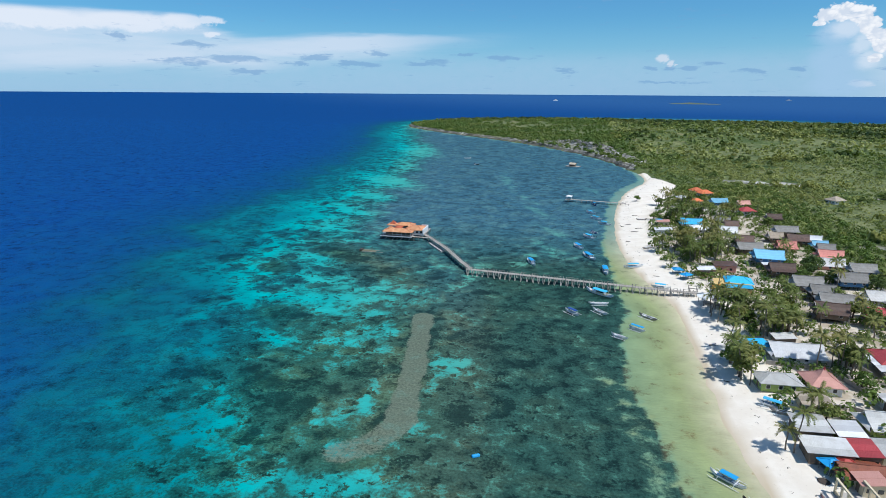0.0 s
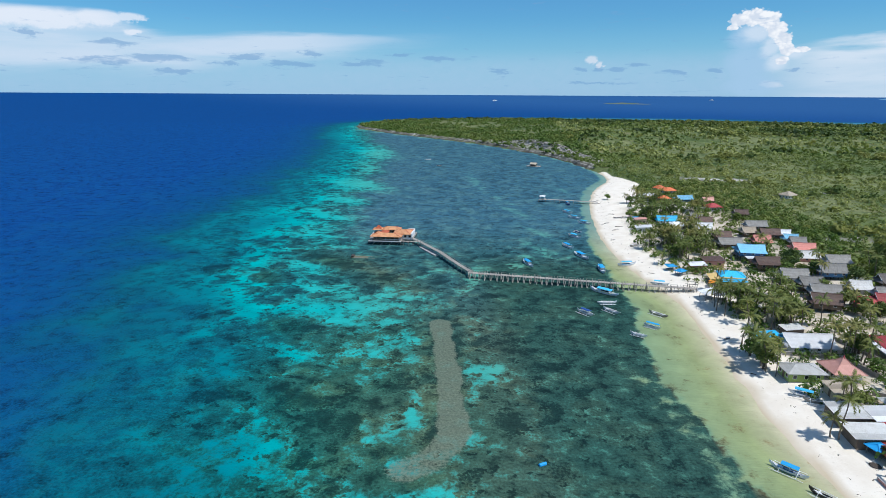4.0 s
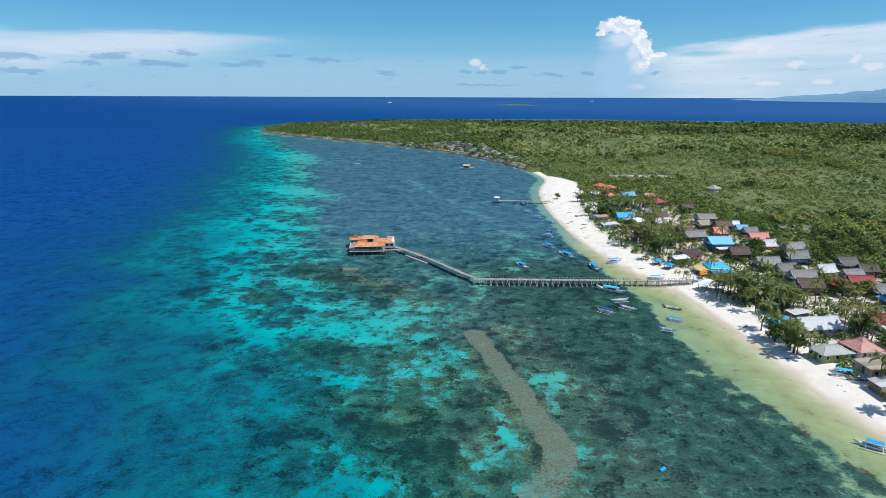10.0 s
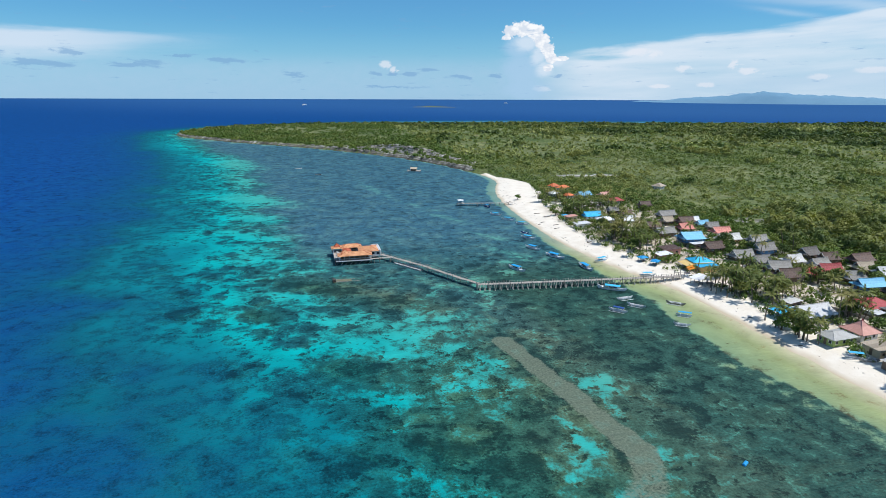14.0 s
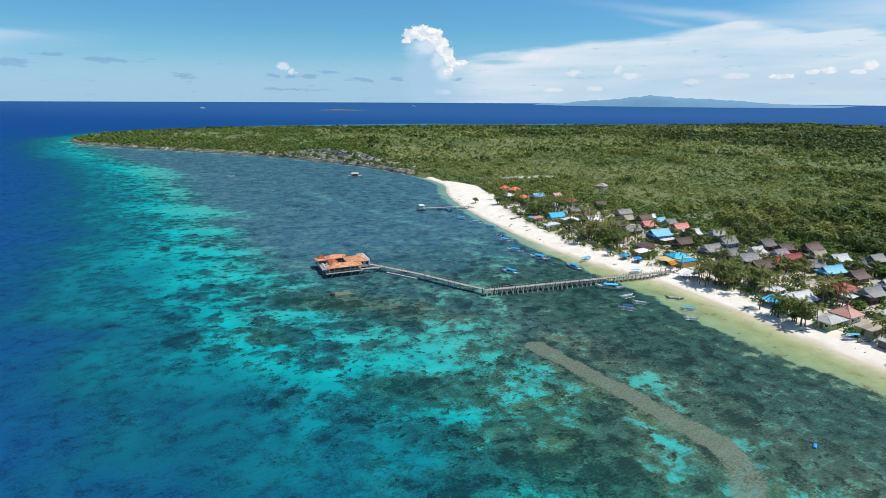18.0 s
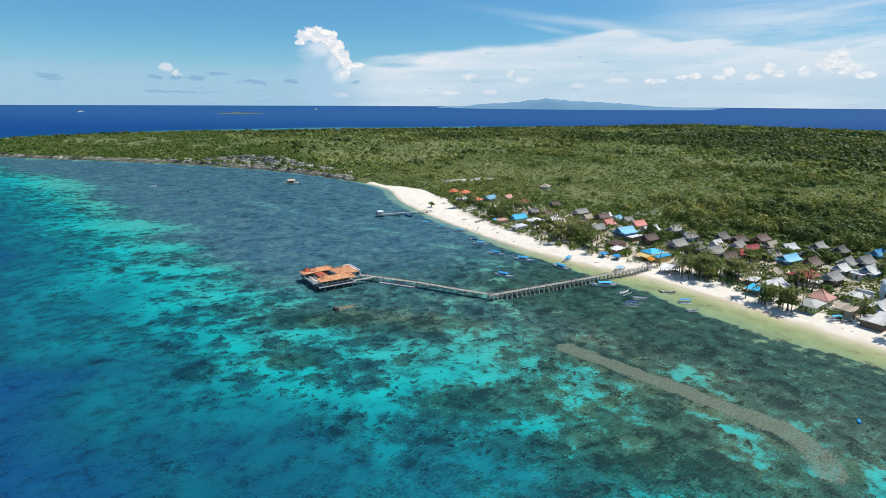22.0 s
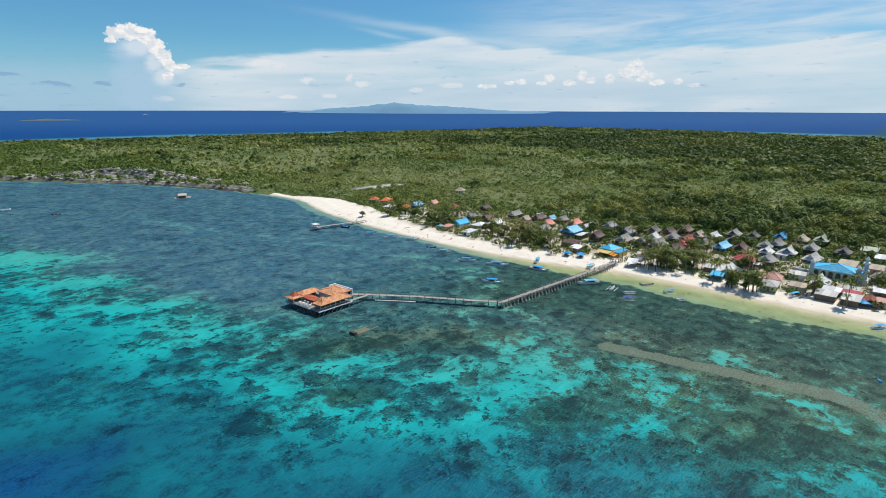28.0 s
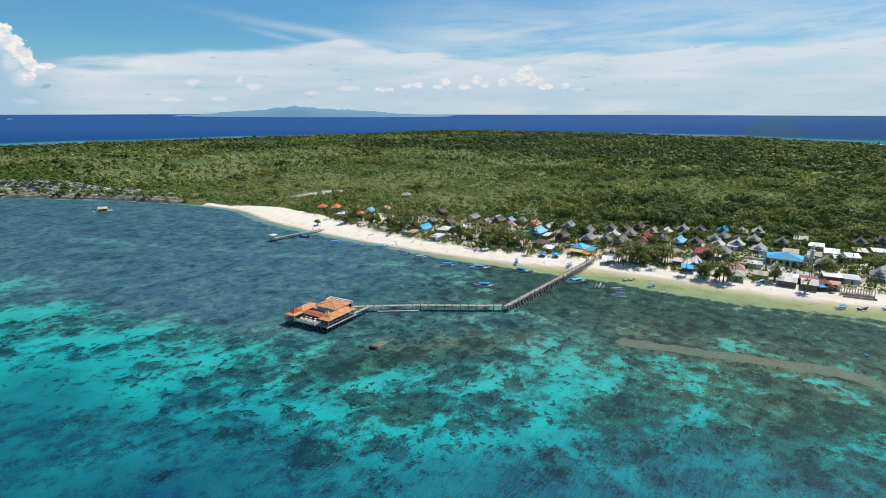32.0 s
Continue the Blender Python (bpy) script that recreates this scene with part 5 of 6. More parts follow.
# ---------------------------------------------------------------- jetties
def jetty(name, points, z, width, gap, label, rails=True, rakers=False, deep=-2.6, post_r=0.13):
    """Decking in bays on bents of posts, with cross braces and a rail, along a line of points."""
    start = Vector((*points[0], 0))
    base = thing(name, Matrix.Translation(start), label, "jetty")
    up = Vector((0, 0, 1))
    for a, b in zip(points, points[1:]):
        a, b = Vector((*a, z)) - start, Vector((*b, z)) - start
        run = (b - a).length
        n = max(1, round(run / gap))
        d, side = (b - a) / run, (b - a).cross(up).normalized()
        turn = math.degrees(math.atan2(d.y, d.x))
        for i in range(n):
            p, q = a + (b - a) * (i / n), a + (b - a) * ((i + 1) / n)
            mid, dz = (p + q) / 2, 0.03 * math.sin(i * 2.3)
            m = Matrix.Translation(mid + up * (dz - 0.06)) @ pose(0, 0, 0, 0.6 * math.sin(i * 1.7), 0, turn) @ Matrix.Diagonal((run / n * 1.004, width, 0.12, 1))
            part("deck_bay", unit_box("deck_bay", DECK), DECK, base, "", m)
            for sgn in (-1, 1):
                if rakers and i % 2:
                    continue
                foot = p + side * sgn * (width / 2 - 0.12)
                lean = 0.12 * math.sin(i * 3.1 + sgn)
                part("post", beam(foot + up * (deep - z) + d * lean, foot + up * (0.75 if rails else 0.1), post_r if rakers else post_r * 0.75, 6), TIMBER, base)
                if rails:
                    c = p + side * sgn * (width / 2 - 0.12) + up * (0.7 + dz)
                    e = q + side * sgn * (width / 2 - 0.12) + up * (0.7 - dz)
                    part("rail", beam(c, e, 0.04, 5), TIMBER, base)
            part("cross_beam", beam(p - side * (width / 2 + 0.25) - up * 0.2, p + side * (width / 2 + 0.25) - up * 0.2, 0.1, 5), TIMBER, base)
            if not rakers:
                part("brace", beam(p - side * width * 0.5 + up * (0.3 - z), p + side * width * 0.45 - up * 0.3, 0.07, 5), TIMBER, base)
            if rakers:
                for sgn, p in ((-1, p), (1, p), (-1, mid), (1, mid)):
                    part("raking_strut", beam(p + side * sgn * (width * 0.5 + 2.0) + up * (deep - z) + d * ((1.1 if p is not mid else -0.7) + 0.7 * math.sin(i * 5.3 + sgn)), p + side * sgn * (width / 2 - 0.1) + up * (0.55 + 0.3 * math.sin(i * 2.7)), 0.11, 5), BAMBOO, base)
    return base


jetty("jetty", [(9.5, 213.2), (53, 208.2), (99, 203.2)], 2.3, 2.1, 2.3, "long grey weathered timber jetty on raking posts", True, True)
jetty("walkway", [(10.5, 215.0), (5, 224), (-6, 244), (-18.5, 262.5), (-23.5, 268.8)], 2.2, 1.9, 3.2, "bleached timber walkway on posts out to the floating restaurant", True)
jetty("side_walkway", [(-18.8, 260.9), (-29.0, 261.4)], 2.2, 1.5, 2.4, "short bleached timber walkway to the restaurant deck", False)
jetty("small_jetty", [(52, 391), (91, 384)], 1.7, 2.2, 3.2, "small timber jetty ending in a square platform", False)
pf = jetty("landing_platform", [(50.5, 390.9), (55.5, 390.2)], 1.75, 5.0, 2.5, "square timber landing platform at the end of the small jetty", False)
stage = thing("landing_shelter", pose(53, 390.5, 1.75, 0, 0, -8), "small white roofed shelter on the landing platform", "shelter")
for gx in (-1.5, 1.5):
    for gy in (-1.5, 1.5):
        slab("post", WHITE_PAINT, stage, gx - 0.08, gx + 0.08, gy - 0.08, gy + 0.08, 0, 2.2)
hip_roof(stage, 0, 0, 4.2, 4.2, 2.2, 0.7, WHITE_PAINT, 0.4)
jetty_gate = thing("jetty_gate", pose(97.5, 203.6, 2.25, 0, 0, -6), "rough timber gate frame over the landward end of the jetty", "gate")
for gx, gy in ((-1.4, -1.5), (1.4, -1.5), (-1.4, 1.5), (1.4, 1.5)):
    slab("post", TIMBER, jetty_gate, gx - 0.09, gx + 0.09, gy - 0.09, gy + 0.09, -1.2, 2.3)
for gz in (1.1, 2.2):
    for gy in (-1.5, 1.5):
        slab("beam", TIMBER, jetty_gate, -1.6, 1.6, gy - 0.06, gy + 0.06, gz - 0.06, gz + 0.06)

pontoon = thing("pontoon", pose(-12, 250.8, 0, 0, 0, -56), "low pale floating pontoon beside the walkway", "pontoon")
part("float", boxes((-8.5, 8.5, -1.2, 1.2, -0.4, 0.55)), BAMBOO, pontoon)
for i in range(9):
    slab("edge_board", WHITE_PAINT, pontoon, -8.4 + i * 1.88, -6.65 + i * 1.88, -1.25, -1.05, 0.5, 0.64)
    slab("edge_board", WHITE_PAINT, pontoon, -8.4 + i * 1.88, -6.65 + i * 1.88, 1.05, 1.25, 0.5, 0.64)

wreck = thing("sunken_raft", pose(-41, 237.6, 0, 0, 2, 2), "half-sunken mossy timber raft with one broken end above water", "raft")
part("hull_floor", boxes((-6, 6, -1.5, 1.5, -0.5, 0.06)), material("mossy_wet_timber", (0.17, 0.165, 0.10), (0.09, 0.10, 0.06), 0.7, 0.6, 0.05), wreck)
part("broken_end", boxes((-6.3, -5.0, -1.4, 1.4, -0.4, 0.75)), DARK_TIMBER, wreck)
part("side_board", boxes((-5, 5.5, -1.55, -1.4, -0.3, 0.22), (-5, 3.5, 1.4, 1.55, -0.3, 0.2)), TIMBER, wreck)


# ---------------------------------------------------------------- restaurant on stilts
def restaurant():
    base = thing("stilt_restaurant", pose(-33.7, 270.2, 0) @ Matrix.Scale(0.89, 4), "stilt restaurant over the reef with orange tiled roofs", "restaurant")
    D = 2.5

    def deck(x0, x1, y0, y1):
        slab("deck", DECK, base, x0, x1, y0, y1, D - 0.25, D)
        slab("deck_edge", WHITE_PAINT, base, x0 - 0.06, x1 + 0.06, y0 - 0.12, y0, D - 0.4, D + 0.02)

    # decks round the open court
    deck(-12, 7, -11.5, -5)
    deck(-12.5, -3, -5, 6)
    deck(-13, 13, 6, 12)
    deck(1, 13, -5, 6)
    rnd = random.Random(5)
    for i in range(9):
        for j in range(8):
            x, y = -12 + i * 3.1, -11 + j * 3.2
            if (x > 7.5 and y < -5) or (-2.5 < x < 0.8 and -4.5 < y < 5.5):
                continue
            part("stilt", beam((x + rnd.uniform(-0.2, 0.2), y, -2.6), (x, y, D - 0.2), 0.14, 6), DARK_TIMBER, base)
    for i in range(8):
        part("brace", beam((-12 + i * 2.4, -11.2, 0.2), (-10 + i * 2.4, -11.2, D - 0.3), 0.09, 5), WHITE_PAINT if i % 2 else TIMBER, base)
        part("brace", beam((-12.3, -10 + i * 2.6, 0.2), (-12.3, -8 + i * 2.6, D - 0.3), 0.09, 5), TIMBER, base)

    def block(x0, x1, y0, y1, eave, wall, open_sides=False):
        if open_sides:
            for x in np.linspace(x0 + 0.3, x1 - 0.3, max(2, int((x1 - x0) / 2.6) + 1)):
                for y in (y0 + 0.3, y1 - 0.3):
                    slab("column", WHITE_PAINT, base, x - 0.1, x + 0.1, y - 0.1, y + 0.1, D, eave)
            for y in (y0 + 0.25, y1 - 0.25):
                slab("balustrade", WHITE_PAINT, base, x0 + 0.2, x1 - 0.2, y - 0.05, y + 0.05, D + 0.75, D + 0.9)
            slab("inner_wall", WALL["wood"], base, x0 + 1.2, x1 - 1.2, (y0 + y1) / 2 - 0.1, (y0 + y1) / 2 + 0.1, D, eave - 0.3)
        else:
            slab("wall", wall, base, x0, x1, y0, y1, D, eave)
            n = max(2, int((x1 - x0) / 2.4))
            for i in range(n):
                x = x0 + (i + 0.5) * (x1 - x0) / n
                for y in (y0, y1):
                    slab("window_pane", DARK_GLASS, base, x - 0.7, x + 0.7, y - 0.04, y + 0.04, D + 0.7, D + 2.0)

    cap = TILE_RED
    block(-10.5, 6.3, -11, -6.2, 5.2, WALL["wood"], True)                       # seaward dining room
    hip_roof(base, -1.9, -8.6, 18.2, 6.2, 5.0, 1.7, TILE, 9.0, "tiled_slope", cap=cap)
    hip_roof(base, -6.8, -7.6, 4.2, 4.2, 5.9, 1.6, TILE, 0.1, "tiled_peak", cap=cap)
    block(1.8, 12.3, -4.6, 6.4, 5.2, WALL["white"])                             # main hall
    hip_roof(base, 6.2, 0.9, 11.0, 12.4, 5.1, 1.6, TILE, 2.4, "tiled_slope", cap=cap)
    slab("parapet", WHITE_PAINT, base, 12.0, 12.5, -5.4, 7.0, 3.2, 5.7)
    slab("parapet", WHITE_PAINT, base, 8.5, 12.5, 6.9, 7.3, 4.6, 5.8)
    block(-7.5, 3.2, 6.6, 11.6, 4.9, WALL["wood"], True)                        # rear wing
    hip_roof(base, -2.2, 9.1, 11.6, 6.2, 4.8, 1.5, TILE, 5.0, "tiled_slope", cap=cap)
    block(-7.2, -3.2, -5.4, 6.2, 4.2, WALL["wood"], True)                       # link between the wings
    part("tiled_link", prism(bmesh.new(), [(-7.6, 4.2), (-5.2, 4.9), (-2.8, 4.2), (-2.8, 4.08), (-5.2, 4.78), (-7.6, 4.08)], 1, -5.6, 6.4), TILE_RED, base, "darker red tiled link roof")
    for x in (-12.3, -7.9):                                                      # corner pavilion
        for y in (6.4, 10.8):
            slab("column", WHITE_PAINT, base, x - 0.12, x + 0.12, y - 0.12, y + 0.12, D, 4.9)
    hip_roof(base, -10.1, 8.6, 6.6, 6.4, 4.7, 1.0, TILE, 0.1, "tiled_slope", cap=cap)
    hip_roof(base, -10.1, 8.6, 3.4, 3.4, 5.2, 1.9, TILE_RED, 0.1, "tiled_peak", cap=cap)
    # open terrace with tables
    for i in range(4):
        slab("balustrade", WHITE_PAINT, base, -12.5, -12.38, -5 + i * 2.7, -2.6 + i * 2.7, D + 0.1, D + 0.95)
    return base


restaurant()
table = thing("terrace_table", pose(-42.7, 267.5, 2.225), "white plastic terrace table on the restaurant deck", "table", "terrace tables")
slab("tabletop", WHITE_PAINT, table, -0.45, 0.45, -0.45, 0.45, 0.7, 0.76)
for tx in (-0.36, 0.36):
    for ty in (-0.36, 0.36):
        slab("leg", WHITE_PAINT, table, tx - 0.03, tx + 0.03, ty - 0.03, ty + 0.03, 0, 0.7)
for tx, ty in ((-45.4, 268.3), (-45.0, 270.8), (-45.3, 273.2), (-43.2, 267.2), (-43.4, 269.8), (-43.1, 272.2)):
    copy_thing(table, pose(-33.7 + (tx + 35) * 0.89, 270.2 + (ty - 269) * 0.89, 2.225, 0, 0, tx * 50 % 40))


def sea_hut(x, y, s, turn):
    base = thing("fishing_hut", pose(x, y, 0, 0, 0, turn), "wooden fishing hut on a raft of bamboo moored in the lagoon", "hut")
    part("raft", boxes((-7 * s, 7 * s, -4 * s, 4 * s, 0.1, 0.5)), TIMBER, base)
    for i in range(5):
        part("float", beam((-7.4 * s, (-3.6 + 1.8 * i) * s, 0), (7.4 * s, (-3.6 + 1.8 * i) * s, 0), 0.3, 8), DARK_TIMBER, base)
    slab("cabin", WALL["wood"], base, -3 * s, 2.5 * s, -2.2 * s, 2.2 * s, 0.5, 2.6)
    for sgn in (-1, 1):
        part("roof_slope", prism(bmesh.new(), [(0, 4.1), (sgn * 3.2 * s, 2.5), (sgn * 3.2 * s, 2.38), (0, 3.98)], 0, -3.8 * s, 3.4 * s), ROOF["tan"], base)
    for sx in (-6.5, 6.5):
        for sy in (-3.6, 3.6):
            part("post", beam((sx * s, sy * s, -0.4), (sx * s, sy * s, 2.0), 0.09, 5), TIMBER, base)


sea_hut(58, 589, 1.0, -20)


# ---------------------------------------------------------------- boats
def hull_mesh(L, B, H, mat, sheer=0.5):
    """A slim hull: pointed, upswept ends, round bilge, open inside."""
    bm = bmesh.new()
    n, rings = 13, []
    for i in range(n):
        u = i / (n - 1) * 2 - 1
        half = B / 2 * (1 - abs(u) ** 2.4) + 0.02
        top = H * 0.55 + sheer * abs(u) ** 3 * (1.5 if u > 0 else 1.0)
        keel = -H * 0.45 + (H * 0.45 + top * 0.5) * abs(u) ** 5
        prof = [(-half, top), (-half * 0.9, (top + keel) * 0.5 - 0.02), (-half * 0.45, keel + 0.05), (0, keel), (half * 0.45, keel + 0.05), (half * 0.9, (top + keel) * 0.5 - 0.02), (half, top),
                (half * 0.82, top - 0.02), (half * 0.7, max(keel + 0.12, top - H * 0.5)), (-half * 0.7, max(keel + 0.12, top - H * 0.5)), (-half * 0.82, top - 0.02)]
        rings.append([bm.verts.new((u * L / 2, y, z)) for y, z in prof])
    k = len(rings[0])
    for a, b in zip(rings, rings[1:]):
        for j in range(k):
            bm.faces.new((a[j], b[j], b[(j + 1) % k], a[(j + 1) % k]))
    bm.faces.new(rings[0])
    bm.faces.new(rings[-1][::-1])
    return to_mesh("hull", bm, mat)


def boat(L, m, hull, canopy, label, outrigger=True, cabin=False, stripe=None, cover=0.4):
    if outrigger:
        L, m = L * 1.12, m @ Matrix.Translation((0, 0, 0.12))
    base = thing("boat", m, label, "boat", "moored boats")
    B, H = L * (0.14 if outrigger else 0.19), 0.75 if outrigger else 1.15
    part("hull", hull_mesh(L, B, H, hull, 0.45 if outrigger else 0.7), hull, base)
    part("gunwale", prism(bmesh.new(), [(-B * 0.47, H * 0.55), (-B * 0.40, H * 0.55), (-B * 0.40, H * 0.55 + 0.09), (-B * 0.47, H * 0.55 + 0.09)], 0, -L * 0.3, L * 0.28), stripe or WHITE_PAINT, base)
    part("gunwale", prism(bmesh.new(), [(B * 0.40, H * 0.55), (B * 0.47, H * 0.55), (B * 0.47, H * 0.55 + 0.09), (B * 0.40, H * 0.55 + 0.09)], 0, -L * 0.3, L * 0.28), stripe or WHITE_PAINT, base)
    slab("foredeck", WHITE_PAINT, base, L * 0.14, L * 0.37, -B * 0.30, B * 0.30, H * 0.5, H * 0.5 + 0.06)
    if canopy is not None:
        x0, x1 = -L * cover * 0.62, L * cover * 0.5
        hw = B * (0.75 if outrigger else 0.5)
        top = 1.5 if outrigger else 1.75
        arc = [(hw * math.sin(a), top + 0.22 * math.cos(a) * (1.0 if outrigger else 1.2)) for a in np.linspace(-1.45, 1.45, 7)]
        roof = part("canopy", prism(bmesh.new(), arc + [(u * 0.96, z - 0.05) for u, z in arc[::-1]], 0, x0, x1), canopy, base)
        for px in (x0 + 0.1, (x0 + x1) / 2, x1 - 0.1):
            for sy in (-1, 1):
                slab("canopy_post", WHITE_PAINT, roof, px - 0.03, px + 0.03, sy * B * 0.4 - 0.03, sy * B * 0.4 + 0.03, H * 0.4, top + 0.1)
    if cabin:
        cab = part("cabin", boxes((-L * 0.2, L * 0.12, -B * 0.36, B * 0.36, H * 0.3, 1.6)), WHITE_PAINT, base, "white painted cabin")
        for sy in (-1, 1):
            slab("cabin_window", DARK_GLASS, cab, -L * 0.17, L * 0.09, sy * B * 0.36 - 0.02, sy * B * 0.36 + 0.02, 0.95, 1.4)
    else:
        for i in range(3):
            slab("thwart", TIMBER, base, -L * 0.3 + i * L * 0.2, -L * 0.3 + i * L * 0.2 + 0.25, -B * 0.4, B * 0.4, H * 0.3, H * 0.3 + 0.05)
    if outrigger:
        reach = L * 0.24
        for ax in (L * 0.2, -L * 0.24):
            arm = bmesh.new()
            tube(arm, [(ax, -reach, 0.08), (ax, -reach * 0.55, H * 0.75), (ax, 0, H * 0.72), (ax, reach * 0.55, H * 0.75), (ax, reach, 0.08)], [0.05, 0.06, 0.07, 0.06, 0.05], 5)
            part("outrigger_arm", arm, WHITE_PAINT, base)
        for sy in (-1, 1):
            flt = bmesh.new()
            tube(flt, [(-L * 0.42, sy * reach, 0.02), (-L * 0.1, sy * reach, 0.06), (L * 0.32, sy * reach, 0.06), (L * 0.44, sy * reach, 0.2)], [0.05, 0.1, 0.1, 0.04], 6)
            part("float", flt, WHITE_PAINT, base)
    return base


LAUNCH = "white tour boat with a bright blue canopy moored off the beach"
CANOE = "white outrigger canoe moored in the shallows"
for bx, by, bl, turn in ((63, 288, 9, -48), (57, 267, 10, -62), (61.5, 250.5, 12, -64), (67.5, 230, 12, -86), (35.5, 235, 10.5, -66), (69, 336, 9, -41), (73, 322, 9, -34)):
    boat(bl, pose(bx, by, 0.1, 0, 0, turn), WHITE_PAINT, TARP if bl > 9.5 else TARP_PALE, LAUNCH, False, bl > 10, NAVY, 0.42)
boat(12, pose(63.5, 200.4, 0.1, 0, 0, 143), WHITE_PAINT, TARP_PALE, "white and yellow tour boat with a blue canopy", False, True, YELLOW, 0.45)
boat(9.0, pose(80, 238, ground_z(80, 238) + 0.35, 0, 0, 17), WHITE_PAINT, TARP_PALE, "blue-canopied tour boat drawn up on the beach", False, False, TARP, 0.5)
boat(6.5, pose(87.5, 211.5, ground_z(87.5, 211.5) + 0.3, 0, 0, -10), WHITE_PAINT, TARP_PALE, "small blue-canopied boat beached behind the jetty", True, False, None, 0.5)
boat(5.0, pose(66, 300, 0.1, 0, 0, -60), NAVY, None, "small dark open boat moored off the beach", True)
boat(6.4, pose(62.5, 189, 0.1, 0, 0, 5), WHITE_PAINT, None, CANOE, True)
boat(6.2, pose(62.5, 181, 0.1, 0, 0, 132), WHITE_PAINT, None, CANOE, True)
boat(6.2, pose(53, 178, 0.1, 0, 0, 134), WHITE_PAINT, NAVY, "outrigger canoe with a navy blue canopy moored over the sea grass", True, False, None, 0.5)
boat(6.4, pose(78.5, 179.5, 0.1, 0, 0, 138), TIMBER, None, "grey wooden outrigger canoe in the shallows", True)
boat(5.0, pose(73.5, 168, 0.1, 0, 0, 146), WHITE_PAINT, TARP, "small outrigger boat with a blue canopy in the green shallows", True, False, None, 0.7)
boat(5.0, pose(67.5, 161, 0.1, 0, 0, 150), WHITE_PAINT, None, CANOE, True)
boat(6.6, pose(82.5, 95, 0.1, 0, 0, 140), WHITE_PAINT, TARP, "white outrigger canoe with a blue canopy in the shallows", True, False, NAVY, 0.4)
boat(5.6, pose(86, 87.5, 0.15, 0, 0, 136), DARK_TIMBER, None, "dark wooden outrigger canoe by the waterline", True)
boat(5.4, pose(91, 78, 0.15, 0, 0, 120), WHITE_PAINT, TARP_PALE, CANOE, True, False, None, 0.5)
boat(7.0, pose(70, 381, 0.1, 0, 0, -70), NAVY, TARP, "navy blue boat tied beside the small jetty", False, False, None, 0.4)
boat(8.5, pose(66.5, 352, 0.1, 0, 0, -50), WHITE_PAINT, TARP_PALE, LAUNCH, False, False, TARP, 0.5)

# beached canoes, far fishing boats, a float
for bx, by, turn in ((95, 333, 15), (90, 268, 35)):
    boat(6.0, pose(bx, by, ground_z(bx, by) + 0.25, 0, 0, turn), TIMBER, None, "weathered wooden outrigger canoe drawn up on the beach", True)
boat(7.0, pose(-61, 633, 0.1, 0, 0, 10), WHITE_PAINT, None, "small fishing boat far out in the lagoon", True)
boat(6.0, pose(-42, 579, 0.1, 0, 0, -30), DARK_TIMBER, None, "dark fishing canoe far out in the lagoon", True)
buoy = thing("plastic_float", pose(32, 92, 0, 0, 0, 30), "bright blue plastic float on the water over sea grass", "float")
part("drum", tube(bmesh.new(), [(-0.9, 0, 0.1), (-0.75, 0, 0.1), (0.75, 0, 0.1), (0.9, 0, 0.1)], [0.3, 0.42, 0.42, 0.3], 10), TARP, buoy)


def ship(az, dist, length, label):
    """A passenger ferry at that bearing, far out."""
    a = radians(az)
    x, y = -100 - math.sin(a) * dist, 30 + math.cos(a) * dist
    z = (max(math.hypot(x, y), 2500) - 2500) ** 2 / 2400 ** 2 * 52
    base = thing("ferry", pose(x, y, z, 0, 0, az + 10), label, "ship", "ships offshore")
    L = length
    part("hull", prism(bmesh.new(), [(-L / 2, L * 0.09), (L / 2 + L * 0.05, L * 0.11), (L / 2 - L * 0.04, -1), (-L / 2 + 1, -1)], 1, -L * 0.09, L * 0.09), WHITE_PAINT, base)
    part("deckhouse", boxes((-L * 0.38, L * 0.28, -L * 0.08, L * 0.08, L * 0.09, L * 0.19), (-L * 0.2, L * 0.2, -L * 0.07, L * 0.07, L * 0.19, L * 0.26)), WHITE_PAINT, base)
    part("funnel", boxes((-L * 0.2, -L * 0.12, -L * 0.025, L * 0.025, L * 0.26, L * 0.34)), NAVY, base, "navy blue funnel")


ship(-1.2, 3900, 30, "white passenger ferry far out near the horizon")
ship(-21.0, 4300, 30, "white passenger ferry far out near the horizon")


# driftwood and litter on the sand
def log(x, y, L, turn, mat=TIMBER):
    base = thing("driftwood_log", pose(x, y, ground_z(x, y) + 0.08, 0, 0, turn), "bleached driftwood log lying on the beach sand", "driftwood", "driftwood")
    part("stem", tube(bmesh.new(), [(-L / 2, 0, 0), (-L * 0.1, 0.12, 0.05), (L / 2, -0.05, 0)], [0.17, 0.15, 0.07], 7), mat, base)
    part("branch", beam((L * 0.1, 0.05, 0.05), (L * 0.25, 0.7, 0.35), 0.05, 5), mat, base)


log(83.6, 160, 3.2, 40, DARK_TIMBER)
for lx, ly, ll, lt in ((88, 303, 5, 20), (91, 311, 4.4, 12), (86.5, 321, 5, 30), (93, 345, 4, -10)):
    log(lx, ly, ll, lt, DARK_TIMBER)
pick = random.Random(77)
for i in range(10):
    ly = pick.uniform(85, 470)
    for off in np.arange(60, 140, 0.5):
        if float(inland(off, ly)) > pick.uniform(3, 9):
            log(off, ly, pick.uniform(1.2, 3.4), pick.uniform(0, 180), pick.choice((TIMBER, DARK_TIMBER)))
            break

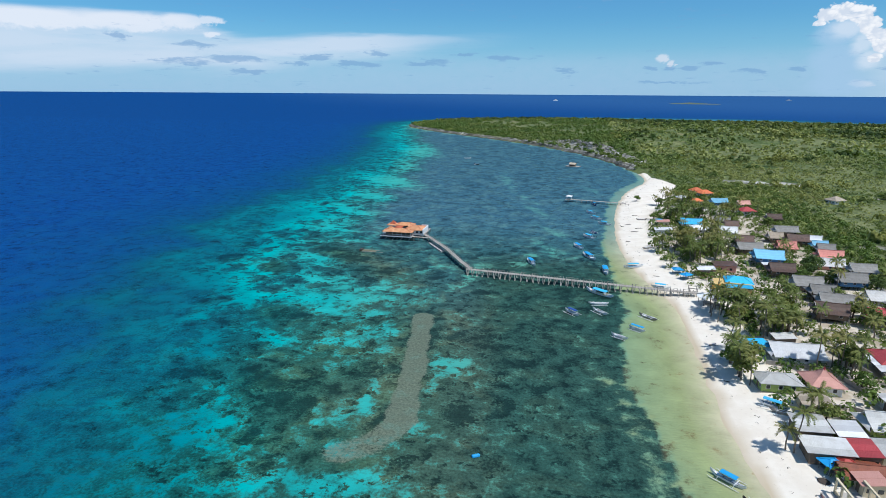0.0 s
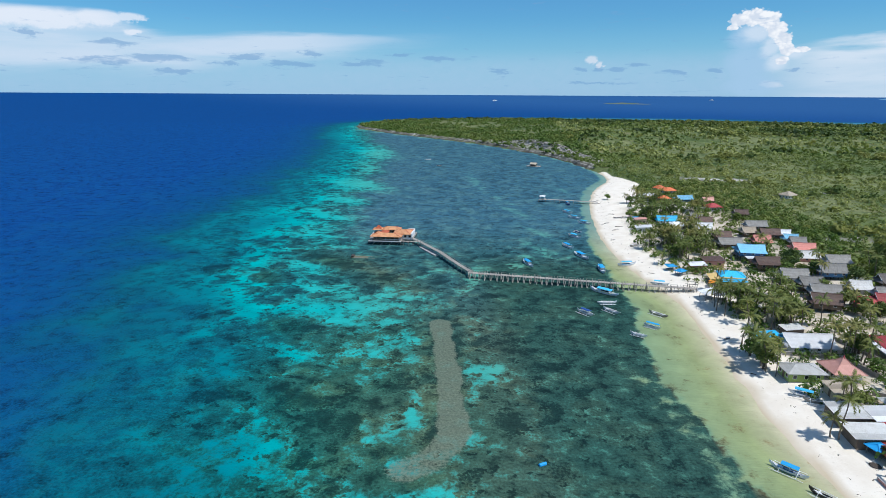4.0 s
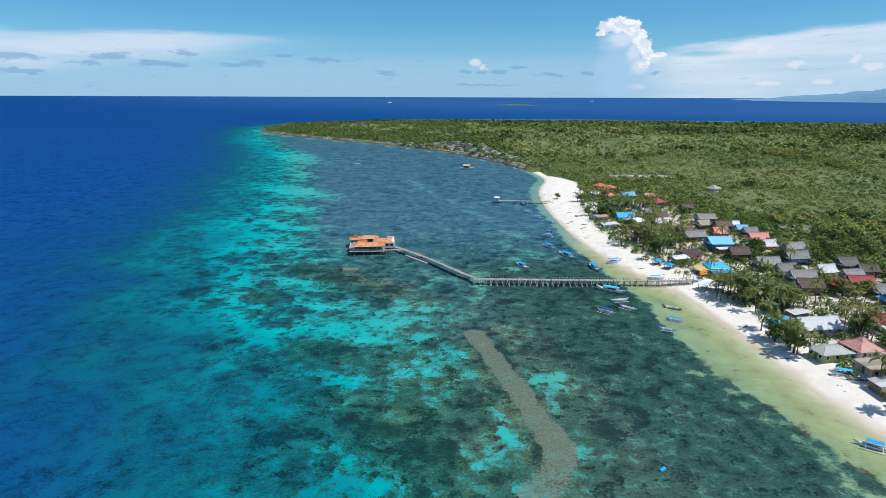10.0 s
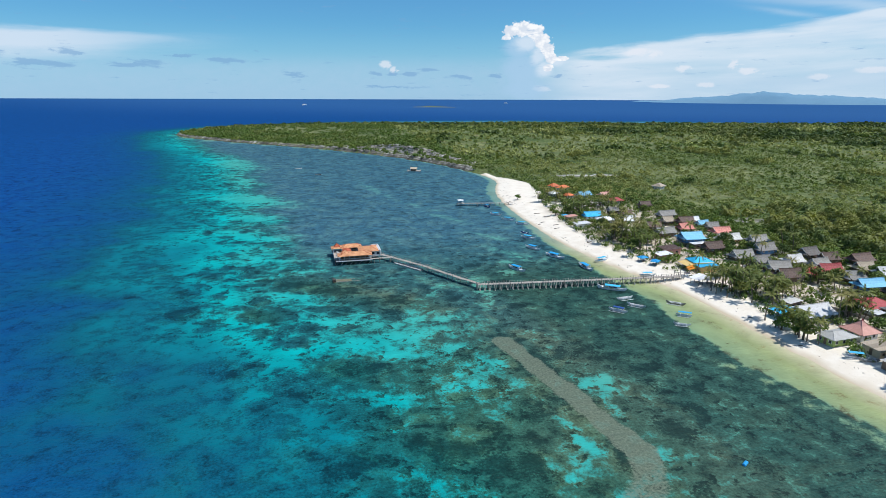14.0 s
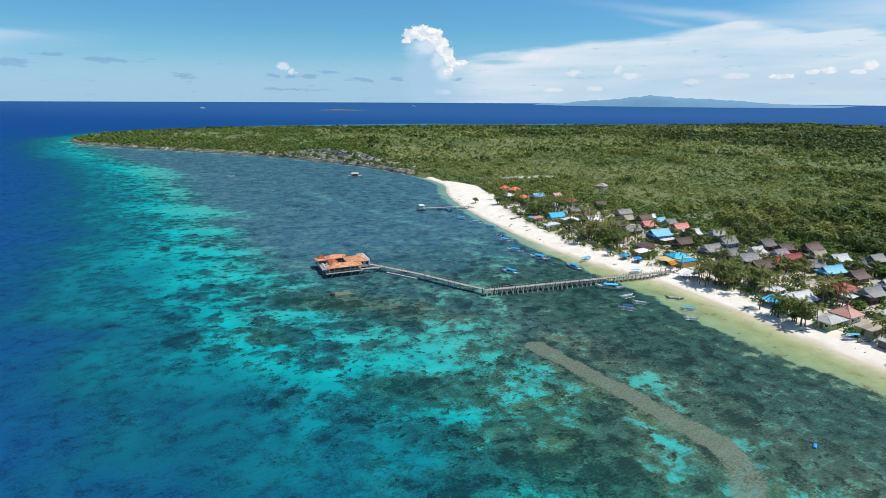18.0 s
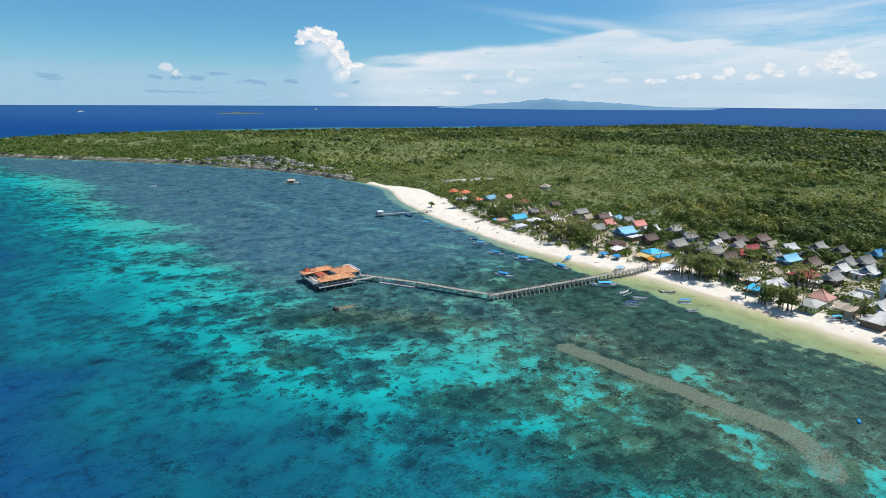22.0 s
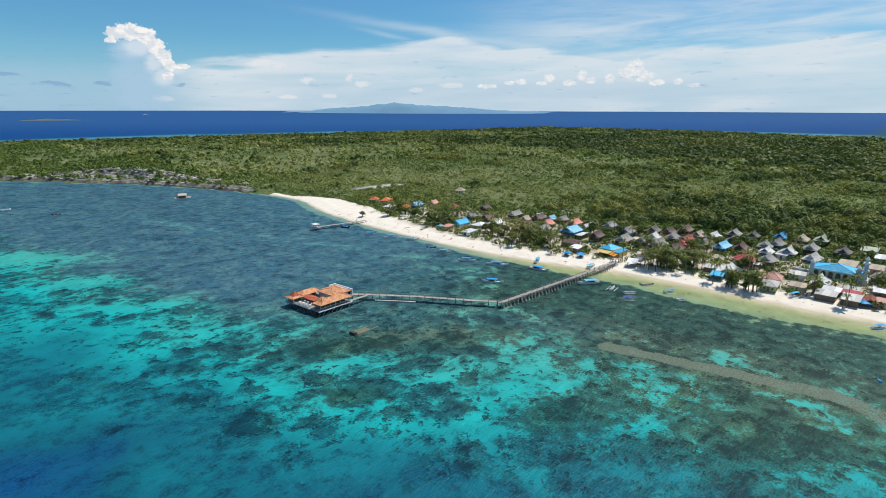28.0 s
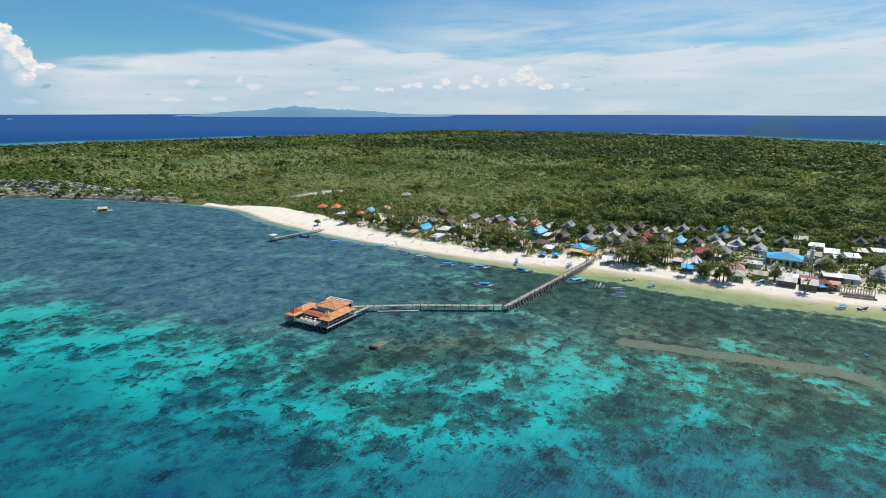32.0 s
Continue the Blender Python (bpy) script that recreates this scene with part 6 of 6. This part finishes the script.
boat(6.4, pose(100, 124.5, ground_z(100, 124.5) + 0.3, 0, 0, -30), WHITE_PAINT, TARP_PALE, "outrigger boat with a blue cover pulled up on the sand", True, False, NAVY, 0.5)
boat(5.6, pose(101.5, 121.5, ground_z(101.5, 121.5) + 0.3, 0, 0, -20), TIMBER, None, "grey wooden outrigger canoe pulled up on the sand", True)
net = thing("fishing_net", pose(100.6, 97.3, ground_z(100.6, 97.3) + 0.05), "round heap of dark fishing net spread on the sand", "net")
heap = bmesh.new()
tube(heap, [(0, 0, -0.05), (0, 0, 0.08), (0, 0, 0.16)], [1.15, 1.0, 0.4], 16)
part("heap", heap, DARK_TIMBER, net)


def compound_wall(x0, y0, x1, y1, h, mat, label):
    base = thing("compound_wall", pose(x0, y0, ground_z(x0, y0), 0, 0, math.degrees(math.atan2(y1 - y0, x1 - x0))), label, "wall", "compound walls")
    L = math.hypot(x1 - x0, y1 - y0)
    n = max(2, int(L / 2.5))
    for i in range(n):
        slab("panel", mat, base, i * L / n, (i + 1) * L / n - 0.02, -0.08, 0.08, -0.4, h - 0.12)
        slab("pier", CONCRETE, base, i * L / n - 0.15, i * L / n + 0.15, -0.16, 0.16, -0.4, h)
    slab("coping", CONCRETE, base, 0, L, -0.12, 0.12, h - 0.12, h - 0.04)


for row in ((107, 127.8, 117, 126.5), (117.5, 126.5, 121.5, 124.5), (107.2, 130, 108, 121.5), (121, 147.5, 126, 131), (106, 148.5, 121, 147.2), (126.5, 160, 131, 146), (112, 108.5, 121, 107.8)):
    compound_wall(*row, 1.3, CONCRETE, "low weathered concrete wall round a house plot")
compound_wall(98.5, 93, 99.5, 81, 0.7, WALL["pink"], "low pinkish retaining wall at the top of the beach")
ruin = thing("unfinished_colonnade", pose(103.8, 88, ground_z(103.8, 88), 0, 0, 4), "unfinished cream pavilion with a row of bare columns", "pavilion")
for i in range(7):
    for cx in (-2.4, 2.4):
        slab("column", WALL["cream"], ruin, cx - 0.16, cx + 0.16, -6 + i * 2 - 0.16, -6 + i * 2 + 0.16, -0.4, 3.1)
for cx in (-2.4, 2.4):
    slab("beam", WALL["cream"], ruin, cx - 0.2, cx + 0.2, -6.2, 6.2, 3.1, 3.4)
slab("floor_slab", CONCRETE, ruin, -2.8, 2.8, -6.4, 6.4, -0.3, 0.15)
for i in range(6):
    slab("parapet", WALL["cream"], ruin, -2.5, -2.3, -5.8 + i * 2, -4.2 + i * 2, 0.15, 0.9)
FOOT.append((103.8, 88, 6.5))


# ---------------------------------------------------------------- plants
def leaf_quads(center, radius, squash, count, size, rng):
    """Leaf clumps as small tilted quads over the upper shell of each crown; arrays of n crowns give n * count quads."""
    n = len(center)
    d = rng.normal(size=(n, count, 3))
    d[..., 2] = np.abs(d[..., 2]) * 0.9 - 0.15
    d /= np.linalg.norm(d, axis=-1, keepdims=True)
    lobes = 1 + 0.22 * np.sin(d[..., 0] * 5 + center[:, None, 0]) * np.cos(d[..., 1] * 5 + center[:, None, 1])
    rad = radius[:, None] * (0.62 + 0.4 * rng.random((n, count)) ** 0.7) * lobes
    p = center[:, None] + d * rad[..., None] * np.stack([np.ones(n), np.ones(n), squash], -1)[:, None]
    nrm = d + 0.34 * rng.normal(size=d.shape) + np.array([0, 0, 0.25])
    nrm /= np.linalg.norm(nrm, axis=-1, keepdims=True)
    t = np.cross(nrm, rng.normal(size=d.shape))
    t /= np.linalg.norm(t, axis=-1, keepdims=True) + 1e-9
    b = np.cross(nrm, t)
    sz = (size[:, None] * (0.6 + 0.8 * rng.random((n, count))))[..., None]
    quad = np.stack([p - t * sz - b * sz * 0.3, p + t * sz * 0.2 - b * sz, p + t * sz + b * sz * 0.25, p - t * sz * 0.15 + b * sz], 2)
    return quad.reshape(-1, 3)


def leaf_mesh(name, co, mat):
    me = quads_mesh(name, co, np.arange(len(co)).reshape(-1, 4))
    me.materials.append(mat)
    return me


def free_of_houses(x, y, extra=0.0):
    ok = np.ones(len(x), bool)
    for fx, fy, fr in FOOT:
        ok &= (x - fx) ** 2 + (y - fy) ** 2 > (fr + extra) ** 2
    return ok


def scatter(x0, x1, y0, y1, gap, rng):
    gx, gy = np.meshgrid(np.arange(x0, x1, gap), np.arange(y0, y1, gap))
    x, y = gx.ravel() + rng.uniform(-1.1, 1.1, gx.size) * gap, gy.ravel() + rng.uniform(-1.1, 1.1, gx.size) * gap
    return x, y


def cover(x, y, s):
    """How thickly bushes grow: dense behind the village and along the cliff, open scrub beyond, none on sand and rock."""
    clumps = 0.5 + 0.55 * waves2(x, y, 150, 41) + 0.4 * waves2(x, y, 48, 42) + 0.3 * waves2(x, y, 20, 43)
    v = (0.28 + 0.66 * ease(clumps, 0.2, 1.1)) * (0.35 + 0.65 * ease(thicket(x, y), -0.8, 0.1)) + 0.35 * ease(thicket(x, y), 0.3, 0.8)
    belt = np.exp(-((s - 160) / 50) ** 2) * (1 - ease(y, 240, 290))
    v = v + 1.0 * belt + 0.6 * ease(y, 360, 400) * (1 - ease(s, 80, 140)) + 0.35 * ease(s, 450, 900)
    v = np.where(rock_zone(x, y, s) > 0.45, np.where((y > 560) & (s > 7), v * 0.55 + 0.1, v * 0.06), v)
    v = np.where(sand_zone(x, y, s) > 0.42, 0.0, v)
    return v


def stuff(name, label, category, x, y, s, r_lo, r_hi, count, size, squash, mat, rng, sink=0.25):
    r = (r_lo + (r_hi - r_lo) * rng.random(len(x)) ** 1.6) * (0.75 + 0.5 * rng.random(len(x)))
    z = height_from(x, y, s)
    c = np.stack([x, y, z + r * sink], -1)
    me = leaf_mesh(name, leaf_quads(c, r, np.full(len(x), squash), count, r * size, rng), mat)
    return tagged(new(name, me), label, category, kind="stuff")


rng = np.random.RandomState(17)
# near scrub and woods
x, y = scatter(96, 520, 20, 640, 4.3, rng)
s = inland(x, y)
keep = (s > 10) & (rng.random(len(x)) < cover(x, y, s)) & free_of_houses(x, y, 1.5)
x, y, s = x[keep], y[keep], s[keep]
tall = (np.exp(-((s - 160) / 55) ** 2) * (1 - ease(y, 240, 300)) * (s > 116)) > 0.3
deep_wood = (thicket(x, y) > 0.4) & (s > 116) & ~tall & (rng.random(len(x)) < 0.6)
stays = ~tall | (rng.random(len(x)) < 0.46)
x, y, s, tall, deep_wood = x[stays], y[stays], s[stays], tall[stays], deep_wood[stays]
stuff("thickets", "dark green thickets and trees on the flat behind the woods", "woodland", x[deep_wood], y[deep_wood], s[deep_wood], 1.8, 4.4, 70, 0.19, 0.95, FOREST, rng, 0.55)
low = ~tall & ~deep_wood
stuff("woodland", "dense dark green woodland behind the village", "woodland", x[tall], y[tall], s[tall], 2.4, 5.6, 240, 0.115, 0.95, FOREST, rng, 0.75)
stuff("scrub", "light green thorny scrub on the coastal flat", "scrub", x[low], y[low], s[low], 0.8, 2.7, 38, 0.21, 0.85, SCRUB, rng, 0.35)
# shrubs and weeds between the houses and behind the beach
x, y = scatter(92, 205, 62, 470, 3.4, rng)
s = inland(x, y)
back = np.interp(y, [60, 120, 165, 200, 215, 240, 280, 320, 370, 420, 470], [15, 13, 12, 16, 13, 13, 17, 20, 25, 34, 30])
thick = 0.8 + 0.4 * waves2(x, y, 22, 51) + 0.5 * ease(y, 225, 250) * (1 - ease(s, 30, 45)) + 0.3 * ease(s, 60, 90)
keep = (s > back) & (s < 130) & (rng.random(len(x)) < thick) & free_of_houses(x, y, -0.6)
stuff("village_shrubs", "low green shrubs and weeds between the village houses", "shrubs", x[keep], y[keep], s[keep], 0.8, 2.4, 50, 0.18, 0.95, LEAF, rng, 0.5)
# low tufts that break up the open ground
x, y = scatter(120, 520, 40, 640, 3.5, rng)
s = inland(x, y)
keep = (s > 50) & (sand_zone(x, y, s) < 0.45) & (rock_zone(x, y, s) < 0.5) & (rng.random(len(x)) < 0.8 + 0.3 * waves2(x, y, 30, 55)) & free_of_houses(x, y, 0.5)
stuff("grass_tufts", "tufts of yellow-green grass and low thorn bushes", "grass", x[keep], y[keep], s[keep], 0.5, 1.6, 9, 0.4, 0.8, SCRUB, rng, 0.25)
# darker trees dotted over the open scrub
x, y = scatter(120, 900, -150, 1250, 11.0, rng)
s = inland(x, y)
keep = (s > 40) & (sand_zone(x, y, s) < 0.4) & (rock_zone(x, y, s) < 0.4) & (rng.random(len(x)) < 0.10 + 0.45 * ease(thicket(x, y), 0.1, 0.7)) & free_of_houses(x, y, 1.0)
stuff("scattered_trees", "single dark green trees and thickets dotted over the open scrub", "trees", x[keep], y[keep], s[keep], 1.7, 4.0, 40, 0.24, 0.95, FOREST, rng, 0.6)
# scrub along the cliffs
x, y = scatter(-310, 130, 560, 1300, 5.6, rng)
s = inland(x, y)
keep = (s > 3) & (s < 330) & (rng.random(len(x)) < cover(x, y, s) + 0.35 * (s < 60) * (rock_zone(x, y, s) < 0.45) + 0.75 * (s < 11))
stuff("cliff_scrub", "dark green bushes along the low limestone cliff", "scrub", x[keep], y[keep], s[keep], 1.6, 3.6, 24, 0.31, 0.9, LEAF, rng, 0.35)
# the wide flat beyond
x, y = scatter(-300, 1850, -350, 1560, 6.2, rng)
s = inland(x, y)
done = ((x < 520) & (y > 20) & (y < 640)) | ((x < 130) & (y > 560) & (y < 1300) & (s < 330))
keep = (s > 8) & ~done & (rng.random(len(x)) < cover(x, y, s) + 0.1)
woods = (0.6 * thicket(x, y) + 0.25 * waves2(x, y, 50, 72) + 0.9 * ease(s, 420, 900) * ease(x - 0.3 * y, 100, 500) + 0.45 * ease(s, 500, 1000) + 0.25 * ease(-x, -250, 100)) > 0.42
w = keep & woods
stuff("far_woodland", "dark green woods and thickets on the far flat of the island", "woodland", x[w], y[w], s[w], 2.0, 4.6, 10, 0.5, 0.9, FAR_WOOD, rng, 0.45)
w = keep & ~woods
stuff("far_scrub", "wide flat of green scrub and low trees reaching the far shore", "scrub", x[w], y[w], s[w], 1.2, 3.6, 8, 0.52, 0.8, SCRUB, rng, 0.3)


# broken limestone along the sea cliff: rough blocks, dark at the foot, pale on the ledges
x, y = scatter(-300, 125, 545, 1200, 2.6, rng)
s = inland(x, y)
ledge = ((s > 3) & (s < 9) & (rng.random(len(x)) < 0.06 + 0.12 * (y > 640) * (y < 860))) | ((s > 13) & (s < 34) & (y > 585) & (y < 840) & (rng.random(len(x)) < 0.42 * rock_zone(x, y, s)))
x, y, s = x[ledge], y[ledge], s[ledge]
corner = np.array([(-1, -1, -1), (1, -1, -1), (1, 1, -1), (-1, 1, -1), (-0.8, -0.8, 1), (0.8, -0.8, 1), (0.8, 0.8, 1), (-0.8, 0.8, 1)], float)
half = np.stack([rng.uniform(0.7, 3.2, len(x)), rng.uniform(0.6, 1.7, len(x)), rng.uniform(0.25, 0.75, len(x))], -1)
co = corner[None] * half[:, None] + rng.normal(size=(len(x), 8, 3)) * 0.3
turn = rng.normal(2.4, 0.5, len(x))[:, None]
co = np.stack([co[..., 0] * np.cos(turn) - co[..., 1] * np.sin(turn), co[..., 0] * np.sin(turn) + co[..., 1] * np.cos(turn), co[..., 2]], -1)
co += np.stack([x, y, height_from(x, y, s) + 0.3], -1)[:, None]
faces = (np.arange(len(x)) * 8)[:, None, None] + np.array([(3, 2, 1, 0), (4, 5, 6, 7), (0, 1, 5, 4), (1, 2, 6, 5), (2, 3, 7, 6), (3, 0, 4, 7)])[None]
rocks = quads_mesh("cliff_rocks", co.reshape(-1, 3), faces.reshape(-1, 4))
rocks.materials.append(CLIFF)
tagged(new("cliff_rocks", rocks), "broken grey and pale limestone blocks along the low sea cliff", "rocks", kind="stuff")


# coconut palms
def frond_mesh(L, droop):
    """An arching midrib with hanging leaflets, a gap between each and the next."""
    bm = bmesh.new()

    def spine(u):
        return Vector((L * (u * 0.97 - 0.12 * u ** 3), 0, L * (0.52 * u - droop * u ** 2.0)))

    rib = [spine(i / 6) for i in range(7)]
    for a, b in zip(rib, rib[1:]):
        bm.faces.new([bm.verts.new(p) for p in (a + Vector((0, -0.05, 0)), b + Vector((0, -0.04, 0)), b + Vector((0, 0.04, 0)), a + Vector((0, 0.05, 0)))])
    n = 13
    for i in range(n):
        u = 0.1 + 0.88 * i / (n - 1)
        p, q = spine(u), spine(min(1.0, u + 0.07))
        half = 0.155 * L * math.sin(math.pi * min(1, 0.14 + u * 0.8)) ** 0.6
        for sgn in (-1, 1):
            tip = p + Vector((0.12 * L, sgn * half, -half * (0.28 + 0.25 * (i % 3 == 0))))
            bm.faces.new([bm.verts.new(v) for v in (p, q, tip + Vector((0.13, 0, 0)), tip)])
    return to_mesh("frond", bm, FROND)


FRONDS = [frond_mesh(3.3, 0.5), frond_mesh(3.3, 0.85), frond_mesh(2.8, 0.25)]


def palm(h, lean, seed):
    r = random.Random(seed)
    base = thing("coconut_palm", Matrix(), "tall coconut palm with a leaning grey trunk", "palm", "coconut palms")
    pts = [(lean * (i / 6) ** 1.6, 0.15 * math.sin(i), h * i / 6 - (0.4 if i == 0 else 0)) for i in range(7)]
    part("trunk", tube(bmesh.new(), pts, [0.24, 0.19, 0.17, 0.15, 0.14, 0.13, 0.12], 7), TRUNK, base)
    top = Vector(pts[-1])
    for i in range(14):
        me = FRONDS[0 if i < 7 else (1 if i < 12 else 2)]
        part("frond", me, FROND, base, "", Matrix.Translation(top) @ pose(0, 0, 0, r.uniform(-12, 12), (18 if i >= 7 else 0) - (50 if i >= 12 else 0) + r.uniform(-10, 10), i * 137.5 + r.uniform(-15, 15)))
    return base


def limb_tree(seed, h, r, mat, label):
    rr, rn = np.random.RandomState(seed), random.Random(seed)
    base = thing("tree", Matrix(), label, "tree", "village trees")
    part("trunk", tube(bmesh.new(), [(0, 0, -0.4), (0.1, 0.05, h * 0.25), (0.0, 0.15, h * 0.5)], [0.3, 0.22, 0.16], 7), BARK, base)
    cs, rs = [], []
    for i in range(6):
        a = i * 1.05 + rn.uniform(-0.3, 0.3)
        e = Vector((math.cos(a) * r * 0.55, math.sin(a) * r * 0.55, h * rn.uniform(0.3, 0.68)))
        part("limb", beam((0, 0.08, h * 0.36), e, 0.08, 5), BARK, base)
        cs.append(tuple(e))
        rs.append(r * rn.uniform(0.42, 0.62))
    cs.append((0, 0, h * 0.76))
    rs.append(r * 0.6)
    co = leaf_quads(np.array(cs), np.array(rs), np.full(len(cs), 0.8), 95, np.array(rs) * 0.17, rr)
    part("crown", leaf_mesh("crown", co, mat), mat, base)
    return base


PALMS = [palm(7.0, 0.8, 1), palm(8.6, 1.6, 2), palm(10.0, 0.6, 3), palm(6.0, -1.0, 4)]
TREES = [limb_tree(1, 4.6, 2.5, LEAF, "broad green shade tree among the houses"), limb_tree(2, 3.8, 2.2, LEAF, "round green beach tree on the sand"),
         limb_tree(3, 5.6, 2.7, FOREST, "tall dark green tree behind the houses")]
first = set()


def plant(kinds, x, y, rnd, lo=0.85, hi=1.2):
    ob = rnd.choice(kinds)
    k = rnd.uniform(lo, hi)
    m = pose(x, y, ground_z(x, y), 0, 0, rnd.uniform(0, 360)) @ Matrix.Diagonal((k, k, k, 1))
    if ob.name in first:
        copy_thing(ob, m)
    else:
        first.add(ob.name)
        ob.matrix_basis = m


rnd = random.Random(9)
# groves: x, y, half width, half depth, palms, trees
beach_groves = [(108, 183, 9, 13, 30, 3), (118, 172, 8, 7, 12, 2), (105, 258, 8, 20, 26, 5), (120, 270, 9, 20, 22, 4), (98, 150, 2, 4, 3, 2), (98, 140, 2, 4, 4, 2),
                                         (125, 145, 6, 6, 7, 3), (118, 338, 14, 14, 14, 3), (130, 352, 16, 14, 18, 4), (125, 388, 16, 20, 14, 6), (150, 350, 12, 20, 10, 4)]
village_groves = [(127, 196, 5, 8, 5, 3), (148, 180, 6, 30, 4, 6), (150, 235, 10, 20, 5, 8), (172, 225, 10, 40, 3, 10), (176, 158, 14, 30, 3, 9),
                                         (106, 120.5, 2.5, 2.5, 2, 1), (98, 107, 1.2, 1.5, 2, 0), (130, 100, 6, 12, 3, 4), (150, 82, 10, 10, 3, 5), (195, 110, 10, 30, 2, 7), (120, 296, 14, 10, 8, 5), (112, 330, 8, 8, 4, 3)]
for gx, gy, gw, gh, palms_n, trees_n in beach_groves + village_groves:
    for count, kinds, gap in ((palms_n, PALMS, 0.0), (trees_n, TREES, 0.6)):
        for _ in range(count):
            for _try in range(12):
                px, py = gx + rnd.gauss(0, 0.6) * gw, gy + rnd.gauss(0, 0.6) * gh
                if float(inland(px, py)) > 7 and bool(free_of_houses(np.array([px]), np.array([py]), gap - 1.0)[0]):
                    plant(kinds, px, py, rnd)
                    break


# weed, husks and twigs washed up along the tide line
x, y = scatter(74, 132, 62, 520, 1.5, rng)
s = inland(x, y)
tide = np.exp(-((s - 3.2 - 0.8 * waves2(x, y, 20, 61)) / 0.5) ** 2) + 0.8 * np.exp(-((s - 7.5 - 1.2 * waves2(x, y, 26, 62)) / 0.8) ** 2) + 0.12
keep = (s > 1.5) & (s < 26) & (rng.random(len(x)) < 0.24 * tide) & (sand_zone(x, y, s) > 0.6)
x, y, s = x[keep], y[keep], s[keep]
c = np.stack([x, y, height_from(x, y, s) + 0.02], -1)
flakes = leaf_mesh("beach_litter", leaf_quads(c, np.full(len(x), 0.35), np.full(len(x), 0.25), 5, np.full(len(x), 0.11), rng), DARK_TIMBER)
tagged(new("beach_litter", flakes), "brown sea weed, husks and twigs along the tide line", "litter", kind="stuff")
